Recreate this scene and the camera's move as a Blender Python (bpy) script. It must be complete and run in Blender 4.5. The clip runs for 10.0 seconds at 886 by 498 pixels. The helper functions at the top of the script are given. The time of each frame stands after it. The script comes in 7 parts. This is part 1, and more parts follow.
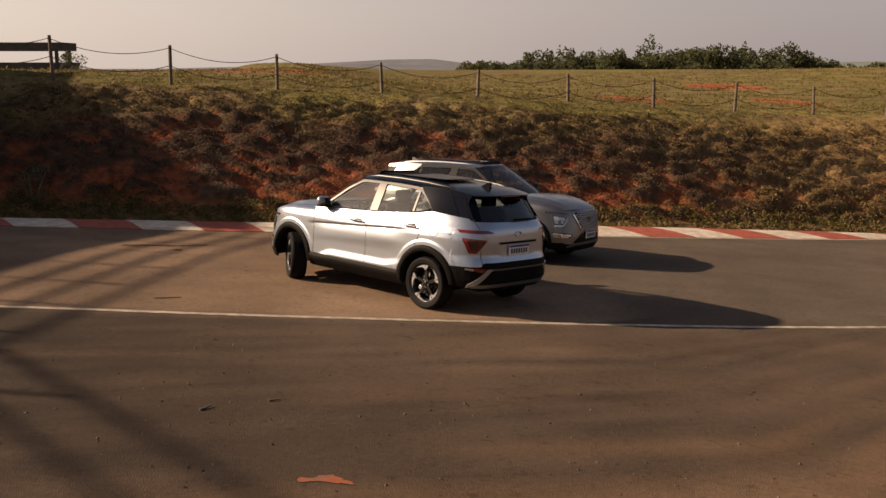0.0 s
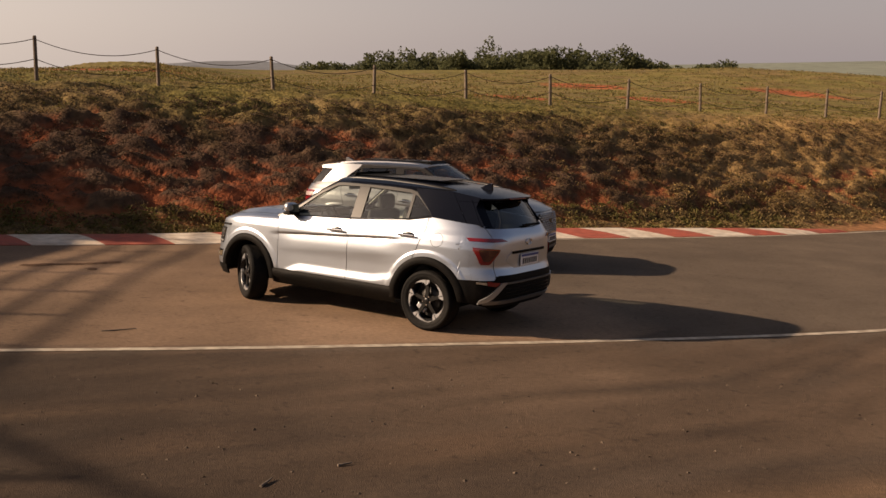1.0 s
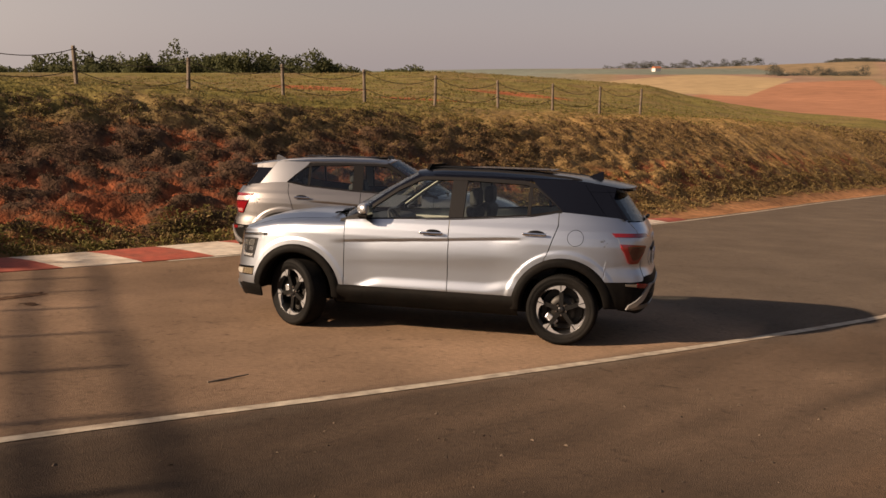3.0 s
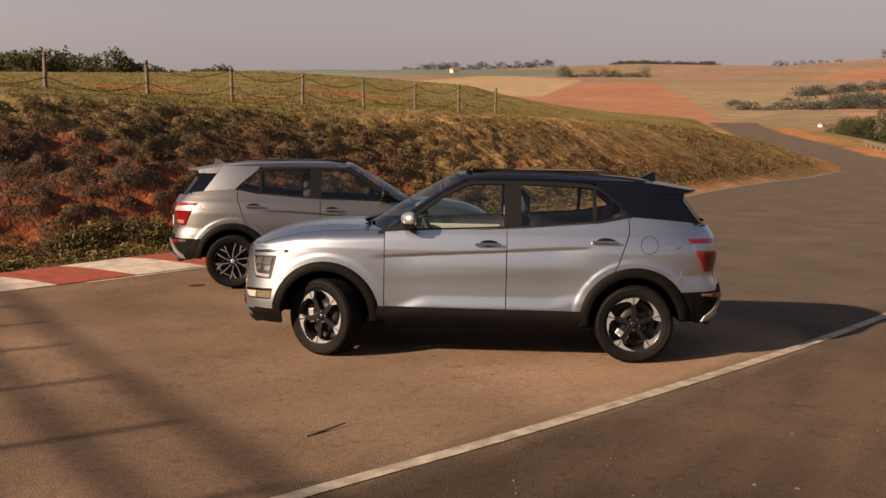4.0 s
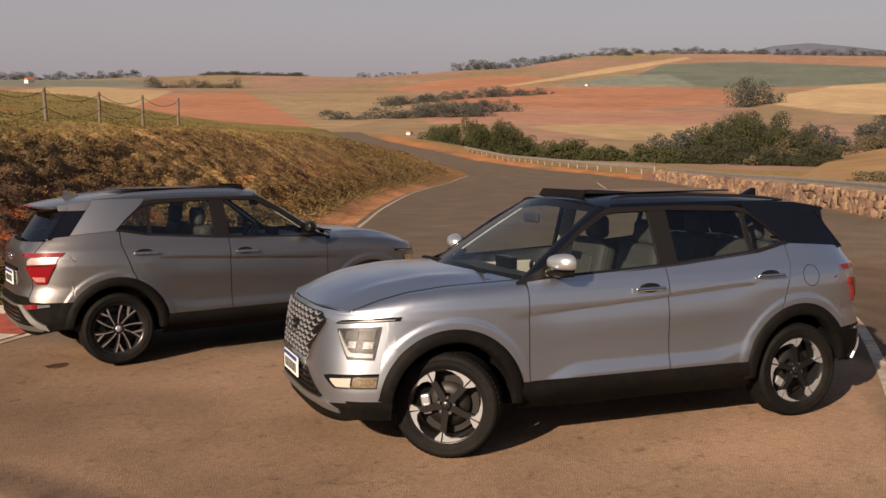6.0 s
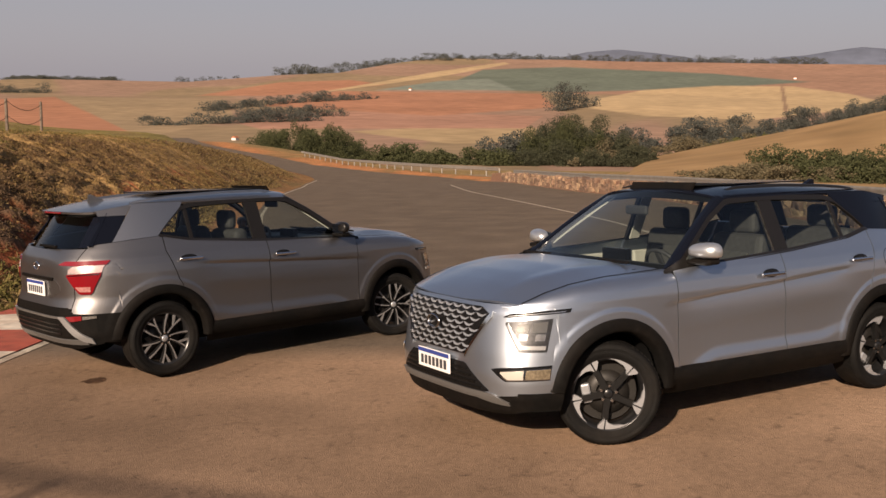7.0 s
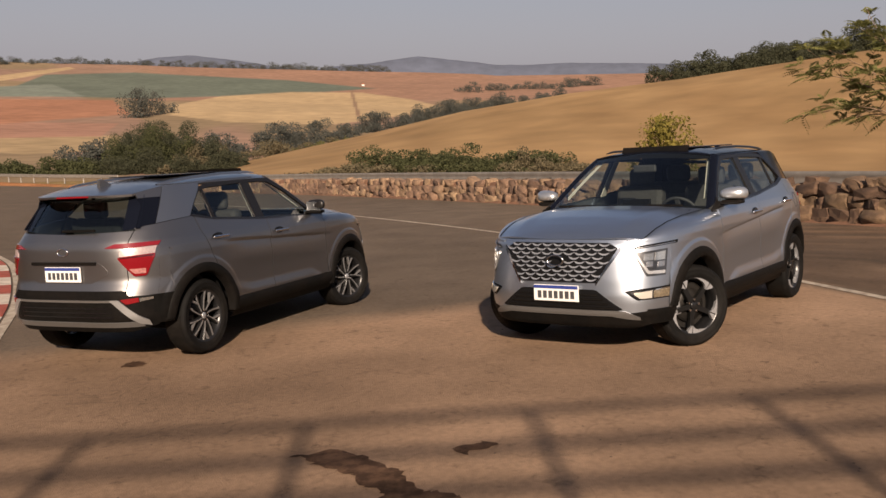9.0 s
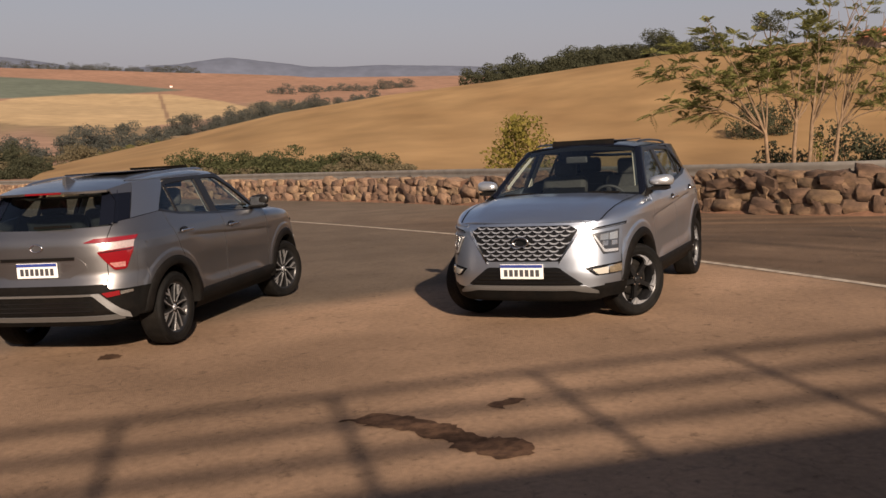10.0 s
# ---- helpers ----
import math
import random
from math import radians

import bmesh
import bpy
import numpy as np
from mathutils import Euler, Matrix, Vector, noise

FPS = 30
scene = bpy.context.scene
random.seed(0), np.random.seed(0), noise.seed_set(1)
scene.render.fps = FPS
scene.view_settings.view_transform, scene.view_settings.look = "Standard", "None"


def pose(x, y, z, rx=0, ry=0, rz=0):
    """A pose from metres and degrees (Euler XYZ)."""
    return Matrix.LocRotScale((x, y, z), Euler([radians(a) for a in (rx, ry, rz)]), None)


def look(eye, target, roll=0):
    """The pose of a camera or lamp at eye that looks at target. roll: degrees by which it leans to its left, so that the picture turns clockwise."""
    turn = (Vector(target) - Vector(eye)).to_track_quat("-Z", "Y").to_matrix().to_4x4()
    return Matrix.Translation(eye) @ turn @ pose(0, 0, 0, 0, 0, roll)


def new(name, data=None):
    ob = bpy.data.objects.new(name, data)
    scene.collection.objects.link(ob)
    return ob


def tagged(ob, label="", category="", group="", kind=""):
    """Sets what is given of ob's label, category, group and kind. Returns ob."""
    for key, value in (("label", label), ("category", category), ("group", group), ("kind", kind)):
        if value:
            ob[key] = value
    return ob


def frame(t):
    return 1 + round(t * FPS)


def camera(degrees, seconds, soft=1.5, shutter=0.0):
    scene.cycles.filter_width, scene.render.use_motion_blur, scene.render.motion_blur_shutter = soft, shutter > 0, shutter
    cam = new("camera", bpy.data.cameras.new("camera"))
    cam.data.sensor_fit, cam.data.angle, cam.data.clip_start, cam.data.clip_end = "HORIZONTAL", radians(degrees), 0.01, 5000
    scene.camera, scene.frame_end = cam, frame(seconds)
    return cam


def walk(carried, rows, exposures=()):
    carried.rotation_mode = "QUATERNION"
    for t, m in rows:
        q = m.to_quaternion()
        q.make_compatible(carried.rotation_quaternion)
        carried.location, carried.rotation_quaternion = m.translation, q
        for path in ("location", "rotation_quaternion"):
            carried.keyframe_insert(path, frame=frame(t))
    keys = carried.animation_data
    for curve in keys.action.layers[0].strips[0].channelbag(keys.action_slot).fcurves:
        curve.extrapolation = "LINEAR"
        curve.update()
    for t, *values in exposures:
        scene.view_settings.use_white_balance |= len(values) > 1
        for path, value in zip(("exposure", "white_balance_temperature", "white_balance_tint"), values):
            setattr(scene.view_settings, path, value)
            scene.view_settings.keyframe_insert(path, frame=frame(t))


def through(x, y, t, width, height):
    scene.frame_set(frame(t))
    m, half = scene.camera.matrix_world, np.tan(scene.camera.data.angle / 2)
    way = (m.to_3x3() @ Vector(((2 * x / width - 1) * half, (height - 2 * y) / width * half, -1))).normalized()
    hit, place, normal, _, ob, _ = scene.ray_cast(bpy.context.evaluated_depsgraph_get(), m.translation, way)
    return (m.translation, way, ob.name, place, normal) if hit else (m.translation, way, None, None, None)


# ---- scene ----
cam = camera(48.1, 10.0)
METRES, EYE, TILT, LEAN, TURN = 21.8, 2.95, -10.3, 0.0, 0.0
ROWS = [
    (0.0, 0.0, 0.0, 0.0, 0.0, 0.0, -0.0),
    (0.5, -0.0442, 0.0387, 0.0029, -5.15, -0.02, 0.87),
    (1.0, -0.0826, 0.081, 0.006, -9.52, -0.02, 1.61),
    (1.5, -0.1195, 0.1199, 0.0086, -14.01, -0.06, 2.41),
    (2.0, -0.1605, 0.1542, 0.0101, -18.57, -0.13, 3.19),
    (2.5, -0.2062, 0.1848, 0.012, -23.19, -0.33, 3.95),
    (4.0, -0.3062, 0.3175, 0.0291, -39.6, -1.74, 6.32),
    (4.5, -0.3107, 0.3763, 0.0391, -45.74, -2.34, 7.14),
    (5.0, -0.3162, 0.427, 0.0467, -52.1, -3.0, 7.92),
    (5.5, -0.3264, 0.4711, 0.0538, -57.64, -3.62, 8.5),
    (7.0, -0.379, 0.5999, 0.0733, -72.93, -5.64, 9.72),
    (7.5, -0.3993, 0.6436, 0.0792, -78.43, -6.48, 10.05),
    (8.0, -0.4183, 0.6882, 0.0846, -84.56, -7.45, 10.23),
    (8.5, -0.4346, 0.7318, 0.0891, -91.05, -8.55, 10.37),
    (9.0, -0.4474, 0.7705, 0.0939, -97.22, -9.58, 10.35),
    (9.5, -0.4581, 0.8048, 0.0988, -103.05, -10.58, 10.22),
    (10.0, -0.4661, 0.8352, 0.1039, -108.01, -11.38, 10.0),
]
walk(cam, [(t, pose(0, 0, EYE, TILT, LEAN, TURN) @ pose(METRES * x, METRES * y, METRES * z, 90 + pitch, roll, yaw)) for t, x, y, z, yaw, pitch, roll in ROWS], [(0.0, 0.64, 7250, 20), (2.5, 0.68, 7250, 20), (6.0, 0.68, 6600, 18), (10.0, 0.62, 6350, 17)])

# ---- light ----
SUN_EL = 26.0
SUN_WAY = Vector((0.996, -0.085, 0.0)).normalized()      # the way the light goes over the ground
world = bpy.data.worlds.new("sky")
scene.world = world
world.use_nodes = True
wn = world.node_tree
sky = wn.nodes.new("ShaderNodeTexSky")
sky.sky_type = "NISHITA"
sky.sun_disc = False
sky.sun_elevation = radians(SUN_EL)
sky.sun_rotation = math.atan2(-SUN_WAY.x, -SUN_WAY.y)
sky.air_density, sky.dust_density, sky.ozone_density = 1.0, 2.7, 1.4
haze = wn.nodes.new("ShaderNodeMix")                     # dry-season dust: the blue is washed out
haze.data_type = "RGBA"
layer = wn.nodes.new("ShaderNodeTexCoord")               # the dust lies low: thick at the horizon, thin overhead
split = wn.nodes.new("ShaderNodeSeparateXYZ")
depth = wn.nodes.new("ShaderNodeMapRange")
depth.interpolation_type = "SMOOTHSTEP"
depth.inputs[1].default_value, depth.inputs[2].default_value = 0.04, 0.30
depth.inputs[3].default_value, depth.inputs[4].default_value = 0.64, 0.06
wn.links.new(layer.outputs["Generated"], split.inputs[0])
wn.links.new(split.outputs[2], depth.inputs[0])
wn.links.new(depth.outputs[0], haze.inputs["Factor"])
toward = wn.nodes.new("ShaderNodeVectorMath")            # the dust glows towards the sun
toward.operation = "DOT_PRODUCT"
toward.inputs[1].default_value = (-SUN_WAY.x * math.cos(radians(SUN_EL)), -SUN_WAY.y * math.cos(radians(SUN_EL)), math.sin(radians(SUN_EL)))
wn.links.new(layer.outputs["Generated"], toward.inputs[0])
glow = wn.nodes.new("ShaderNodeMapRange")
glow.interpolation_type = "SMOOTHERSTEP"
glow.inputs[1].default_value, glow.inputs[2].default_value = -0.52, 1.0
wn.links.new(toward.outputs["Value"], glow.inputs[0])
dust = wn.nodes.new("ShaderNodeMix")
dust.data_type = "RGBA"
dust.inputs["A"].default_value, dust.inputs["B"].default_value = (6.9, 6.5, 6.75, 1), (16.5, 15.3, 13.6, 1)
wn.links.new(glow.outputs[0], dust.inputs["Factor"])
wn.links.new(dust.outputs["Result"], haze.inputs["B"])
wn.links.new(sky.outputs[0], haze.inputs["A"])
wn.links.new(haze.outputs["Result"], wn.nodes["Background"].inputs[0])
wn.nodes["Background"].inputs[1].default_value = 0.044
sun_data = bpy.data.lights.new("sun", "SUN")
sun_data.energy, sun_data.angle, sun_data.color = 5.0, radians(0.9), (1.0, 0.82, 0.60)
sun = new("sun", sun_data)
sun.matrix_world = look((0, 0, 60), Vector((0, 0, 60)) + SUN_WAY * math.cos(radians(SUN_EL)) - Vector((0, 0, math.sin(radians(SUN_EL)))))

# ---- materials ----
def material(name, color, rough=0.6, metal=0.0, spread=0.0, scale=8.0, bump=0.0, bump_scale=60.0, coat=0.0, second=None, second_scale=1.5, second_amount=0.6, spec=0.5):
    """Principled surface: fine grain of brightness, a second colour in patches, fine relief."""
    m = bpy.data.materials.new(name)
    m.use_nodes = True
    n, l = m.node_tree.nodes, m.node_tree.links
    b = n["Principled BSDF"]
    b.inputs["Roughness"].default_value, b.inputs["Metallic"].default_value = rough, metal
    b.inputs["Base Color"].default_value = (*color, 1)
    b.inputs["Coat Weight"].default_value = coat
    b.inputs["Coat Roughness"].default_value = 0.04
    b.inputs["Specular IOR Level"].default_value = spec
    m.diffuse_color = (*color, 1)
    if spread or second or bump:
        tc = n.new("ShaderNodeTexCoord")
    out = None
    if second:
        ns = n.new("ShaderNodeTexNoise")
        ns.inputs["Scale"].default_value, ns.inputs["Detail"].default_value = second_scale, 5
        ns.inputs["Roughness"].default_value = 0.6
        l.new(tc.outputs["Object"], ns.inputs["Vector"])
        ramp = n.new("ShaderNodeMapRange")
        ramp.inputs[1].default_value, ramp.inputs[2].default_value = 0.42, 0.62
        ramp.inputs[4].default_value = second_amount
        l.new(ns.outputs["Fac"], ramp.inputs[0])
        mix = n.new("ShaderNodeMix")
        mix.data_type = "RGBA"
        mix.inputs["A"].default_value, mix.inputs["B"].default_value = (*color, 1), (*second, 1)
        l.new(ramp.outputs[0], mix.inputs["Factor"])
        out = mix.outputs["Result"]
    if spread:
        ng = n.new("ShaderNodeTexNoise")
        ng.inputs["Scale"].default_value, ng.inputs["Detail"].default_value = scale, 6
        l.new(tc.outputs["Object"], ng.inputs["Vector"])
        r2 = n.new("ShaderNodeMapRange")
        r2.inputs[1].default_value, r2.inputs[2].default_value = 0.3, 0.7
        r2.inputs[3].default_value, r2.inputs[4].default_value = 1 - spread, 1 + spread
        l.new(ng.outputs["Fac"], r2.inputs[0])
        mul = n.new("ShaderNodeMix")
        mul.data_type, mul.blend_type = "RGBA", "MULTIPLY"
        mul.inputs["Factor"].default_value = 1
        mul.inputs["A"].default_value = (*color, 1)
        if out:
            l.new(out, mul.inputs["A"])
        l.new(r2.outputs[0], mul.inputs["B"])
        out = mul.outputs["Result"]
    if out:
        l.new(out, b.inputs["Base Color"])
    if bump:
        nb = n.new("ShaderNodeTexNoise")
        nb.inputs["Scale"].default_value, nb.inputs["Detail"].default_value = bump_scale, 4
        l.new(tc.outputs["Object"], nb.inputs["Vector"])
        bm_ = n.new("ShaderNodeBump")
        bm_.inputs["Strength"].default_value, bm_.inputs["Distance"].default_value = bump, 0.02
        l.new(nb.outputs["Fac"], bm_.inputs["Height"])
        l.new(bm_.outputs[0], b.inputs["Normal"])
    return m


def attribute_material(name, layer, rough=0.9, spread=0.25, scale=3.0, bump=0.4, bump_scale=12.0, spread2=0.15, scale2=0.3, pits=0.0, matt=0.0):
    """Surface whose soil and crop colours, some with light or haze painted in, are stored on the mesh, broken up by
    grain at two scales.
    """
    m = material(name, (0.3, 0.2, 0.1), rough)
    n, l = m.node_tree.nodes, m.node_tree.links
    b = n["Principled BSDF"]
    at = n.new("ShaderNodeAttribute")
    at.attribute_name = layer
    tc = n.new("ShaderNodeTexCoord")
    out = at.outputs["Color"]
    for sp, sc in ((spread, scale), (spread2, scale2)):
        ng = n.new("ShaderNodeTexNoise")
        ng.inputs["Scale"].default_value, ng.inputs["Detail"].default_value = sc, 7
        l.new(tc.outputs["Object"], ng.inputs["Vector"])
        r2 = n.new("ShaderNodeMapRange")
        r2.inputs[1].default_value, r2.inputs[2].default_value = 0.3, 0.7
        r2.inputs[3].default_value, r2.inputs[4].default_value = 1 - sp, 1 + sp
        l.new(ng.outputs["Fac"], r2.inputs[0])
        mul = n.new("ShaderNodeMix")
        mul.data_type, mul.blend_type = "RGBA", "MULTIPLY"
        mul.inputs["Factor"].default_value = 1
        l.new(out, mul.inputs["A"])
        l.new(r2.outputs[0], mul.inputs["B"])
        out = mul.outputs["Result"]
    if pits:                                             # crumbled spots and fine cracks of an old surface
        for kind, sc, lo, hi in (("NOISE", 7.5, 0.57, 0.68), ("CRACK", 0.75, 0.012, 0.0)):
            if kind == "NOISE":
                ng = n.new("ShaderNodeTexNoise")
                ng.inputs["Detail"].default_value, ng.inputs["Roughness"].default_value = 9, 0.72
                val = ng.outputs["Fac"]
            else:
                ng = n.new("ShaderNodeTexVoronoi")
                ng.feature = "DISTANCE_TO_EDGE"
                val = ng.outputs["Distance"]
            ng.inputs["Scale"].default_value = sc
            bend = n.new("ShaderNodeTexNoise")
            bend.inputs["Scale"].default_value, bend.inputs["Detail"].default_value = 2.5, 5
            l.new(tc.outputs["Object"], bend.inputs["Vector"])
            off = n.new("ShaderNodeVectorMath")
            off.operation = "MULTIPLY_ADD"
            off.inputs[1].default_value = (0.9, 0.9, 0.0) if kind == "CRACK" else (0.0, 0.0, 0.0)
            l.new(bend.outputs["Color"], off.inputs[0])
            l.new(tc.outputs["Object"], off.inputs[2])
            l.new(off.outputs[0], ng.inputs["Vector"])
            r3 = n.new("ShaderNodeMapRange")
            r3.inputs[1].default_value, r3.inputs[2].default_value = lo, hi
            r3.inputs[3].default_value, r3.inputs[4].default_value = 1.0, 1.0 - pits * (1.0 if kind == "NOISE" else 0.45)
            l.new(val, r3.inputs[0])
            mul = n.new("ShaderNodeMix")
            mul.data_type, mul.blend_type = "RGBA", "MULTIPLY"
            mul.inputs["Factor"].default_value = 1
            l.new(out, mul.inputs["A"])
            l.new(r3.outputs[0], mul.inputs["B"])
            out = mul.outputs["Result"]
    l.new(out, b.inputs["Base Color"])
    b.inputs["Specular IOR Level"].default_value = 0.15
    b.inputs["Diffuse Roughness"].default_value = matt
    if bump:
        nb = n.new("ShaderNodeTexNoise")
        nb.inputs["Scale"].default_value, nb.inputs["Detail"].default_value = bump_scale, 6
        l.new(tc.outputs["Object"], nb.inputs["Vector"])
        bm_ = n.new("ShaderNodeBump")
        bm_.inputs["Strength"].default_value, bm_.inputs["Distance"].default_value = bump, 0.1
        l.new(nb.outputs["Fac"], bm_.inputs["Height"])
        l.new(bm_.outputs[0], b.inputs["Normal"])
    return m


M_GROUND = attribute_material("soil_and_grass", "cover", 0.95, 0.42, 5.0, 0.6, 14.0, 0.32, 0.45, 0.0, 0.25)
M_HILL = attribute_material("far_fields", "cover", 1.0, 0.16, 0.06, 0.0, 1.0, 0.12, 0.008)
M_ASPHALT = attribute_material("asphalt", "cover", 0.9, 0.14, 22.0, 0.30, 110.0, 0.15, 1.1, 0.42, 0.16)
M_LINE = material("road_paint_white", (0.39, 0.335, 0.26), 0.85, 0, 0.35, 9.0, 0.2, 90.0, second=(0.26, 0.20, 0.15), second_scale=4.0, second_amount=0.7)
M_KERB_RED = material("kerb_paint_red", (0.33, 0.065, 0.035), 0.8, 0, 0.25, 6.0, 0.2, 60.0, second=(0.25, 0.07, 0.04), second_scale=2.5)
M_KERB_WHITE = material("kerb_paint_white", (0.56, 0.49, 0.40), 0.8, 0, 0.22, 6.0, 0.2, 60.0, second=(0.42, 0.31, 0.22), second_scale=2.5)
M_STAIN = material("oil_stain", (0.050, 0.030, 0.020), 0.95, 0, 0.35, 3.0, 0.2, 120.0, second=(0.12, 0.070, 0.044), second_scale=9.0, second_amount=0.8, spec=0.05)
M_REDDUST = material("red_dust", (0.34, 0.085, 0.028), 0.95, 0, 0.3, 6.0, second=(0.12, 0.07, 0.045), second_scale=6.0, second_amount=0.9)
M_POST = material("weathered_wood_post", (0.13, 0.10, 0.075), 0.9, 0, 0.3, 12.0, 0.4, 60.0)
M_ROPE = material("old_rope", (0.10, 0.075, 0.055), 0.95, 0, 0.2, 30.0)
M_STONE = material("red_brown_field_stone", (0.142, 0.086, 0.050), 0.92, 0, 0.45, 5.0, 1.0, 22.0, second=(0.062, 0.036, 0.024), second_scale=2.6, second_amount=0.7)


def vary_stones(m):
    """Each stone of its own shade: tan, red-brown or dark."""
    n, l = m.node_tree.nodes, m.node_tree.links
    b = n["Principled BSDF"]
    inner = b.inputs["Base Color"].links[0].from_socket
    ob, geo, add, fr, ramp, mul = (n.new("ShaderNode" + k) for k in ("ObjectInfo", "NewGeometry", "Math", "Math", "ValToRGB", "Mix"))
    add.operation, fr.operation = "ADD", "FRACT"
    l.new(ob.outputs["Random"], add.inputs[0])
    l.new(geo.outputs["Random Per Island"], add.inputs[1])
    l.new(add.outputs[0], fr.inputs[0])
    l.new(fr.outputs[0], ramp.inputs[0])
    stops = ramp.color_ramp.elements
    stops[0].color, stops[1].color = (0.60, 0.58, 0.60, 1), (1.35, 1.45, 1.35, 1)
    stops.new(0.45).color = (1.0, 0.98, 1.0, 1)
    mul.data_type, mul.blend_type = "RGBA", "MULTIPLY"
    mul.inputs["Factor"].default_value = 1
    l.new(inner, mul.inputs["A"])
    l.new(ramp.outputs[0], mul.inputs["B"])
    l.new(mul.outputs["Result"], b.inputs["Base Color"])


vary_stones(M_STONE)
# paler stone copy past x = 13; sunlight on that stretch is in the colour
M_STONE_SUNLIT = material("sunlit_tan_field_stone", (0.215, 0.135, 0.085), 0.92, 0, 0.35, 4.0, 0.8, 26.0, second=(0.13, 0.075, 0.047), second_scale=1.8, second_amount=0.6)
vary_stones(M_STONE_SUNLIT)
M_EARTH = material("red_earth", (0.145, 0.072, 0.040), 0.95, 0, 0.3, 5.0, 0.6, 20.0)
M_GALV = material("galvanised_steel", (0.21, 0.19, 0.165), 0.6, 0.3, 0.15, 4.0)
M_CONCRETE = material("concrete", (0.34, 0.32, 0.29), 0.9, 0, 0.15, 3.0, 0.3, 40.0)
M_BARK = material("pale_bark", (0.175, 0.115, 0.068), 0.9, 0, 0.3, 8.0, 0.4, 40.0)
M_WALLWHITE = material("white_render", (0.6, 0.58, 0.54), 0.9, 0, 0.1, 2.0)
# the shade under the hill house's roof is put into its wall colour
M_WALLSHADED = material("shade_toned_render", (0.17, 0.125, 0.10), 0.9, 0, 0.2, 2.0)
M_TILE = material("orange_roof_tile", (0.36, 0.13, 0.06), 0.85, 0, 0.2, 3.0)
M_SHELTER = material("dark_shelter_roof", (0.05, 0.045, 0.042), 0.8, 0, 0.2, 2.0)


def leaf_material(name, dark, light, through=0.25):
    """Leaves or blades: each small clump of its own shade, some light passing through."""
    m = material(name, dark, 0.8, spec=0.2)
    n, l = m.node_tree.nodes, m.node_tree.links
    b = n["Principled BSDF"]
    g, mx = n.new("ShaderNodeNewGeometry"), n.new("ShaderNodeMix")
    mx.data_type = "RGBA"
    mx.inputs["A"].default_value, mx.inputs["B"].default_value = (*dark, 1), (*light, 1)
    l.new(g.outputs["Random Per Island"], mx.inputs["Factor"])
    l.new(mx.outputs["Result"], b.inputs["Base Color"])
    if through:
        t, add = n.new("ShaderNodeBsdfTranslucent"), n.new("ShaderNodeMixShader")
        l.new(mx.outputs["Result"], t.inputs[0])
        add.inputs[0].default_value = through
        l.new(b.outputs[0], add.inputs[1])
        l.new(t.outputs[0], add.inputs[2])
        l.new(add.outputs[0], n["Material Output"].inputs["Surface"])
    return m


M_GRIT = leaf_material("grit", (0.03, 0.022, 0.016), (0.135, 0.10, 0.072), 0.0)
M_LEAF_DARK = leaf_material("dark_foliage", (0.062, 0.067, 0.040), (0.084, 0.086, 0.050), 0.5)
M_LEAF_MID = leaf_material("olive_foliage", (0.070, 0.078, 0.036), (0.100, 0.104, 0.046), 0.5)
M_LEAF_GREEN = leaf_material("fresh_foliage", (0.110, 0.115, 0.034), (0.215, 0.200, 0.064), 0.45)
M_LEAF_LIME = leaf_material("yellow_green_foliage", (0.135, 0.120, 0.026), (0.29, 0.235, 0.055), 0.5)
M_LEAF_FROND = leaf_material("frond_foliage", (0.120, 0.125, 0.040), (0.225, 0.215, 0.075), 0.45)
# greyed green for distant trees: aerial haze is put into the leaf colour
M_LEAF_HAZED = leaf_material("hazed_green_foliage", (0.082, 0.088, 0.076), (0.118, 0.122, 0.104), 0.5)
M_LEAF_DRY = leaf_material("dry_foliage", (0.095, 0.080, 0.048), (0.150, 0.122, 0.070), 0.3)
M_TUFT_BROWN = leaf_material("dead_brown_grass", (0.042, 0.028, 0.019), (0.118, 0.074, 0.042), 0.2)
M_TUFT_STRAW = leaf_material("straw_grass", (0.135, 0.095, 0.040), (0.26, 0.182, 0.078), 0.3)
M_TUFT_GOLD = leaf_material("golden_brown_grass", (0.095, 0.066, 0.028), (0.215, 0.146, 0.060), 0.3)
# lighter brown and amber for the far bank make up for weak grazing sun
M_TUFT_TAN = leaf_material("lightened_brown_grass", (0.090, 0.056, 0.032), (0.200, 0.125, 0.060), 0.3)
M_TUFT_AMBER = leaf_material("amber_grass", (0.170, 0.112, 0.042), (0.36, 0.240, 0.090), 0.4)
M_TUFT_GREEN = leaf_material("olive_grass", (0.082, 0.074, 0.022), (0.176, 0.146, 0.045), 0.3)


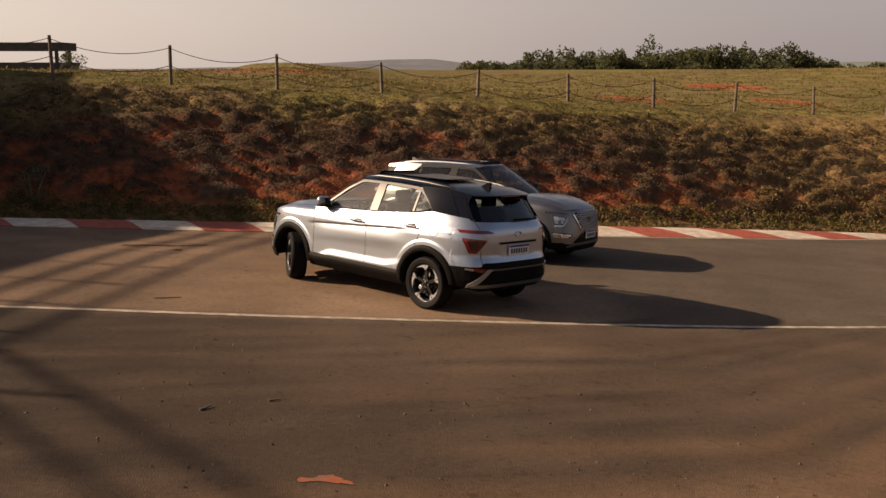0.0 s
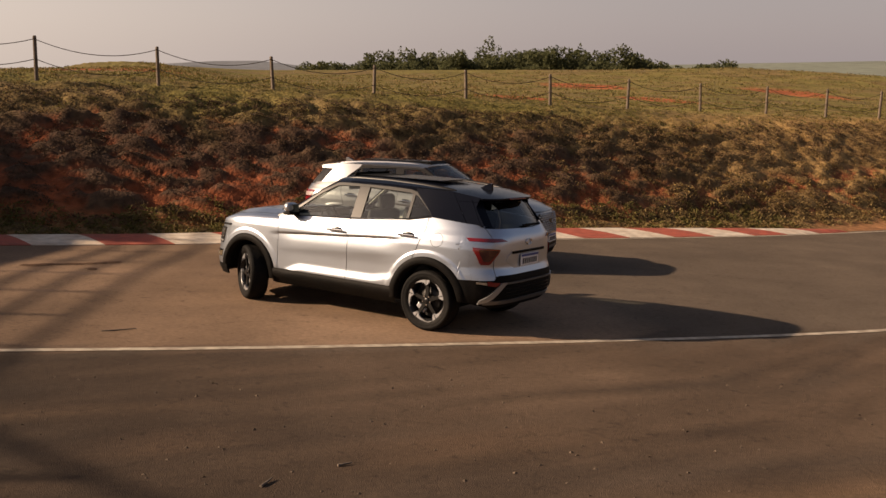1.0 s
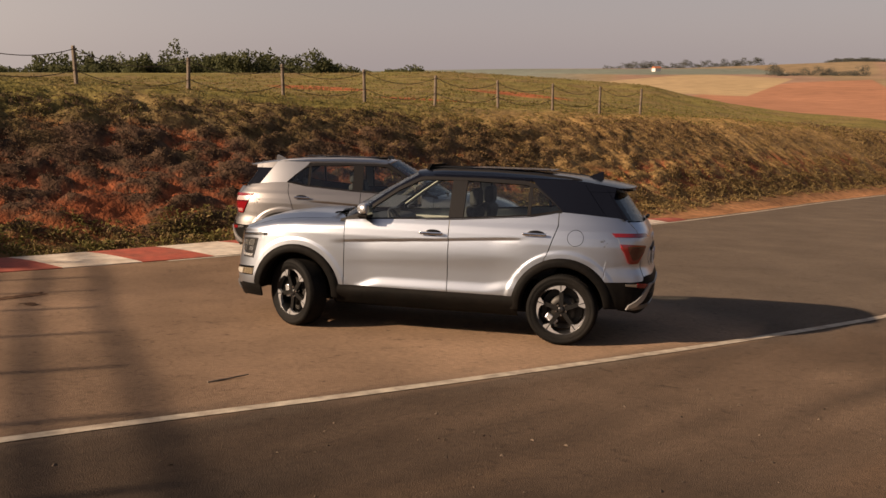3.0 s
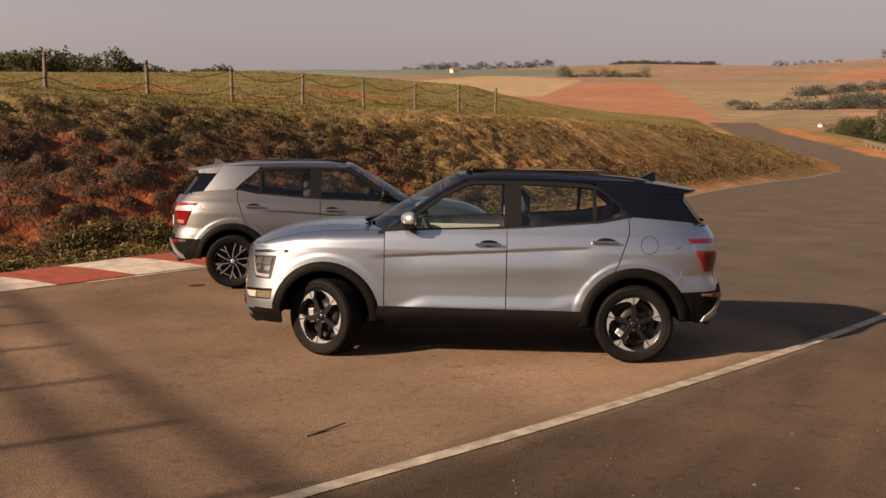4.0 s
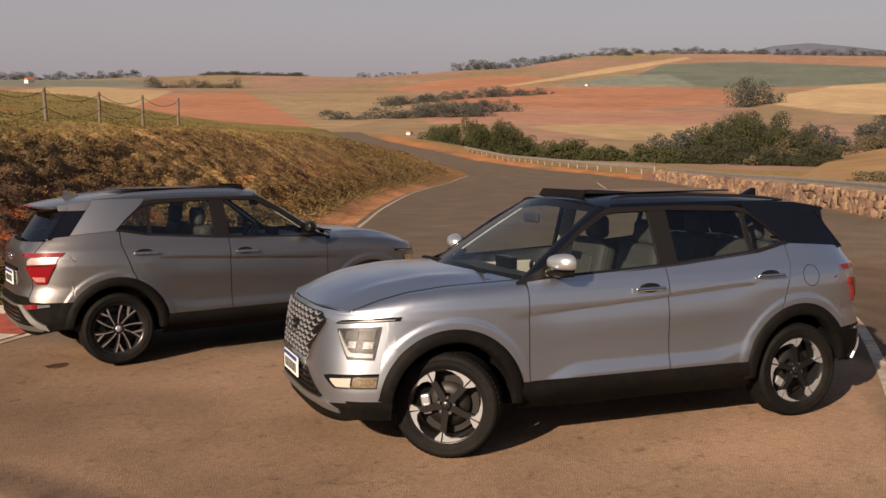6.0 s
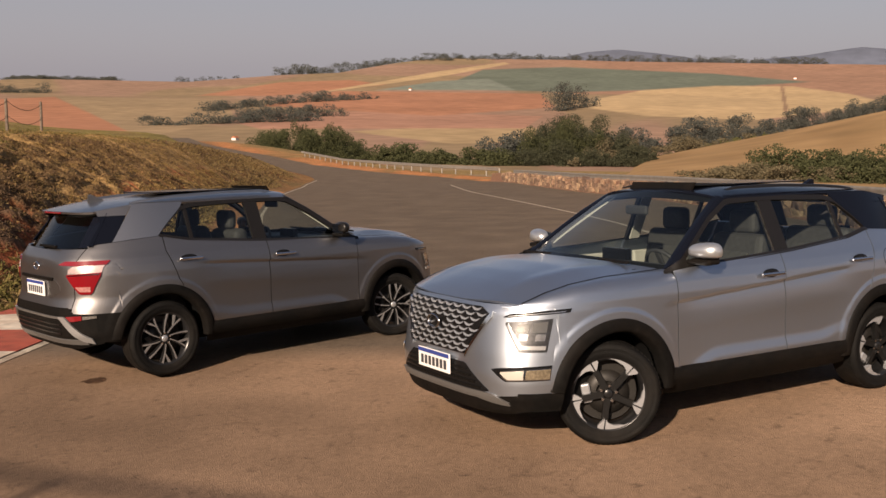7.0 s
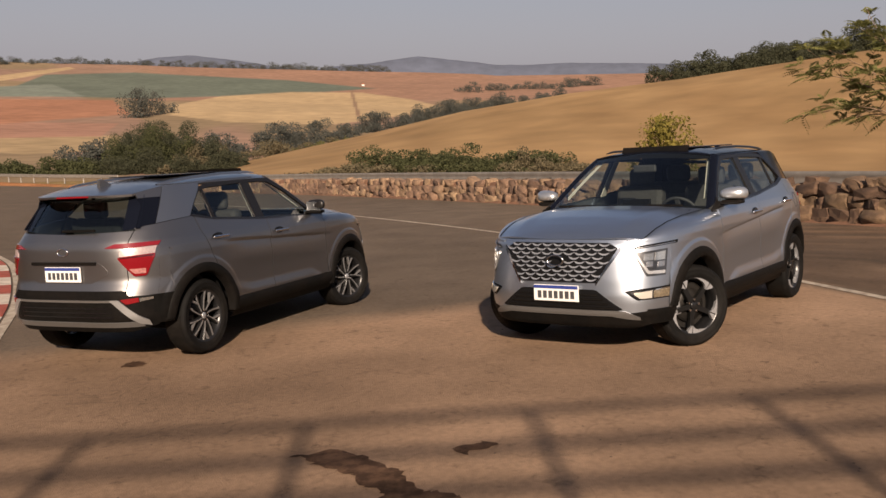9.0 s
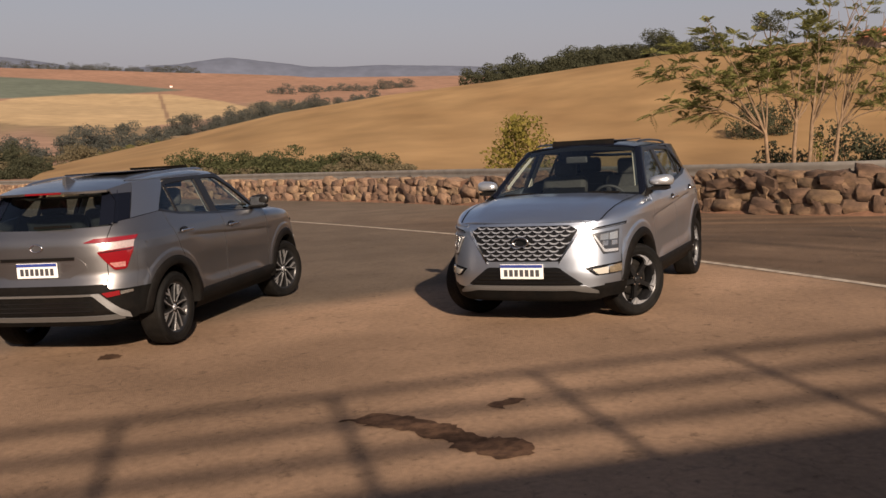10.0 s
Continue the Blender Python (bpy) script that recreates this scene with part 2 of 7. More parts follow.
def clear_glass(name, tint, gloss_rough=0.02):
    """A thin pane: tinted see-through, with a sheen that grows at grazing angles."""
    m = bpy.data.materials.new(name)
    m.use_nodes = True
    n, l = m.node_tree.nodes, m.node_tree.links
    n.remove(n["Principled BSDF"])
    tr, gl, mx, fr, pw, ml = n.new("ShaderNodeBsdfTransparent"), n.new("ShaderNodeBsdfGlossy"), n.new("ShaderNodeMixShader"), n.new("ShaderNodeLayerWeight"), n.new("ShaderNodeMath"), n.new("ShaderNodeMath")
    tr.inputs[0].default_value = (*tint, 1)
    gl.inputs["Roughness"].default_value = gloss_rough
    pw.operation, pw.inputs[1].default_value = "POWER", 3.2
    ml.operation, ml.inputs[1].default_value, ml.inputs[2].default_value = "MULTIPLY_ADD", 0.48, 0.065
    l.new(fr.outputs["Facing"], pw.inputs[0])
    l.new(pw.outputs[0], ml.inputs[0])
    l.new(ml.outputs[0], mx.inputs[0])
    l.new(tr.outputs[0], mx.inputs[1])
    l.new(gl.outputs[0], mx.inputs[2])
    l.new(mx.outputs[0], n["Material Output"].inputs["Surface"])
    m.diffuse_color = (*tint, 1)
    return m


M_GLASS = clear_glass("window_glass", (0.80, 0.86, 0.84))
M_DARKGLASS = clear_glass("rear_window_glass", (0.46, 0.53, 0.52))
M_SILVER_A = material("silver_metallic_paint", (0.455, 0.50, 0.57), 0.37, 0.95, 0.04, 700.0, coat=1.0)
M_SILVER_B = material("warm_grey_metallic_paint", (0.218, 0.211, 0.211), 0.43, 0.95, 0.04, 700.0, coat=1.0)
for m in (M_SILVER_A, M_SILVER_B):
    m.node_tree.nodes["Principled BSDF"].inputs["Coat Roughness"].default_value = 0.16
for m_ in (M_SILVER_A, M_SILVER_B):
    m_.node_tree.nodes["Principled BSDF"].inputs["Coat Roughness"].default_value = 0.17
M_SILVER_C = material("bright_silver_trim", (0.56, 0.57, 0.58), 0.3, 0.8, coat=0.5)
# the slight blue in this black stands in for reflected sky
M_GLOSSBLACK = material("gloss_black_paint", (0.005, 0.0062, 0.011), 0.16, 0.0, coat=0.0, spec=0.11)
M_CLAD = material("black_plastic_cladding", (0.006, 0.0057, 0.0054), 0.55, 0.0, 0.2, 25.0, 0.15, 300.0, second=(0.011, 0.0085, 0.007), second_scale=3.0, second_amount=0.5, spec=0.06)
M_SKID = material("satin_silver_skid_plate", (0.36, 0.36, 0.36), 0.36, 0.6)
# darker copy of the skid silver; the bars' dim ground reflection is in it
M_SKIDDARK = material("satin_grey_skid_plate", (0.15, 0.145, 0.14), 0.4, 0.5)
M_CHROME = material("chrome", (0.75, 0.75, 0.76), 0.1, 1.0)
# base dimmed in place of the dark surroundings it would reflect
M_MIRROR = material("mirror_glass", (0.30, 0.31, 0.32), 0.05, 1.0)
M_DARKCHROME = material("dark_chrome", (0.42, 0.41, 0.40), 0.18, 1.0)
M_RUBBER = material("tyre_rubber", (0.006, 0.0058, 0.0056), 0.65, 0.0, 0.25, 12.0, 0.3, 200.0, second=(0.012, 0.0098, 0.008), second_scale=5.0, second_amount=0.5, spec=0.12)
M_RIMDARK = material("dark_grey_alloy", (0.016, 0.016, 0.017), 0.3, 0.3)
M_RIMBRIGHT = material("machined_alloy", (0.45, 0.46, 0.48), 0.36, 0.65)
M_RIMMID = material("satin_machined_alloy", (0.34, 0.34, 0.345), 0.34, 0.7)
# near-black steel: the shade behind the spokes is put into its colour
M_DISC = material("brake_disc_darkened", (0.018, 0.016, 0.014), 0.5, 0.4)
M_RED = material("red_lamp_lens", (0.175, 0.007, 0.010), 0.12, 0.0, coat=1.0)
M_PALERED = material("pale_red_lamp_lens", (0.50, 0.22, 0.20), 0.15, 0.3, 0.3, 60.0, coat=1.0)
M_DARKRED = material("dark_red_lamp_lens", (0.05, 0.006, 0.008), 0.12, 0.0, coat=1.0)
M_LAMP = material("lamp_reflector", (0.62, 0.62, 0.60), 0.16, 0.9)
M_LAMPDARK = material("lamp_housing_black", (0.007, 0.007, 0.0075), 0.25, 0.0, spec=0.2)
M_LAMPBAND = material("pale_clear_lamp_band", (0.46, 0.36, 0.35), 0.34, 0.35, 0.15, 60.0)
M_FOG = material("fog_lamp_glass", (0.66, 0.62, 0.54), 0.2, 0.4, coat=1.0)
M_FOGDARK = material("fog_lamp_reflector", (0.30, 0.24, 0.16), 0.25, 0.6, 0.4, 60.0, coat=1.0)
M_PLATE = material("number_plate_white", (0.75, 0.74, 0.72), 0.4)
M_PLATEBLUE = material("number_plate_blue", (0.03, 0.05, 0.22), 0.4)
M_PLATETEXT = material("number_plate_grey", (0.05, 0.05, 0.055), 0.5)
M_SEAT = material("dark_seat_upholstery", (0.032, 0.031, 0.031), 0.75, 0, 0.2, 30.0, 0.2, 120.0)
M_CREAM = material("light_trim_upholstery", (0.42, 0.40, 0.35), 0.7, 0, 0.08, 10.0)
M_SEATPANEL = material("grey_seat_panel", (0.040, 0.039, 0.038), 0.75, 0, 0.2, 30.0, 0.2, 120.0)
M_DASH = material("dark_dashboard", (0.03, 0.03, 0.032), 0.65, 0, 0.2, 20.0)
M_UNDER = material("underbody_black", (0.005, 0.005, 0.005), 0.9, spec=0.1)
M_PILLARTAPE = material("pillar_trim_black", (0.010, 0.009, 0.0085), 0.34, 0.0, spec=0.3)
M_SILVER_D = material("silver_pillar_paint", (0.30, 0.305, 0.32), 0.42, 0.95, coat=1.0)
M_LAMPGREY = material("lamp_reflector_grey", (0.50, 0.50, 0.51), 0.26, 0.95, 0.2, 60.0, coat=1.0)
M_LAMPMID = material("lamp_bezel_grey", (0.13, 0.13, 0.135), 0.30, 0.95, 0.2, 60.0, coat=1.0)
M_STRIP = material("white_lamp_strip", (0.66, 0.66, 0.66), 0.25, 0.7, coat=1.0)
M_GRILLE = material("grille_chrome", (0.44, 0.44, 0.45), 0.26, 0.7)
M_ARM = material("satin_dark_alloy", (0.008, 0.008, 0.008), 0.36, 0.2)

# ---- helpers of the place ----
def grid_mesh(name, pts, nu, nv, mats, face_mat=None, smooth=True, colors=None, closed=False):
    """One mesh from an nu x nv array of places (rows of nv)."""
    idx = np.arange(nu * nv).reshape(nu, nv)
    q = np.stack([idx[:-1, :-1], idx[1:, :-1], idx[1:, 1:], idx[:-1, 1:]], -1).reshape(-1, 4)
    me = bpy.data.meshes.new(name)
    me.vertices.add(nu * nv)
    me.vertices.foreach_set("co", np.asarray(pts, dtype=np.float32).reshape(-1))
    me.loops.add(len(q) * 4)
    me.loops.foreach_set("vertex_index", q.reshape(-1).astype(np.int32))
    me.polygons.add(len(q))
    me.polygons.foreach_set("loop_start", (np.arange(len(q)) * 4).astype(np.int32))
    me.update(calc_edges=True)
    me.validate()
    for m in mats:
        me.materials.append(m)
    if face_mat is not None:
        me.polygons.foreach_set("material_index", np.asarray(face_mat, dtype=np.int32).reshape(-1))
    me.polygons.foreach_set("use_smooth", np.full(len(me.polygons), smooth))
    if colors is not None:
        at = me.color_attributes.new("cover", "FLOAT_COLOR", "POINT")
        c = np.ones((nu * nv, 4), dtype=np.float32)
        c[:, :3] = np.asarray(colors).reshape(-1, 3)
        at.data.foreach_set("color", c.reshape(-1))
    return me


def smoothstep(a, b, x):
    t = np.clip((x - a) / (b - a), 0, 1)
    return t * t * (3 - 2 * t)


def lumps(x, y, seed, size):
    """Cheap smooth noise, about -1 to 1, with lumps of that size."""
    r = np.random.RandomState(seed)
    out = np.zeros_like(x)
    for k in range(7):
        a = r.uniform(0, 2 * math.pi)
        f = 2 * math.pi / size * r.uniform(0.6, 1.6)
        ph = r.uniform(0, 2 * math.pi, 2)
        out += np.sin(f * (x * math.cos(a) + y * math.sin(a)) + ph[0] + 1.3 * np.sin(f * 0.37 * (x * math.sin(a) - y * math.cos(a)) + ph[1]))
    return out / 4.0


KERB = [(-60, 2), (-30, 11.5), (-15, 16.9), (-8.0, 18.6), (-4.8, 19.3), (-1.5, 19.9), (0.1, 20.2), (3.2, 20.85), (7.5, 22.1), (10, 23), (15.8, 25.7), (24.8, 30.2), (41.3, 37.7), (63.8, 46.3), (73, 49.5), (84, 55.6), (104, 69.0), (125, 87.5), (146, 107), (171, 128), (200, 152)]
LINE = [(-60, -2), (-30, 6.5), (-12, 10.2), (-5.05, 11.0), (-2.5, 11.18), (-0.56, 11.36), (1.5, 11.6), (3.9, 11.97), (5.6, 12.35), (8, 12.97), (11.8, 14.05), (15.4, 15.22), (19.2, 16.55), (25.1, 18.95), (37, 24.1), (45.5, 27.8), (60, 33.2)]
WALL = [(6.5, -8), (4.6, -2), (3.4, 3.0), (3.1, 5.2), (3.7, 6.3), (5.0, 6.95), (7.0, 7.65), (12, 9.2), (15, 10.1), (19, 11.3), (25, 13.5), (30, 15.4), (37, 18.3), (43.5, 21.5), (56, 26.5), (67.5, 31.4), (77, 38.6), (84.6, 45.7), (98, 55.8), (118, 70.2), (139.4, 88.0), (155, 102.5), (177, 121), (208, 144)]


def densify(pts, step):
    """A smooth line through the points, at even steps."""
    p = np.array(pts, float)
    q = [p[0]]
    for i in range(len(p) - 1):
        p0, p1, p2, p3 = p[max(i - 1, 0)], p[i], p[i + 1], p[min(i + 2, len(p) - 1)]
        d = np.linalg.norm(p2 - p1)
        m1 = (p2 - p0) * d / max(np.linalg.norm(p2 - p1) + np.linalg.norm(p1 - p0), 1e-6)
        m2 = (p3 - p1) * d / max(np.linalg.norm(p3 - p2) + np.linalg.norm(p2 - p1), 1e-6)
        n = max(2, int(d / step))
        for k in range(1, n + 1):
            t = k / n
            q.append((2 * t**3 - 3 * t**2 + 1) * p1 + (t**3 - 2 * t**2 + t) * m1 + (-2 * t**3 + 3 * t**2) * p2 + (t**3 - t**2) * m2)
    return np.array(q)


def normals_of(line):
    d = np.gradient(line, axis=0)
    d /= np.linalg.norm(d, axis=1)[:, None]
    return np.stack([-d[:, 1], d[:, 0]], 1)


def side_of(x, y, line, foot=False):
    """Signed distance from a line (plus: to its left), for arrays; and the x of the nearest place on it."""
    best = np.full(x.shape, 1e9)
    fx = np.zeros(x.shape)
    sign = np.ones(x.shape)
    for i in range(len(line) - 1):
        a, b = line[i], line[i + 1]
        d = b - a
        t = np.clip(((x - a[0]) * d[0] + (y - a[1]) * d[1]) / (d @ d), 0, 1)
        ex, ey = x - a[0] - t * d[0], y - a[1] - t * d[1]
        r = np.hypot(ex, ey)
        cr = d[0] * ey - d[1] * ex
        near = r < best
        best = np.where(near, r, best)
        fx = np.where(near, a[0] + t * d[0], fx)
        sign = np.where(near, np.where(cr >= 0, 1.0, -1.0), sign)
    return (best * sign, fx) if foot else best * sign


def road_z(x, y):
    """The tarmac: a plane that falls into the valley and flattens out far off."""
    p = -0.051 * (np.asarray(x, float) + 1.2) - 0.043 * (np.asarray(y, float) - 13.0)
    p = np.where(p < -4.5, -4.5 + (p + 4.5) * 0.62, p)
    p = np.where(p < -7.0, -7.0 + (p + 7.0) * 0.12, p)
    p = p - 0.11 * smoothstep(2.0, -5.0, np.asarray(x, float)) * smoothstep(15.0, 19.3, np.asarray(y, float))
    return np.where(p > 1.2, 1.2 + (p - 1.2) * 0.3, p)


KERB_COARSE = densify(KERB, 3.0)
WALL_COARSE = densify(WALL, 3.0)


def billow(x, s):
    """Matted tussock heads in rows along the bank, 0 in the creases to about 1 on top; by x and distance from the kerb."""
    return np.array([min(1.0, 1.6 * abs(noise.noise(Vector((a * 1.05, b * 2.3, 1.7)))) + 0.8 * abs(noise.noise(Vector((a * 2.6, b * 4.6, 7.1)))) + 0.22 * noise.noise(Vector((a * 6.5, b * 9, 3.0)))) for a, b in zip(x, s)])


def rugged(x, y, s, amp):
    """Clods, runnels and tussocks of the bank."""
    out = np.zeros_like(x)
    pick = (s > 0.8) & (s < 16) & (x > -20) & (x < 75)
    xs, ys, am, ss = x[pick], y[pick], amp[pick], s[pick]
    v = [0.10 * noise.fractal(Vector((a * 0.75, b * 0.75, 1.7)), 1.0, 2.1, 2) * k for a, b, k in zip(xs, ys, am)]
    out[pick] = (np.array(v) + (0.21 * am + 0.03) * (billow(xs, ss) - 0.4)) * smoothstep(0.8, 2.2, ss)
    return out


BROW_AZ = np.array([30, 34, 38, 42.6, 44.2, 46.5, 49.1, 50.3, 54.3, 56.4, 62, 69, 90])
BROW_Z = np.array([-3.6, -2.2, -1.2, -0.7, -0.4, 0.25, 1.1, 1.8, 2.26, 2.58, 3.1, 2.9, 2.8])
BROW_S = side_of(-4.5 + 100 * np.cos(np.radians(BROW_AZ)), 4.0 + 100 * np.sin(np.radians(BROW_AZ)), KERB_COARSE)


def ground_z(x, y, rough=True):
    """Height of the natural ground: bank and hill beyond the kerb, slope below the wall."""
    s, fx = side_of(x, y, KERB_COARSE, True)
    r = road_z(x, y)
    crest = np.interp(fx, [-60, -16, -9, -4, 0, 6, 15, 35, 55, 85, 120, 200], [3.4, 3.15, 2.85, 2.55, 2.32, 1.97, 1.48, 0.45, -0.95, -4.0, -7.2, -11.5])
    far = np.interp(fx, [-60, -12, -2, 8, 16, 30, 50, 75, 100], [-0.03, -0.008, 0.012, 0.025, 0.045, 0.056, 0.056, 0.03, 0.0])
    hill = crest + far * np.clip(s - 8, 0, 46) - 0.06 * np.clip(s - 90, 0, 600)
    # the field swells to a brow about a hundred metres off and falls away behind it
    az = np.degrees(np.arctan2(y - 4.0, x + 4.5))
    d = np.hypot(y - 4.0, x + 4.5)
    brow = np.interp(az, BROW_AZ, BROW_Z)
    sb = np.interp(az, BROW_AZ, BROW_S)
    w = np.clip((s - 8) / np.maximum(sb - 8, 6), 0, 1)
    swell = crest + (np.maximum(brow, crest) - crest) * w - 0.10 * np.clip(d - 103, 0, 700) * smoothstep(70, 58, az) - 0.012 * np.clip(d - 103, 0, 700)
    k = smoothstep(97, 88, az) * (s > 0)
    crest = hill * (1 - k) + swell * k
    foot = r - 0.05
    near = np.interp(s, [1.3, 2.0, 3.3, 4.7, 5.8, 7.0, 8.2, 9.6, 11.0], [0.0, 0.06, 0.30, 0.55, 0.74, 0.87, 0.95, 0.995, 1.0])
    away = np.interp(s, [0.7, 1.6, 2.9, 4.1, 5.35, 6.5, 7.4, 8.6], [0.0, 0.10, 0.38, 0.60, 0.81, 0.93, 0.98, 1.0])
    k = near + (away - near) * smoothstep(11, 21, fx)
    bank = foot + (np.maximum(crest, foot + 0.05) - foot) * k
    if rough:
        amp = smoothstep(1.6, 3.0, s) * (1 - 0.75 * smoothstep(5.5, 9.0, s)) * (1 - 0.55 * smoothstep(4, 18, x))
        bank = bank + rugged(x, y, s, amp)
    z = np.where(s > 0, bank, r - 0.05)
    return z, s


def cut(x, y):
    """How far outside the wall, on the valley side."""
    return -side_of(x, y, WALL_COARSE)


# ---- the ground: one sheet to the horizon ----
def graded(a, b, step, out, grow=1.07):
    core = list(np.arange(a, b + 1e-6, step))
    up, d = [], step
    v = b
    while v < out:
        d *= grow
        v += d
        up.append(v)
    dn, d, v = [], step, a
    while v > -out:
        d *= grow
        v -= d
        dn.append(v)
    return np.array(dn[::-1] + core + up)


gx, gy = graded(-14, 28, 0.12, 4600), graded(19.5, 30, 0.105, 4600)
GX, GY = np.meshgrid(gx, gy, indexing="ij")
gz, gs = ground_z(GX, GY)
out_wall = np.where((GX > 3.0), cut(GX, GY), -1.0)
below = smoothstep(0.8, 60, out_wall)
gz = np.where(out_wall > 0.8, gz - below * 8, gz)
rr = np.hypot(GX, GY - 15)
gz = gz * (1 - smoothstep(215, 440, rr)) + smoothstep(215, 440, rr) * -30.0
tone = lumps(GX, GY, 21, 2.3)
near_bank = (gs > 0) & (gs < 14) & (GX > -20) & (GX < 80)
tone[near_bank] = [2.2 * noise.fractal(Vector((a * 0.9, b * 0.9, 3.3)), 0.9, 2.0, 4) for a, b in zip(GX[near_bank], GY[near_bank])]
lump = np.full(GX.shape, 0.5)
lump[near_bank] = billow(GX[near_bank], gs[near_bank])
tone2 = lumps(GX, GY, 22, 7.0)
soil = np.array([0.250, 0.070, 0.028])
clod = np.array([0.078, 0.045, 0.028])
straw = np.array([0.165, 0.112, 0.046])
grass = np.array([0.152, 0.124, 0.035])


def blend(a, b, k):
    return a * (1 - k[..., None]) + b * k[..., None]


cover = blend(np.broadcast_to(soil, GX.shape + (3,)), clod, smoothstep(0.22, 0.56, lump + 0.14 * tone + 0.13 * (gs - 3.6)))
cover = blend(cover, straw, smoothstep(4.7, 6.2, gs + 0.5 * tone))
cover = blend(cover, grass, smoothstep(5.4, 8.5, gs + 1.0 * tone2) * smoothstep(-0.9, 0.5, tone2 + 0.4 * tone))
cover = blend(cover, np.array([0.175, 0.117, 0.049]), smoothstep(4, 12, GX) * smoothstep(10.0, 7.0, gs) * smoothstep(1.8, 3.6, gs + 0.8 * tone + 1.2 * lump) * 0.75)
# golden grass there, brightened further in colour where the sun only grazes
cover = blend(cover, np.array([0.33, 0.205, 0.080]), smoothstep(8, 16, GX) * smoothstep(9.0, 6.0, gs) * smoothstep(2.4, 4.4, gs + 1.0 * tone + 2.0 * lump - 0.6) * 0.85)
cover = blend(cover, np.array([0.34, 0.10, 0.042]), smoothstep(7, 13, GX) * smoothstep(60, 35, GX) * smoothstep(4.2, 3.2, gs) * smoothstep(0.42, 0.25, lump) * 0.9)
cover = blend(cover, straw * 0.9, smoothstep(3.0, 1.4, gs) * 0.75)
cover = blend(cover, np.array([0.27, 0.13, 0.06]), smoothstep(2.2, 0.6, gs) * smoothstep(8, 14, GX) * smoothstep(58, 42, GX))
patch = np.zeros(GX.shape)
for px_, py_, rx_, ry_ in ((18.5, 66, 3.0, 6), (32, 63, 3.5, 4.5), (7.6, 41, 1.7, 5.5), (15.5, 45, 1.6, 4.0), (-11, 60, 6, 9)):
    patch += np.exp(-((GX - px_) / rx_) ** 2 - ((GY - py_) / ry_) ** 2)
cover = blend(cover, np.array([0.30, 0.085, 0.033]), smoothstep(0.35, 0.6, patch + 0.14 * tone) * 0.95)
cover = blend(cover, straw * 1.1, smoothstep(0.5, 3, out_wall))
cover = blend(cover, np.array([0.33, 0.14, 0.055]), smoothstep(-0.5, 0.5, out_wall) * smoothstep(9, 4, out_wall) * smoothstep(58, 75, GX) * smoothstep(-0.8, 0.2, tone))
ground = tagged(new("ground", grid_mesh("ground", np.stack([GX, GY, gz], -1), len(gx), len(gy), [M_GROUND], colors=cover)), "red earth bank and dry grass field", "ground", kind="structure")


# ---- tarmac, line and kerb ----
def strip(name, line, off_a, off_b, z0, mats, n=2, zfun=None, face_mat=None):
    nn = normals_of(line)
    rows = []
    for k in range(n):
        f = k / (n - 1)
        o = (np.asarray(off_a) * (1 - f) + np.asarray(off_b) * f)
        p = line + nn * np.broadcast_to(o, (len(line),))[:, None]
        z = road_z(p[:, 0], p[:, 1]) + (z0 if zfun is None else zfun(f))
        rows.append(np.column_stack([p, z]))
    pts = np.stack(rows, 1)[:, ::-1]
    return grid_mesh(name, pts, len(line), n, mats, face_mat)


# the tarmac runs from the kerb to the wall; pale dusty old surface where the cars stand, darker beyond
kl = densify(KERB, 0.85)
wl_ = densify(WALL, 0.6)
kn = normals_of(kl)
reach = np.full(len(kl), 60.0)
reach[kl[:, 0] > 8] = 7.0
for i, (p, nrm) in enumerate(zip(kl, kn)):
    if p[0] > 8:
        e = wl_ - p
        along = e @ np.array([nrm[1], -nrm[0]])
        near = np.abs(along) < 1.2
        if near.any():
            reach[i] = np.min(-(e[near] @ nrm))
reach = np.convolve(np.pad(reach, 8, mode="edge"), np.ones(17) / 17, mode="valid") + 0.3
nr = 190
ff = np.linspace(0, 1, nr)
offs = reach[:, None] * (0.35 * ff + 0.65 * ff**2)[None, :] - 0.15
RX = kl[:, None, 0] - kn[:, None, 0] * offs
RY = kl[:, None, 1] - kn[:, None, 1] * offs
RZ = road_z(RX, RY)
line_side = side_of(RX, RY, densify(LINE, 2.0))
old = smoothstep(-0.02, 0.10, line_side) * smoothstep(0.11, -0.11, RX - np.interp(RY, [11, 15.4, 16.35, 19.6], [2.6, 0.75, 0.3, -0.5]) + 0.08 * lumps(RX, RY, 41, 1.0))
old = np.where(RX > 8, 0, old)
streak = lumps(line_side * 1.0, RX * 0.08, 43, 1.3)
blot = lumps(RX, RY, 44, 3.0)
c_old, c_new, c_front = np.array([0.240, 0.158, 0.103]), np.array([0.106, 0.081, 0.060]), np.array([0.072, 0.049, 0.033])
rc = blend(np.broadcast_to(c_new, RX.shape + (3,)), c_front, smoothstep(0.05, -0.25, line_side) * smoothstep(16, 4, RX))
rc = blend(rc, np.array([0.128, 0.080, 0.048]), smoothstep(0.0, 0.8, streak) * smoothstep(-0.6, -1.6, line_side) * smoothstep(14, 4, RX) * 0.7)
rc = blend(rc, np.array([0.048, 0.037, 0.029]), smoothstep(0.3, 1.0, -streak) * smoothstep(-0.2, -0.8, line_side) * smoothstep(14, 4, RX) * 0.5)
fine = lumps(line_side, RX * 0.10 + 0.3 * line_side, 47, 0.55)
rc = rc * (1 + 0.26 * fine * smoothstep(0.0, -1.0, line_side) * smoothstep(14, 4, RX))[..., None]
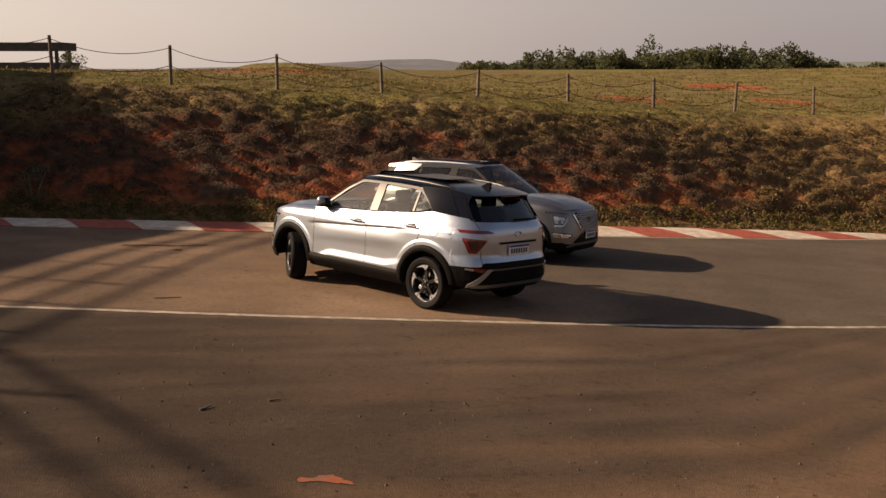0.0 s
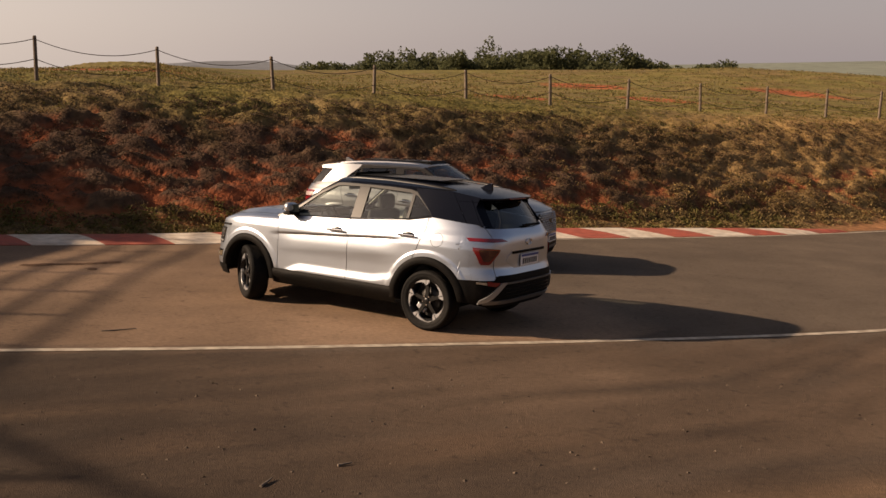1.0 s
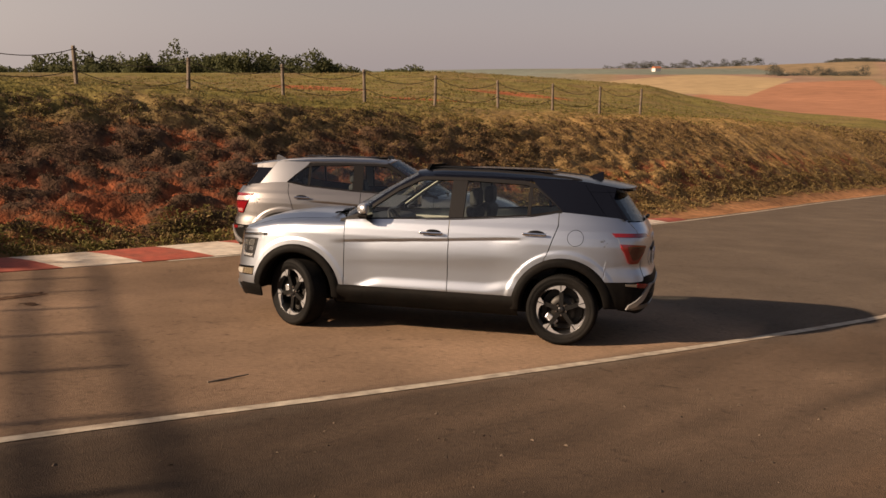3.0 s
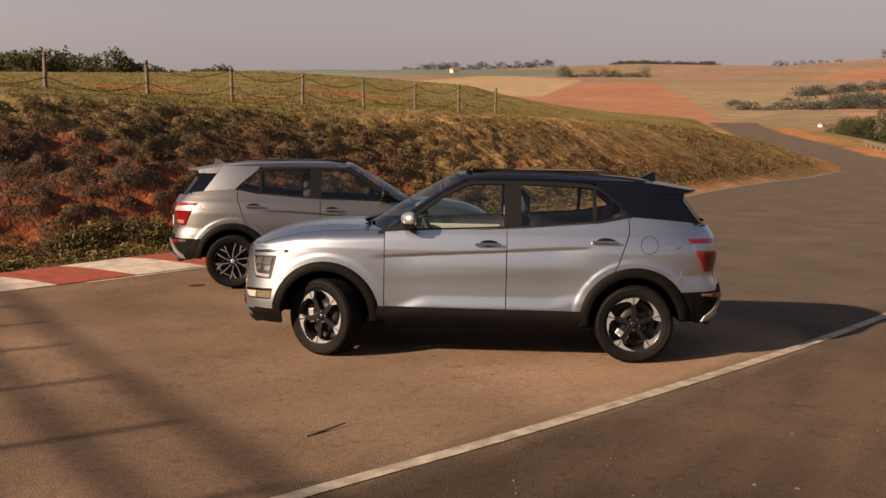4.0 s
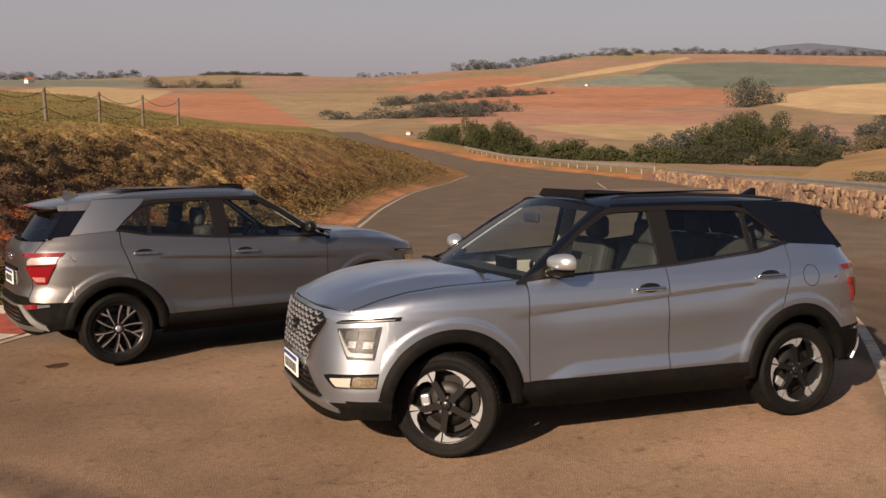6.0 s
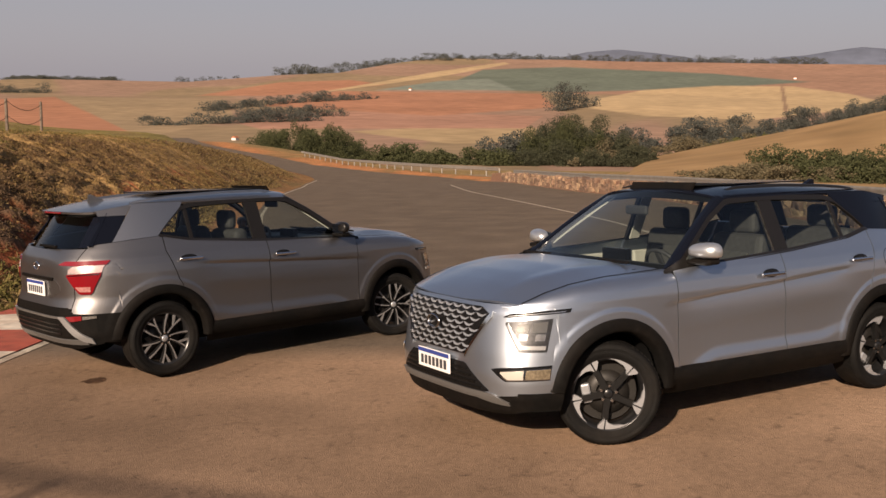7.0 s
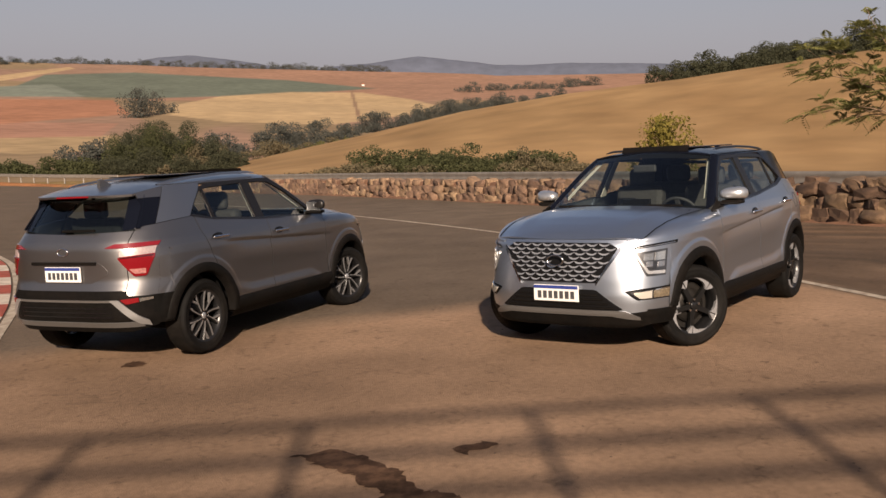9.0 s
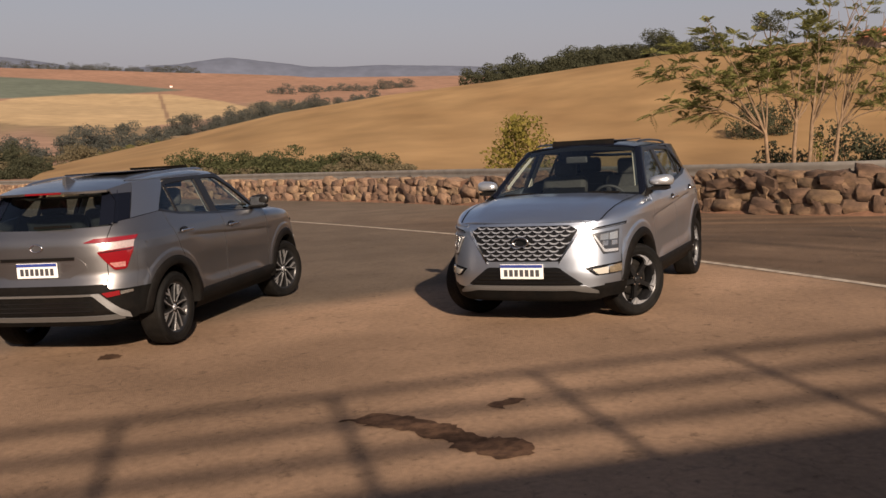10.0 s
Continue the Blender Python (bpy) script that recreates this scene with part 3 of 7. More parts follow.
crumb = np.array([noise.fractal(Vector((a * 0.9, b * 1.6, 4.0)), 0.7, 2.1, 5) for a, b in zip(RX.ravel(), RY.ravel())]).reshape(RX.shape)
rc = blend(rc, np.array([0.040, 0.028, 0.020]), smoothstep(0.25, 0.75, crumb) * smoothstep(-0.4, -2.5, line_side) * smoothstep(10, 2, RX) * 0.7)
rc = blend(rc, np.array([0.125, 0.078, 0.048]), smoothstep(0.3, 0.8, -crumb) * smoothstep(-0.4, -2.5, line_side) * smoothstep(14, 4, RX) * 0.7)
# darker to the left, lighter to the right: light falloff put into the colour
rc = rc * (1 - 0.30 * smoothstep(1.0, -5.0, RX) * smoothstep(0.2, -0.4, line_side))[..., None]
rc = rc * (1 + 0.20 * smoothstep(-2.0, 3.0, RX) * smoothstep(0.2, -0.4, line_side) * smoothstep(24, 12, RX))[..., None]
# a soft rectangle just short of the line is lightened
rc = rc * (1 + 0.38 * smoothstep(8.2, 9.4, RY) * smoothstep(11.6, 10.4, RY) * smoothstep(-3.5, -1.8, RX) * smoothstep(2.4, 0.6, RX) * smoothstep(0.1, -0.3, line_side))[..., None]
rc = blend(rc, c_old, old)
# old surface darkened in a soft rectangle
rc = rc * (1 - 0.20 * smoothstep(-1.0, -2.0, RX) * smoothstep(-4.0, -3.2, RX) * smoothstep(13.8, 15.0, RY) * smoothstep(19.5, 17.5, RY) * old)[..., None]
# soft shade at the left is painted into the tarmac's colour
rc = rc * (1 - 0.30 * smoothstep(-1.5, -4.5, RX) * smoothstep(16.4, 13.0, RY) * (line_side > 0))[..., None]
# old surface darkened towards the kerb
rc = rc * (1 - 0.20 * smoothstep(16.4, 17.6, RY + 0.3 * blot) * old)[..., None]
rc = rc * (1 + 0.10 * blot)[..., None]
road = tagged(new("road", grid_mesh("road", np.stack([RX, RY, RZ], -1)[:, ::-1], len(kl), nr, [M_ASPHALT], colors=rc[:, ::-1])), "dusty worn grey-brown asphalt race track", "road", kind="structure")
ll = densify(LINE, 0.5)
tagged(new("road_line", strip("road_line", ll, -0.055, 0.055, 0.006, [M_LINE])), "worn white painted line on asphalt", "road line", kind="structure")
el_ = np.array([p for p in densify(KERB, 0.5) if -2.5 < p[0] < 72])
tagged(new("road_edge_line", strip("road_edge_line", el_, -0.14, -0.03, 0.007, [M_LINE])), "white painted line along the kerb", "road line", kind="structure")

# ---- far hills ----
HC = Vector((-8.5, 15.0, 2.1))
SKY_B = [-140, -20, -10.2, -8.9, -5.7, -2.5, 1.7, 7.0, 10.2, 14.1, 17, 19.5, 22.7, 26, 31, 35, 39, 48, 57, 63, 68, 80, 86, 88.5, 90.5, 93, 95.5, 98, 101, 106, 114, 125]
SKY_E = [1.7, 1.7, 1.6, 1.7, 1.8, 1.85, 1.95, 2.05, 2.15, 2.2, 2.25, 1.95, 1.4, 1.25, 0.85, 0.9, 0.95, 0.6, 0.55, 0.45, 0.35, 0.1, 0.15, 0.3, 0.55, 0.52, 0.38, 0.25, 0.12, 0.0, 0.0, 0.0]


def hill_el(deg, r):
    """Elevation in degrees of the far land seen from the track, by bearing and distance; and whether it is the near straw slope."""
    el = np.interp(r, [120, 250, 400, 700, 1100, 1500, 2000, 2700, 4300], [-5.2, -4.2, -3.2, -1.6, -0.5, 0.3, 1.2, 2.4, 2.6])
    el = el + 0.10 * lumps(r, deg * 25, 4, 900) * smoothstep(300, 900, r)
    el = np.minimum(el, np.interp(deg, SKY_B, SKY_E))
    # unseen past bearing -62: added hill that darkens what the car's flank reflects
    top = np.interp(deg, [-140, -85, -62, -41, -30, -25, -20, -14, -8, -2, 5, 9], [4.5, 5.5, 4.6, 3.6, 2.8, 2.1, 1.35, 0.6, -0.4, -1.8, -3.3, -6])
    slope = np.where(r < 380, -4.6 + (top + 4.6) * smoothstep(110, 390, r) ** 0.8, top - (r - 380) / 60)
    slope = np.where(deg < 9, slope, -9)
    return np.maximum(el, slope), slope >= el


def far_place(deg, r, up=0.0):
    """A place on the far land."""
    e = float(hill_el(np.array(float(deg)), np.array(float(r)))[0])
    a = radians(deg)
    return Vector((HC.x + r * math.cos(a), HC.y + r * math.sin(a), HC.z + r * math.tan(radians(e)) + up))


bear = np.radians(np.concatenate([np.linspace(-140, -42, 120), np.linspace(-41.8, 62, 900), np.linspace(62.3, 125, 140)]))
hr = np.concatenate([np.linspace(120, 900, 95), np.linspace(912, 2900, 100), np.linspace(2950, 4200, 16)])
HB, HR = np.meshgrid(bear, hr, indexing="ij")
deg = np.degrees(HB)
el, on_slope = hill_el(deg, HR)
hz = HC.z + HR * np.tan(np.radians(el))
HX, HY = HC.x + HR * np.cos(HB), HC.y + HR * np.sin(HB)
# field colours paled and greyed: distance haze is put into them
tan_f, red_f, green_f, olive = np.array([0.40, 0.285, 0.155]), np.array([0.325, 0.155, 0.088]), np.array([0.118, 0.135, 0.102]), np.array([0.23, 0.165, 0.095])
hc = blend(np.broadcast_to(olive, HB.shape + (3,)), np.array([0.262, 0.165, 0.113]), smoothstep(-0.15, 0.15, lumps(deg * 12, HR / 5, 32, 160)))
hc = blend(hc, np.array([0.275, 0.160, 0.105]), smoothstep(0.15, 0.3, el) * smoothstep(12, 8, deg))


def inside(poly):
    """Soft mask of a field given by its corners: bearing, and elevation of the land there, in degrees."""
    m = np.full(deg.shape, 1e9)
    n = len(poly)
    area = sum(poly[i][0] * poly[(i + 1) % n][1] - poly[(i + 1) % n][0] * poly[i][1] for i in range(n))
    sg = 1.0 if area < 0 else -1.0
    for i in range(n):
        (x0, y0), (x1, y1) = poly[i], poly[(i + 1) % n]
        nx, ny = sg * (y1 - y0), -sg * (x1 - x0)
        k = math.hypot(nx, ny)
        m = np.minimum(m, ((deg - x0) * nx + (el - y0) * ny) / k)
    return smoothstep(-0.03, 0.03, m)


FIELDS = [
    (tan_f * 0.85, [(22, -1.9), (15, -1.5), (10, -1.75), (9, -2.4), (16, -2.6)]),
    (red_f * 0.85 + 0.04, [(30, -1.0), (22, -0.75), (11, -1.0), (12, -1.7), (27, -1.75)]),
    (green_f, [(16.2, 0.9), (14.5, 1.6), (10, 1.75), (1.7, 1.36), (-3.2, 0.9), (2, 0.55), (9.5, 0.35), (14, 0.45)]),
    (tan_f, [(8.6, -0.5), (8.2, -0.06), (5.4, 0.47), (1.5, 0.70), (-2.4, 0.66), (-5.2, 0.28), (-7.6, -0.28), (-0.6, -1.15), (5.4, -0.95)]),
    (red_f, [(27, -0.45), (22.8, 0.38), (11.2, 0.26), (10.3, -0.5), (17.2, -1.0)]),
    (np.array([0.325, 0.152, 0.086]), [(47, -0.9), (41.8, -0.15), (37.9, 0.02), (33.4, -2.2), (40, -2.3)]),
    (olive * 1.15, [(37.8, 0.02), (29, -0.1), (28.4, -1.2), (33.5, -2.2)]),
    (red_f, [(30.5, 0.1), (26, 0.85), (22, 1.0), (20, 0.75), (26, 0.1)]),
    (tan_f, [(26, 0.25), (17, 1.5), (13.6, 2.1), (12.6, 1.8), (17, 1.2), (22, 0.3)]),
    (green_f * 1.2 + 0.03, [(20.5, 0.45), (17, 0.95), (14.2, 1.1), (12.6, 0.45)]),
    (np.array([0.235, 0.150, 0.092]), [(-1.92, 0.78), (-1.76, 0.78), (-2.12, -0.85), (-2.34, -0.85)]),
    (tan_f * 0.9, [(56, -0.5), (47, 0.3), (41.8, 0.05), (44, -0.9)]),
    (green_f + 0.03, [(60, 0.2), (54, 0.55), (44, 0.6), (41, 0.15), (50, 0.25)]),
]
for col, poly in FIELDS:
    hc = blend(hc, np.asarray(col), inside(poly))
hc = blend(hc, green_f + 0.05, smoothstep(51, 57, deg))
# grey-blue laid over these bearings imitates haze, not a crop
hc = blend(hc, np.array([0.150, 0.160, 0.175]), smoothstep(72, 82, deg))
grain = lumps(deg * 5, HR / 4, 35, 22)
straw_hill = blend(np.broadcast_to(np.array([0.295, 0.187, 0.086]), HB.shape + (3,)), np.array([0.215, 0.128, 0.055]), np.clip(0.25 + 0.40 * smoothstep(-18, -36, deg) + 0.30 * grain, 0, 0.9))
hc = np.where((on_slope & (deg < 9) & (HR < 450))[..., None], straw_hill, hc)
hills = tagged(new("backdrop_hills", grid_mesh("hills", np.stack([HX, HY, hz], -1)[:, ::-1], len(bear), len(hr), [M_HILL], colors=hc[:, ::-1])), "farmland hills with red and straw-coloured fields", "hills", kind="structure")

# forested mountains on the horizon; the blue-grey of haze is put in their colour
mb = np.linspace(-30, 30, 240)
mtop = np.interp(mb, [-30, -18, -14, -12, -10.2, -8.9, -7.4, -5.7, -4.2, -3, -1.5, 0, 1.7, 3.7, 5, 7.0, 8.8, 10.2, 14, 18, 30], [1.9, 2.25, 2.3, 2.2, 2.2, 2.36, 2.52, 2.7, 2.5, 2.3, 2.2, 2.0, 2.0, 2.33, 2.5, 2.7, 2.55, 2.25, 2.2, 1.5, 0.5])
mtop = mtop + 0.02 * np.array([noise.fractal(Vector((b * 1.7, 0, 0)), 0.8, 2.0, 4) for b in mb])
mr = np.linspace(4250, 4560, 6)
rows = []
for k, r in enumerate(mr):
    e = 0.6 + (mtop - 0.6) * math.sin(math.pi / 2 * k / 5)
    rows.append(np.stack([HC.x + r * np.cos(np.radians(mb)), HC.y + r * np.sin(np.radians(mb)), HC.z + r * np.tan(np.radians(e))], -1))
M_FOREST = material("haze_blue_forest", (0.085, 0.098, 0.135), 1.0, 0, 0.15, 0.02)
tagged(new("backdrop_mountains", grid_mesh("mountains", np.stack(rows, 1)[:, ::-1], 240, 6, [M_FOREST])), "forested mountains tinted grey-blue for haze", "mountains", kind="structure")


# ---- parts of things ----
def link(name, me, parent, label=""):
    ob = new(name, me)
    ob.parent = parent
    return tagged(ob, label)


def part(name, bm, mat, parent, label=""):
    """Links a bmesh as one mesh object under a thing or a part."""
    me = bpy.data.meshes.new(name)
    bm.to_mesh(me)
    bm.free()
    for m in (mat if isinstance(mat, (list, tuple)) else [mat]):
        me.materials.append(m)
    return link(name, me, parent, label)


def rounded(bm, size, at, bevel=0.02, seg=2, rot=None):
    """A box with rounded edges added to a bmesh."""
    m = Matrix.Translation(at) @ (rot or Matrix.Identity(4)) @ Matrix.Diagonal((*size, 1))
    r = bmesh.ops.create_cube(bm, size=1, matrix=m)
    vs = set(r["verts"])
    es = [e for e in bm.edges if e.verts[0] in vs and e.verts[1] in vs]
    if bevel:
        bmesh.ops.bevel(bm, geom=es, offset=bevel, segments=seg, affect="EDGES", profile=0.5)
    return bm


def prism(bm, poly, y0, y1, plane="xz"):
    """A flat outline drawn out between two depths. Plane: the two axes of the outline."""
    def at(p, d):
        if plane == "xz":
            return (p[0], d, p[1])
        if plane == "yz":
            return (d, p[0], p[1])
        return (p[0], p[1], d)
    a = [bm.verts.new(at(p, y0)) for p in poly]
    b = [bm.verts.new(at(p, y1)) for p in poly]
    n = len(poly)
    bm.faces.new(a)
    bm.faces.new(b[::-1])
    for i in range(n):
        bm.faces.new((a[i], b[i], b[(i + 1) % n], a[(i + 1) % n]))
    bmesh.ops.recalc_face_normals(bm, faces=bm.faces)
    return bm


def lathe(bm, prof, seg=48):
    """A ring about the y axis from (radius, y) places."""
    rings = []
    for r, y in prof:
        rings.append([bm.verts.new((r * math.cos(2 * math.pi * k / seg), y, r * math.sin(2 * math.pi * k / seg))) for k in range(seg)])
    for a, b in zip(rings[:-1], rings[1:]):
        for k in range(seg):
            f = bm.faces.new((a[k], a[(k + 1) % seg], b[(k + 1) % seg], b[k]))
            f.smooth = True
    bmesh.ops.recalc_face_normals(bm, faces=bm.faces)
    return bm


def sheet(name, P, mat, parent, label="", rim=0.0, smooth=True, centre=(0, 0, 0.75)):
    """A curved panel from an array of places, facing away from the car's middle, with its edge turned inwards by rim."""
    P = np.asarray(P, float)
    nu, nv = P.shape[:2]
    i, j = nu // 2, nv // 2
    du = P[min(i + 1, nu - 1), j] - P[i - 1, j]
    dv = P[i, min(j + 1, nv - 1)] - P[i, j - 1]
    nrm = np.cross(du, dv)
    if nrm @ (P[i, j] - np.array(centre)) < 0:
        P = P[:, ::-1]
        nrm = -nrm
    if rim:
        # offset each border place against the local normal
        gu, gv = np.gradient(P, axis=0), np.gradient(P, axis=1)
        nn = np.cross(gu, gv)
        nn /= np.maximum(np.linalg.norm(nn, axis=2, keepdims=True), 1e-9)
        Q = np.zeros((nu + 2, nv + 2, 3))
        Q[1:-1, 1:-1] = P
        low = P - nn * rim
        Q[0, 1:-1], Q[-1, 1:-1], Q[1:-1, 0], Q[1:-1, -1] = low[0], low[-1], low[:, 0], low[:, -1]
        Q[0, 0], Q[0, -1], Q[-1, 0], Q[-1, -1] = low[0, 0], low[0, -1], low[-1, 0], low[-1, -1]
        P, nu, nv = Q, nu + 2, nv + 2
    me = grid_mesh(name, P, nu, nv, [mat], smooth=smooth)
    if rim:
        fs = np.ones((nu - 1, nv - 1), bool)
        fs[0, :] = fs[-1, :] = fs[:, 0] = fs[:, -1] = False
        sharp = me.attributes.new("sharp_edge", "BOOLEAN", "EDGE")
        idx = np.zeros(len(me.edges) * 2, np.int32)
        me.edges.foreach_get("vertices", idx)
        idx = idx.reshape(-1, 2)
        iu, iv = idx // nv, idx % nv
        on = ((iu == 1).all(1) | (iu == nu - 2).all(1) | (iv == 1).all(1) | (iv == nv - 2).all(1))
        sharp.data.foreach_set("value", on)
    return link(name, me, parent, label)


# ---- the shape of the car's body: x ahead, y to its left, z up, from the middle of the wheelbase ----
def lut(pairs):
    a = np.array(pairs, float)
    return lambda v: np.interp(v, a[:, 0], a[:, 1])


NOSE = lut([(0.18, 1.96), (0.26, 2.06), (0.36, 2.095), (0.5, 2.105), (0.62, 2.095), (0.8, 2.072), (0.88, 2.055), (0.94, 2.02), (1.0, 1.955), (1.06, 1.84)])
PROW = lut([(0.45, 4.0), (0.80, 3.25)])                  # the corners sweep back more towards the lamps
TAIL = lut([(0.22, 1.96), (0.33, 2.05), (0.42, 2.10), (0.6, 2.115), (0.66, 2.10), (0.74, 2.065), (0.9, 2.07), (1.0, 2.065), (1.06, 2.05), (1.14, 2.0), (1.22, 1.93)])
WIDE = lut([(0.18, 0.80), (0.26, 0.855), (0.34, 0.885), (0.45, 0.895), (0.6, 0.893), (0.8, 0.892), (0.93, 0.888), (1.0, 0.876), (1.06, 0.855), (1.11, 0.828), (1.18, 0.795), (1.26, 0.755)])
BELT = lut([(-1.90, 1.165), (-1.77, 1.185), (-1.5, 1.21), (-1.24, 1.228), (-1.0, 1.18), (-0.35, 1.128), (0.04, 1.108), (0.67, 1.082), (0.82, 1.07), (0.95, 1.06)])
ARCH_R = 0.405
ROOF = lut([(-1.93, 1.455), (-1.85, 1.470), (-1.7, 1.498), (-1.45, 1.535), (-1.0, 1.572), (-0.55, 1.59), (-0.1, 1.590), (0.15, 1.574), (0.25, 1.556)])


def flank(x, z):
    """Half width of the lower body at the side."""
    half = np.where(x > 0, NOSE(z), TAIL(z))
    y = WIDE(z) * np.clip(1 - np.clip(np.abs(x) / half, 0, 0.999) ** 6.0, 0.0, 1) ** np.where(x > 0, 1 / PROW(z), 1 / 4.5)
    door = smoothstep(0.98, 0.55, x) * smoothstep(-1.05, -0.6, x)
    crest = 0.925 - 0.058 * x
    under = np.clip((crest - z) / 0.20, 0, 1)
    y = y - door * np.where(z < crest, 0.030 * (1 - under) ** 1.5 * smoothstep(0.0, 0.016, crest - z), 0.0)
    ledge = 0.550 - 0.11 * smoothstep(0.42, 0.82, x) + 0.05 * smoothstep(-0.55, -0.9, x)
    y = y - door * 0.018 * smoothstep(0.92, 0.63, z) * smoothstep(ledge - 0.100, ledge, z)
    for ax in (1.305, -1.305):                           # raised flare round each arch
        r = np.hypot(x - ax, z - 0.345)
        y = y + 0.008 * smoothstep(0.540, 0.508, r) * smoothstep(0.30, 0.5, z)
    return y


def nose(y, z):
    w = WIDE(z)
    return NOSE(z) * np.clip(1 - np.clip(np.abs(y) / w, 0, 0.9995) ** PROW(z), 0, 1) ** (1 / 6)


def tail(y, z):
    w = WIDE(z)
    return -TAIL(z) * np.clip(1 - np.clip(np.abs(y) / w, 0, 0.9995) ** 4.5, 0, 1) ** (1 / 6)


def cabin(x, z):
    """Half width of the glass house."""
    y = 0.815 - 0.47 * (z - 1.10) - 0.10 * np.clip(z - 1.40, 0, 1) ** 1.5
    return y * (1 - 0.030 * np.clip(np.abs(x + 0.35) / 1.3, 0, 1) ** 3) - 0.11 * np.clip((-1.1 - x) / 0.75, 0, 1.2) ** 2


def arch_z(x):
    """Lower edge of the painted flank: the sill, and the wheel arches."""
    z = np.full(np.shape(x), 0.425)
    for ax in (1.305, -1.305):
        d = np.abs(x - ax)
        z = np.maximum(z, np.where(d < ARCH_R, 0.345 + np.sqrt(np.clip(ARCH_R**2 - d**2, 0, None)), 0))
    return z


def flank_patch(xl, xr, zb, zt, nu, nv, sgn, off=0.0, surf=flank):
    """A patch of the side between two upright edges (functions of z) and two long ones (functions of x)."""
    s, t = np.meshgrid(np.linspace(0, 1, nu), np.linspace(0, 1, nv), indexing="ij")
    z = np.full(s.shape, 0.8)
    for _ in range(5):
        x = xl(z) * (1 - s) + xr(z) * s
        z = zb(x) * (1 - t) + zt(x) * t
    y = surf(x, z) + off
    return np.stack([x, sgn * y, z], -1)


def end_patch(ys, top, bot, nv, off, surf, nu=24):
    """A patch of the nose or tail between two lines over y."""
    y = np.linspace(ys[0], ys[1], nu)
    Y, T = np.meshgrid(y, np.linspace(0, 1, nv), indexing="ij")
    Z = bot(Y) * (1 - T) + top(Y) * T
    X = surf(Y, Z)
    e = 1e-3
    sx = 1.0 if surf is nose else -1.0
    gy = (surf(Y + e, Z) - surf(Y - e, Z)) / (2 * e)
    n = np.stack([np.full(Y.shape, sx), -sx * gy, np.zeros(Y.shape)], -1)
    n /= np.linalg.norm(n, axis=2, keepdims=True)
    return np.stack([X, Y, Z], -1) + n * off


def const(v):
    return lambda a: np.full(np.shape(a), float(v))


WIDER = Matrix.Diagonal((1.06, 1.0, 1.06, 1.0))


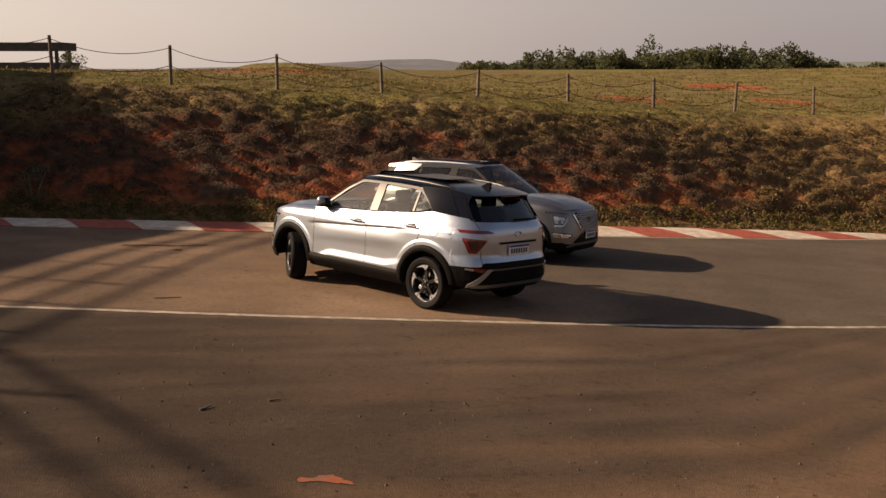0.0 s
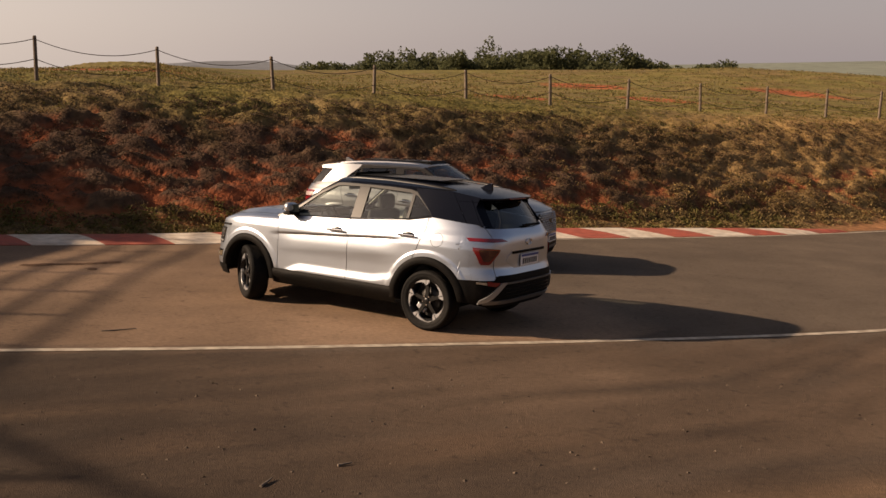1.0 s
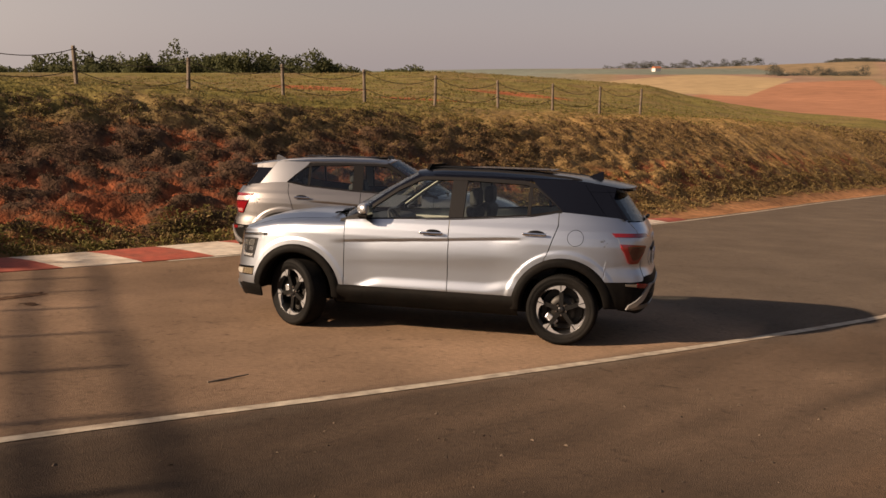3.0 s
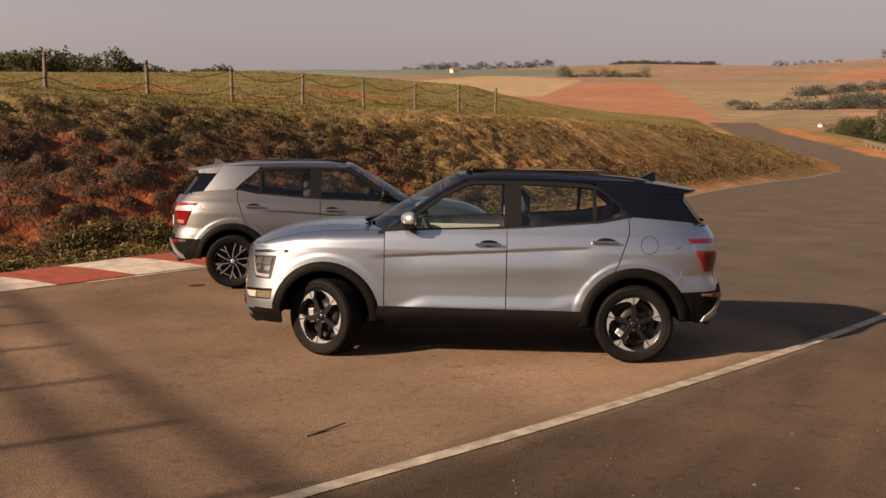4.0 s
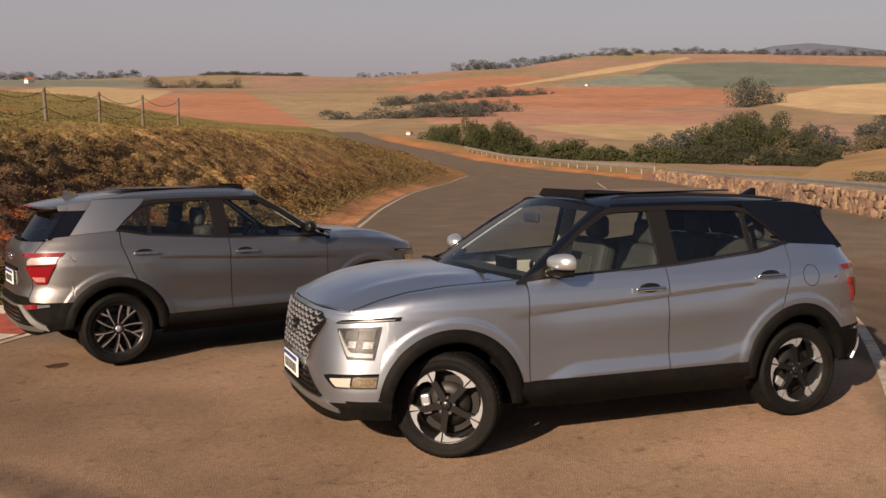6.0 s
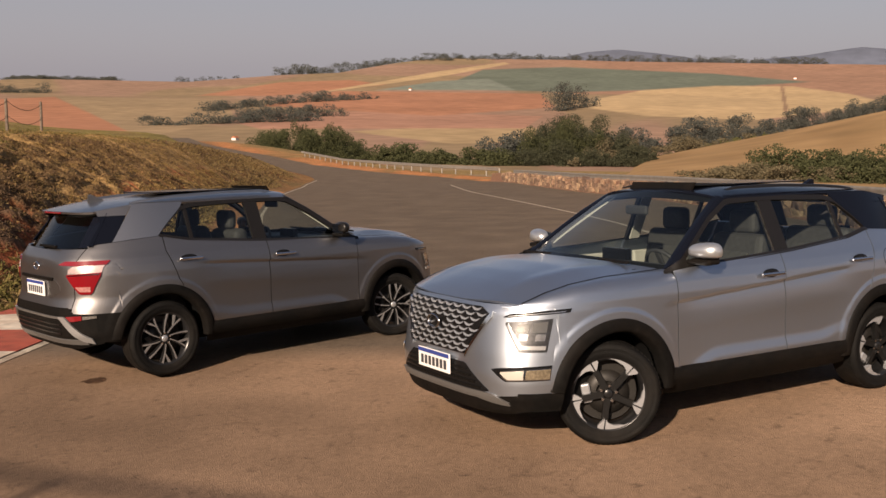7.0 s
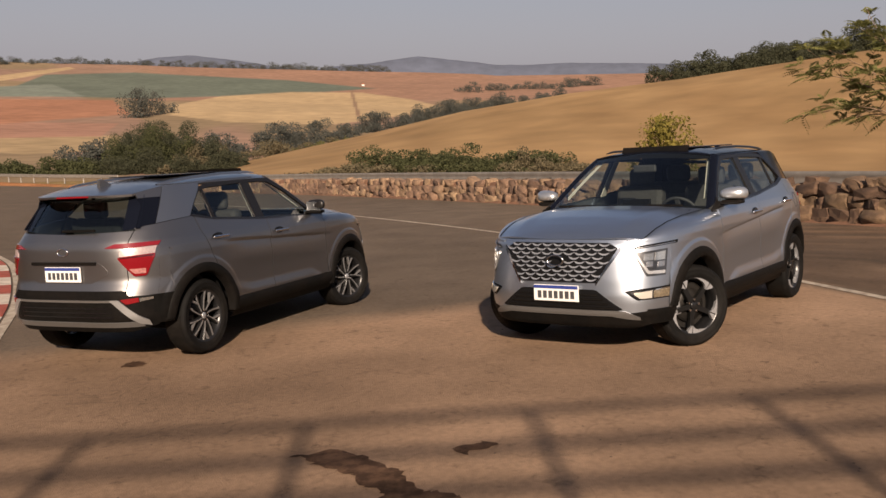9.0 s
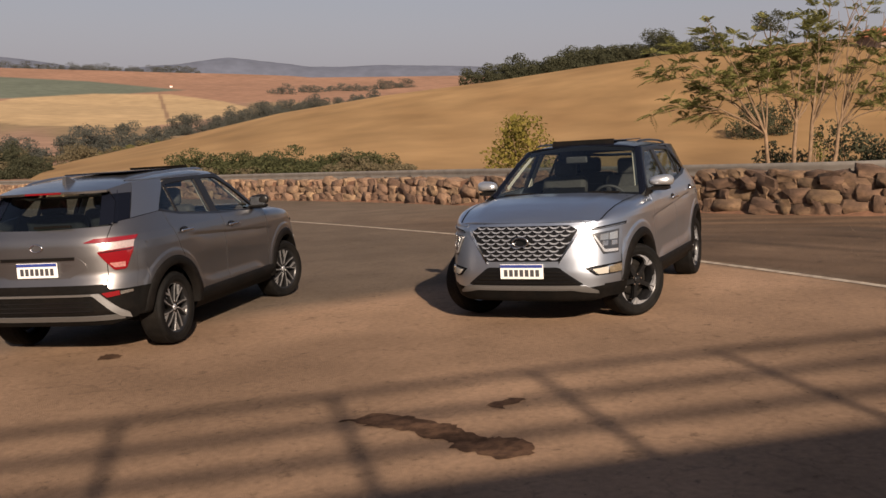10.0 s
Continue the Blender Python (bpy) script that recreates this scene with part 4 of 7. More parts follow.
def wheel_parts(wheel, kind):
    """Tyre, rim, spokes and brake under a wheel; the outer face looks along +y."""
    bm = bmesh.new()
    lathe(bm, [(0.244, -0.10), (0.27, -0.112), (0.318, -0.112), (0.335, -0.098), (0.343, -0.06), (0.345, 0), (0.343, 0.06), (0.335, 0.098), (0.318, 0.112), (0.30, 0.113), (0.296, 0.110), (0.285, 0.112), (0.266, 0.108), (0.252, 0.100), (0.244, 0.095)], 64)
    tyre = part("tyre", bm, M_RUBBER, wheel, "black rubber tyre dusty on the tread")
    bm = bmesh.new()
    for k in range(64):
        a = 2 * math.pi * k / 64
        for yy, tw in ((-0.055, 0.35), (0.055, -0.35)):
            m = Matrix.Rotation(-a, 4, "Y") @ Matrix.Translation((0.3424, yy, 0)) @ Matrix.Rotation(tw, 4, "X")
            bmesh.ops.create_cube(bm, size=1, matrix=m @ Matrix.Diagonal((0.0035, 0.05, 0.020, 1)))
    tagged(part("tread", bm, M_RUBBER, tyre), kind="stuff")
    bm = bmesh.new()
    lathe(bm, [(0.20, -0.02), (0.02, -0.02)], 32)
    lathe(bm, [(0.145, 0.0), (0.145, 0.012), (0.07, 0.014)], 32)
    part("brake_disc", bm, M_DISC, wheel, "brake disc darkened for the shade behind the spokes")
    bm = bmesh.new()
    rounded(bm, (0.06, 0.05, 0.13), (0.135, 0.02, 0.02), 0.012)
    part("brake_caliper", bm, M_RIMBRIGHT if kind == "a" else M_DISC, wheel)
    ring = lambda rad, *degs: [(rad * math.cos(radians(d)), rad * math.sin(radians(d))) for d in degs]
    for k in range(5 if kind == "a" else 10):
        rot = Matrix.Rotation(2 * math.pi * k / (5 if kind == "a" else 10), 4, "Y")
        bm = bmesh.new()
        if kind == "a":
            # dark arm, then two bright facets that meet in a notch at its end
            prism(bm, [(0.03, -0.022), (0.03, 0.022), (0.10, 0.019), (0.178, 0.017)] + ring(0.234, 9, 3, -4, -10) + [(0.178, -0.022), (0.10, -0.019)], 0.040, 0.070)
            bm.transform(rot @ WIDER)
            sp = part("spoke", bm, M_ARM, wheel, "dark grey alloy spoke with machined tip")
            bm = bmesh.new()
            prism(bm, ring(0.2345, -2, -12, -22, -32, -42, -50) + ring(0.229, -50) + ring(0.217, -34) + ring(0.200, -17) + ring(0.185, -8) + ring(0.163, -2.5), 0.062, 0.0885)
            bm.transform(rot @ WIDER)
            part("rim_blade", bm, M_RIMBRIGHT, sp, "bright machined alloy blade along the rim")
            bm = bmesh.new()
            prism(bm, ring(0.2345, 9.5, 5, 0.5) + ring(0.163, 0.5) + ring(0.180, 6) + ring(0.212, 11), 0.062, 0.0895)
            bm.transform(rot @ WIDER)
            part("spoke_tip", bm, M_RIMBRIGHT, sp, "bright machined alloy tip")
        else:
            # slender curved arms, every second one forked, with machined edges
            arm = [(0.035, -0.010), (0.035, 0.010), (0.09, 0.016), (0.150, 0.034)] + ring(0.231, 17, 13, 9.5) + [(0.150, 0.013), (0.09, 0.000)]
            prism(bm, arm, 0.046, 0.076)
            bm.transform(rot @ WIDER)
            sp = part("spoke", bm, M_RIMDARK, wheel, "slender two-tone alloy spoke")
            bm = bmesh.new()
            prism(bm, [(0.05, -0.007), (0.05, 0.001), (0.10, 0.009), (0.152, 0.024)] + ring(0.231, 13.5, 9.5) + [(0.150, 0.012), (0.09, -0.001)], 0.074, 0.083)
            bm.transform(rot @ WIDER)
            part("spoke_face", bm, M_RIMMID, sp, "bright machined alloy face")
            if k % 2 == 0:
                bm = bmesh.new()
                prism(bm, [(0.128, 0.008), (0.146, 0.010)] + ring(0.231, -5, -8.5, -11), 0.062, 0.083)
                bm.transform(rot @ WIDER)
                part("spoke_fork", bm, M_RIMMID, sp, "bright machined alloy fork")
    bm = bmesh.new()
    lathe(bm, [(0.243, 0.090), (0.2455, 0.0955), (0.249, 0.0972), (0.2515, 0.095)], 48)
    part("rim_lip", bm, M_DISC if kind == "a" else M_RIMMID, wheel, "machined rim edge")
    bm = bmesh.new()
    lathe(bm, [(0.001, 0.082), (0.026, 0.082), (0.030, 0.078), (0.031, 0.04)], 24)
    part("hub_cap", bm, M_RIMDARK if kind == "a" else M_RIMBRIGHT, wheel, "round hub cap")
    for k in range(5):
        bm = bmesh.new()
        a = 2 * math.pi * (k + 0.5) / 5
        bmesh.ops.create_cone(bm, cap_ends=True, segments=6, radius1=0.010, radius2=0.009, depth=0.03, matrix=Matrix.Translation((0.052 * math.cos(a), 0.066, 0.052 * math.sin(a))) @ Matrix.Rotation(radians(90), 4, "X"))
        part("wheel_nut", bm, M_CHROME, wheel)


def build_car(name, kind, label, at, steer):
    paint = M_SILVER_A if kind == "a" else M_SILVER_B
    roof_paint = M_GLOSSBLACK if kind == "a" else paint
    car = tagged(new(name), label, "car", group="parked cars")
    car.matrix_world = at

    # painted flanks, split at the door gaps
    hood_y = lut([(0.80, 0.735), (1.3, 0.725), (1.6, 0.70), (1.85, 0.665), (2.0, 0.62)])
    hood_z = lut([(0.80, 1.075), (1.3, 1.058), (1.55, 1.03), (1.72, 0.99), (1.84, 0.948), (1.90, 0.926), (2.0, 0.915)])
    rear_gap = lut([(0.40, -1.10), (0.80, -1.13), (0.845, -1.155), (1.10, -1.243), (1.25, -1.24)])
    for sgn in (1, -1):
        side = "left" if sgn > 0 else "right"
        # fender: side, then over the shoulder to the bonnet's edge
        s, t = np.meshgrid(np.linspace(0, 1, 100), np.linspace(0, 1, 36), indexing="ij")
        x = 0.804 * (1 - s) + 1.96 * s
        zs = np.interp(x, [0.8, 1.5, 1.72, 2.0], [0.985, 0.95, 0.905, 0.895])
        low_z = np.where(x > 1.705, zs - 0.012, arch_z(x))
        z = low_z * (1 - t) + zs * t
        P = np.stack([x, sgn * flank(x, z), z], -1)
        v = np.linspace(0, 1, 8)[1:][None, :]
        xs, ys0, z0 = x[:, -1:], np.abs(P[:, -1:, 1]), zs[:, -1:]
        yh, zh = np.minimum(hood_y(xs), ys0 - 0.02), np.maximum(hood_z(xs), 0.922)
        over = np.stack([np.broadcast_to(xs, (100, 7)), sgn * (ys0 - (ys0 - yh) * (1 - np.cos(v * math.pi / 2))), z0 + (zh - z0) * np.sin(v * math.pi / 2)], -1)
        sheet("fender", np.concatenate([P, over], 1), paint, car, rim=0.006)
        sheet("door", flank_patch(const(0.797), const(-0.222), const(0.425), BELT, 48, 72, sgn), paint, car, "metallic silver front door", rim=0.015)
        fd = car.children[-1]
        sheet("door", flank_patch(const(-0.230), rear_gap, lambda a: arch_z(a), BELT, 56, 72, sgn), paint, car, "metallic silver rear door", rim=0.015)
        rd = car.children[-1]
        sheet("rear_quarter", flank_patch(lambda z: rear_gap(z) - 0.009, lut([(0.95, -1.722), (1.05, -1.86)]), lambda a: np.where(a < -1.68, 0.60, arch_z(a)), BELT, 70, 48, sgn), paint, car, rim=0.015)
        # arch cladding
        for ax in (1.305, -1.305):
            a = np.linspace(radians(6 if ax > 0 else -4), radians(184 if ax > 0 else 176), 50)
            rr_ = np.array([0.375, 0.385, 0.40, 0.43, 0.462, 0.470])
            A, RR = np.meshgrid(a, rr_, indexing="ij")
            x = ax + RR * np.cos(A) * (1.0 if ax > 0 else 1.0)
            z = 0.345 + RR * np.sin(A)
            y = flank(x, np.maximum(z, 0.25)) + np.array([-0.06, 0.012, 0.020, 0.018, 0.012, -0.004])[None, :]
            sheet("wheel_arch_trim", np.stack([x, sgn * y, z], -1), M_CLAD, car, "black plastic wheel arch trim")
            bm = bmesh.new()
            lathe(bm, [(0.40, -0.30), (0.40, -0.02)], 40)
            lathe(bm, [(0.01, -0.30), (0.40, -0.30)], 40)
            bmesh.ops.delete(bm, geom=[v_ for v_ in bm.verts if v_.co.z < -0.05], context="VERTS")
            bm.transform(Matrix.Translation((ax, sgn * 0.80, 0.345)) @ (Matrix.Identity(4) if sgn > 0 else Matrix.Rotation(math.pi, 4, "Z")))
            part("wheel_housing", bm, M_UNDER, car)
        # sill trim
        s, t = np.meshgrid(np.linspace(0, 1, 30), np.array([0, 0.12, 0.35, 0.5, 0.7, 0.95, 1.0]), indexing="ij")
        x = 0.90 * (1 - s) + -0.90 * s
        z = 0.245 + 0.20 * t + 0.010 * (0.5 - s)
        y = flank(x, np.maximum(z, 0.36)) + np.interp(t, [0, 0.12, 0.35, 0.5, 0.7, 0.95, 1], [-0.10, -0.045, -0.03, 0.012, 0.016, 0.012, -0.004])
        sheet("sill_trim", np.stack([x, sgn * y, z], -1), M_CLAD, car, "black plastic sill trim")
        # door handles
        for dr, hx, hz in ((fd, -0.068, 0.985), (rd, -1.04, 1.020)):
            bm = bmesh.new()
            yy = float(flank(np.array(hx), np.array(hz)))
            rounded(bm, (0.225, 0.020, 0.026), (hx, sgn * (yy + 0.030), hz), 0.009, 3)
            part("door_handle", bm, M_CHROME, dr, "silver bar door handle")
            # shallow black dome imitates the shade in the bowl behind the handle
            bm = bmesh.new()
            bmesh.ops.create_uvsphere(bm, u_segments=20, v_segments=10, radius=1, matrix=Matrix.Translation((hx - 0.01, sgn * (yy - 0.004), hz)) @ Matrix.Diagonal((0.085, 0.012, 0.036, 1)))
            part("handle_recess", bm, M_LAMPDARK, dr)
        # mirror
        bm = bmesh.new()
        bmesh.ops.create_uvsphere(bm, u_segments=28, v_segments=16, radius=1)
        for v_ in bm.verts:
            c = v_.co
            c.x = c.x * 0.085 if c.x > 0 else c.x * 0.035
            c.y = math.copysign(abs(c.y) ** 0.75, c.y) * 0.118
            c.z = c.z if c.z > 0 else c.z * 0.55
            c.z = (math.copysign(abs(c.z) ** 0.7, c.z) * 0.064 + 0.006) * (1 + 0.14 * c.y / 0.132 * sgn)
            c.x -= 0.022 * c.y / 0.132 * sgn
        for f in bm.faces:
            f.smooth = True
        bm.transform(Matrix.Translation((0.575, sgn * 0.912, 1.176)))
        mir = part("door_mirror", bm, M_SILVER_C if kind == "a" else M_PILLARTAPE, fd, "silver door mirror" if kind == "a" else "black door mirror")
        bm = bmesh.new()
        rounded(bm, (0.07, 0.20, 0.03), (0.60, sgn * 0.870, 1.112), 0.012)
        part("mirror_foot", bm, M_PILLARTAPE, mir)
        bm = bmesh.new()
        rounded(bm, (0.105, 0.18, 0.034), (0.583, sgn * 0.905, 1.120), 0.014)
        part("mirror_base", bm, M_CLAD, mir)
        bm = bmesh.new()
        rounded(bm, (0.006, 0.165, 0.095), (0.541, sgn * 0.908, 1.178), 0.002, 1)
        part("mirror_glass", bm, M_MIRROR, mir, "mirror glass")
        # glass house: lines of the windows
        top = lut([(-1.27, 1.232), (-1.15, 1.335), (-1.02, 1.435), (-0.90, 1.462), (-0.35, 1.482), (0.05, 1.476), (0.12, 1.465), (0.32, 1.362), (0.70, 1.088)])
        low = lambda a: BELT(a) + 0.006
        sheet("window", flank_patch(const(0.66), const(-0.215), low, lambda a: np.maximum(top(a), low(a) + 0.002), 30, 8, sgn, -0.012, cabin), M_GLASS, fd, "clear front door window")
        sheet("window", flank_patch(const(-0.335), const(-0.955), low, top, 20, 8, sgn, -0.012, cabin), M_GLASS, rd, "tinted rear door window")
        sheet("quarter_window", flank_patch(const(-0.972), const(-1.262), low, lambda a: np.maximum(top(a), low(a) + 0.002), 14, 8, sgn, -0.012, cabin), M_GLASS, rd, "tinted fixed quarter window")
        sheet("pillar", flank_patch(const(-0.205), const(-0.345), low, top, 5, 8, sgn, -0.002, cabin), M_PILLARTAPE, car, "gloss black door pillar", rim=0.03)
        sheet("pillar", flank_patch(const(-0.947), const(-0.980), low, top, 3, 8, sgn, -0.004, cabin), M_PILLARTAPE, car, rim=0.02)
        sheet("mirror_sail", flank_patch(const(0.86), const(0.65), lambda a: BELT(a) - 0.012, lambda a: np.interp(a, [0.65, 0.86], [1.150, 1.075]), 8, 4, sgn, 0.010, cabin), M_PILLARTAPE, fd, "black triangular sail panel", rim=0.01)
        # belt and roof mouldings round the windows
        zt = lambda a: np.minimum(1.512, ROOF(a) - 0.030)
        s = np.linspace(0, 1, 60)
        xs = 0.68 * (1 - s) - 1.27 * s
        zw = np.maximum(top(xs), BELT(xs))
        rows = []
        for k in np.linspace(0, 1, 5):
            zz = zw * (1 - k) + np.minimum(np.maximum(zw + 0.035, zw), 1.512) * k
            rows.append(np.stack([xs, sgn * (cabin(xs, zz) + 0.001), zz], -1))
        sheet("window_frame", np.stack(rows, 1), M_PILLARTAPE, car, rim=0.02)
        zz = BELT(xs)
        sheet("belt_moulding", np.stack([np.stack([xs, sgn * (cabin(xs, zz + d) + o), zz + d], -1) for d, o in ((-0.008, 0.02), (0.004, 0.016), (0.014, 0.004))], 1), M_PILLARTAPE, car)
        # windscreen pillar: from the screen's edge to the door window
        v = np.linspace(0, 1, 20)
        e1 = np.stack([1.03 - 0.79 * v - (0.22 - 0.12 * v), sgn * (0.745 - 0.195 * v), 1.10 + 0.46 * v - 0.03 + 0.012 * np.sin(math.pi * v)], -1)
        x2 = 0.70 - 0.60 * v
        z2 = np.minimum(top(x2) + 0.034, 1.512)
        e2 = np.stack([x2, sgn * cabin(x2, z2), z2], -1)
        rows = [e1 * (1 - k) + e2 * k + np.array([0.012, sgn * 0.018, 0.008]) * math.sin(math.pi * k) for k in np.linspace(0, 1, 6)]
        sheet("pillar", np.stack(rows, 1), roof_paint if kind == "a" else M_PILLARTAPE, car, "windscreen pillar", rim=0.01)
        # light trim on the inner side of the pillars
        rows = [e1[4:] * (1 - k) + e2[4:] * k + np.array([-0.05, -sgn * 0.035, -0.02]) for k in np.linspace(-0.15, 0.35, 3)]
        sheet("pillar_lining", np.stack(rows, 1), M_CREAM, car, "light inner pillar lining", rim=0.01, centre=(0.6, sgn * 2, 1.2))
        sheet("pillar_lining", flank_patch(const(-0.225), const(-0.325), low, top, 5, 8, sgn, -0.055, cabin), M_CREAM, car, rim=0.01, centre=(-0.3, sgn * 2, 1.2))
        # rear pillar
        wr = lambda z: np.interp(z, [1.232, 1.335, 1.435, 1.50], [-1.275, -1.165, -1.04, -0.97])
        split = lambda z: np.interp(z, [1.18, 1.50], [-1.68, -1.44])
        edge = lambda z: np.interp(z, [1.17, 1.36, 1.44, 1.50], [-1.87, -1.725, -1.74, -1.74])
        sheet("rear_pillar", flank_patch(wr, split, lambda a: BELT(a) + 0.002, zt, 14, 10, sgn, 0.003, cabin), M_GLOSSBLACK if kind == "a" else M_SILVER_D, car, "gloss black rear pillar" if kind == "a" else "bright silver rear pillar", rim=0.01)
        sheet("rear_corner_panel", flank_patch(lambda z: split(z) - 0.004, edge, lambda a: BELT(a) + 0.002, lambda a: np.minimum(zt(a), 1.415), 14, 10, sgn, 0.0, cabin), M_GLOSSBLACK, car, "gloss black corner panel", rim=0.01)
        sheet("spoiler_side", flank_patch(lambda z: split(z) - 0.004, edge, const(1.418), zt, 14, 5, sgn, 0.002, cabin), roof_paint, car, rim=0.01)
        # fuel flap on the car's left
        if sgn > 0:
            a = np.linspace(0, 2 * math.pi, 33)
            rr_ = np.array([0.0705, 0.0715, 0.0735, 0.0745])
            A, RR = np.meshgrid(a, rr_, indexing="ij")
            x, z = -1.412 + RR * np.cos(A), 1.0 + RR * np.sin(A)
            y = flank(x, z) + np.array([0.0, 0.0022, 0.0022, 0.0])[None, :]
            sheet("fuel_flap_gap", np.stack([x, sgn * y, z], -1), M_CLAD, car, "round fuel flap outline")
    # bonnet
    u = np.linspace(-1, 1, 33)
    t = np.linspace(0, 1, 22)
    U, T = np.meshgrid(u, t, indexing="ij")
    x0 = 1.06 - 0.24 * U**2
    x1 = nose(U * 0.62, np.full(U.shape, 0.925)) - 0.012
    X = x0 * (1 - T) + x1 * T
    Y = U * (hood_y(X) - 0.004)
    zc = np.interp(X, [0.8, 1.06, 1.38, 1.65, 1.83, 1.94, 1.992, 2.022], [1.13, 1.125, 1.118, 1.080, 1.030, 0.985, 0.955, 0.928])
    au = np.abs(U)
    Z = zc * (1 - au**2.6) + (hood_z(X)) * au**2.6 + 0.012 * np.exp(-(((au - 0.72) / 0.10) ** 2)) * smoothstep(0, 0.3, T) * smoothstep(1, 0.7, T)
    sheet("bonnet", np.stack([X, Y, Z], -1), paint, car, "silver metallic bonnet", rim=0.015)
    for sgn in (1, -1):                                  # dark strip laid on top for the shaded gap between bonnet and fender
        xs = np.linspace(0.83, 1.88, 40)
        sheet("bonnet_seal", np.stack([np.stack([xs, sgn * (hood_y(xs) + d), hood_z(xs) + u_], -1) for d, u_ in ((-0.007, 0.003), (-0.001, 0.0045), (0.005, 0.002))], 1), M_UNDER, car, "dark bonnet shut line", centre=(1.3, 0, 0.5))
    bm = bmesh.new()
    rounded(bm, (0.16, 1.36, 0.03), (0.93, 0, 1.066), 0.01)
    part("cowl_panel", bm, M_CLAD, car)
    for yy, ang in ((0.32, 6), (-0.28, 6)):
        bm = bmesh.new()
        rounded(bm, (0.03, 0.58, 0.014), (0, 0, 0), 0.005, 1)
        bm.transform(Matrix.Translation((0.985 - 0.1 * abs(yy), yy, 1.118)) @ Matrix.Rotation(radians(-ang if yy > 0 else ang), 4, "Z") @ Matrix.Rotation(radians(20), 4, "Y"))
        part("wiper_blade", bm, M_CLAD, car, "black wiper blade")
    # nose: painted skin with the grille's opening under it
    zt = lambda y: np.interp(np.abs(y), [0, 0.5, 0.66, 0.8], [0.925, 0.925, 0.925, 0.90])
    sheet("front_bumper", end_patch((-0.80, 0.80), lambda y: np.interp(np.abs(y), [0, 0.62, 0.75, 0.86], [0.93, 0.925, 0.905, 0.90]), lambda y: np.interp(np.abs(y), [0, 0.3, 0.50, 0.62, 0.86], [0.52, 0.52, 0.385, 0.360, 0.378]), 26, 0.0, nose, 61), paint, car, "silver painted front bumper", rim=0.02)
    fb = car.children[-1]
    for sgn in (1, -1):
        yy = np.linspace(0, 1, 12)
        # corner between bumper and fender
        s, t = np.meshgrid(np.linspace(0, 1, 16), np.linspace(0, 1, 16), indexing="ij")
        z = 0.378 * (1 - t) + 0.905 * t
        ye = np.full(z.shape, 0.797)
        xa = nose(ye, z)
        x = np.clip(1.66 * (1 - s) + xa * s, 0, 3)
        xw = np.maximum(x, 1.305 + np.sqrt(np.clip(ARCH_R**2 - (z - 0.345) ** 2, 0, None)) + 0.0)
        P = np.stack([xw, sgn * np.minimum(flank(xw, z) + 0.002, 0.9), z], -1)
        sheet("bumper_corner", P, paint, fb, rim=0.0)
    # grille
    gtop = lambda y: np.interp(np.abs(y), [0, 0.42, 0.49], [0.908, 0.908, 0.868])
    gbot = lambda y: np.interp(np.abs(y), [0, 0.335, 0.49], [0.600, 0.600, 0.862])
    sheet("grille", end_patch((-0.488, 0.488), gtop, gbot, 10, 0.006, nose, 50), M_LAMPDARK, car, "black grille with chrome scale pattern", rim=0.02)
    gr = car.children[-1]
    bm = bmesh.new()
    # one scale: a smiling lip, thick below and fine above
    lip = [(-0.049, 0.013), (-0.032, -0.003), (-0.014, -0.010), (0.014, -0.010), (0.032, -0.003), (0.049, 0.013), (0.032, 0.009), (0.010, 0.002), (-0.010, 0.002), (-0.032, 0.009)]
    front = [bm.verts.new((0.012 if z_ < 0.0 else 0.006, y_, z_)) for y_, z_ in lip]
    rear = [bm.verts.new((-0.004, y_ * 1.02, z_ * 1.1)) for y_, z_ in lip]
    for k in range(10):
        q = (k + 1) % 10
        bm.faces.new((front[k], front[q], rear[q], rear[k]))
    for k in range(5):
        if k < 4:
            bm.faces.new((front[k], front[k + 1], front[8 - k], front[9 - k]))
    bm.faces.new((front[4], front[5], front[6]))
    bmesh.ops.recalc_face_normals(bm, faces=bm.faces)
    scale_me = bpy.data.meshes.new("grille_scale")
    bm.to_mesh(scale_me)
    bm.free()
    scale_me.materials.append(M_GRILLE)
    for row in range(9):
        zz = 0.622 + row * 0.0335
        half = np.interp(zz, [0.600, 0.862, 0.868, 0.908], [0.335, 0.49, 0.49, 0.42]) - 0.024
        for k in range(-6, 7):
            y = k * 0.098 + (0.049 if row % 2 else 0.0)
            if abs(y) > half or (abs(y) < 0.085 and 0.735 < zz < 0.815):
                continue
            o = link("grille_scale", scale_me, gr)
            o.matrix_local = Matrix.Translation((float(nose(np.array(y), np.array(zz))) + 0.004, y, zz)) @ Matrix.Rotation(math.copysign(min(0.25, abs(y) * 0.35), y), 4, "Z")
    bm = bmesh.new()
    a = [2 * math.pi * k / 40 for k in range(41)]
    lathe(bm, [(0.062, 0), (0.068, 0.008), (0.074, 0.008), (0.080, 0)], 40)
    bm.transform(Matrix.Translation((2.128, 0, 0.775)) @ Matrix.Rotation(radians(-90), 4, "Z") @ Matrix.Diagonal((1.0, 1.0, 0.58, 1)))
    part("badge", bm, M_DARKCHROME, gr, "plain oval badge ring")
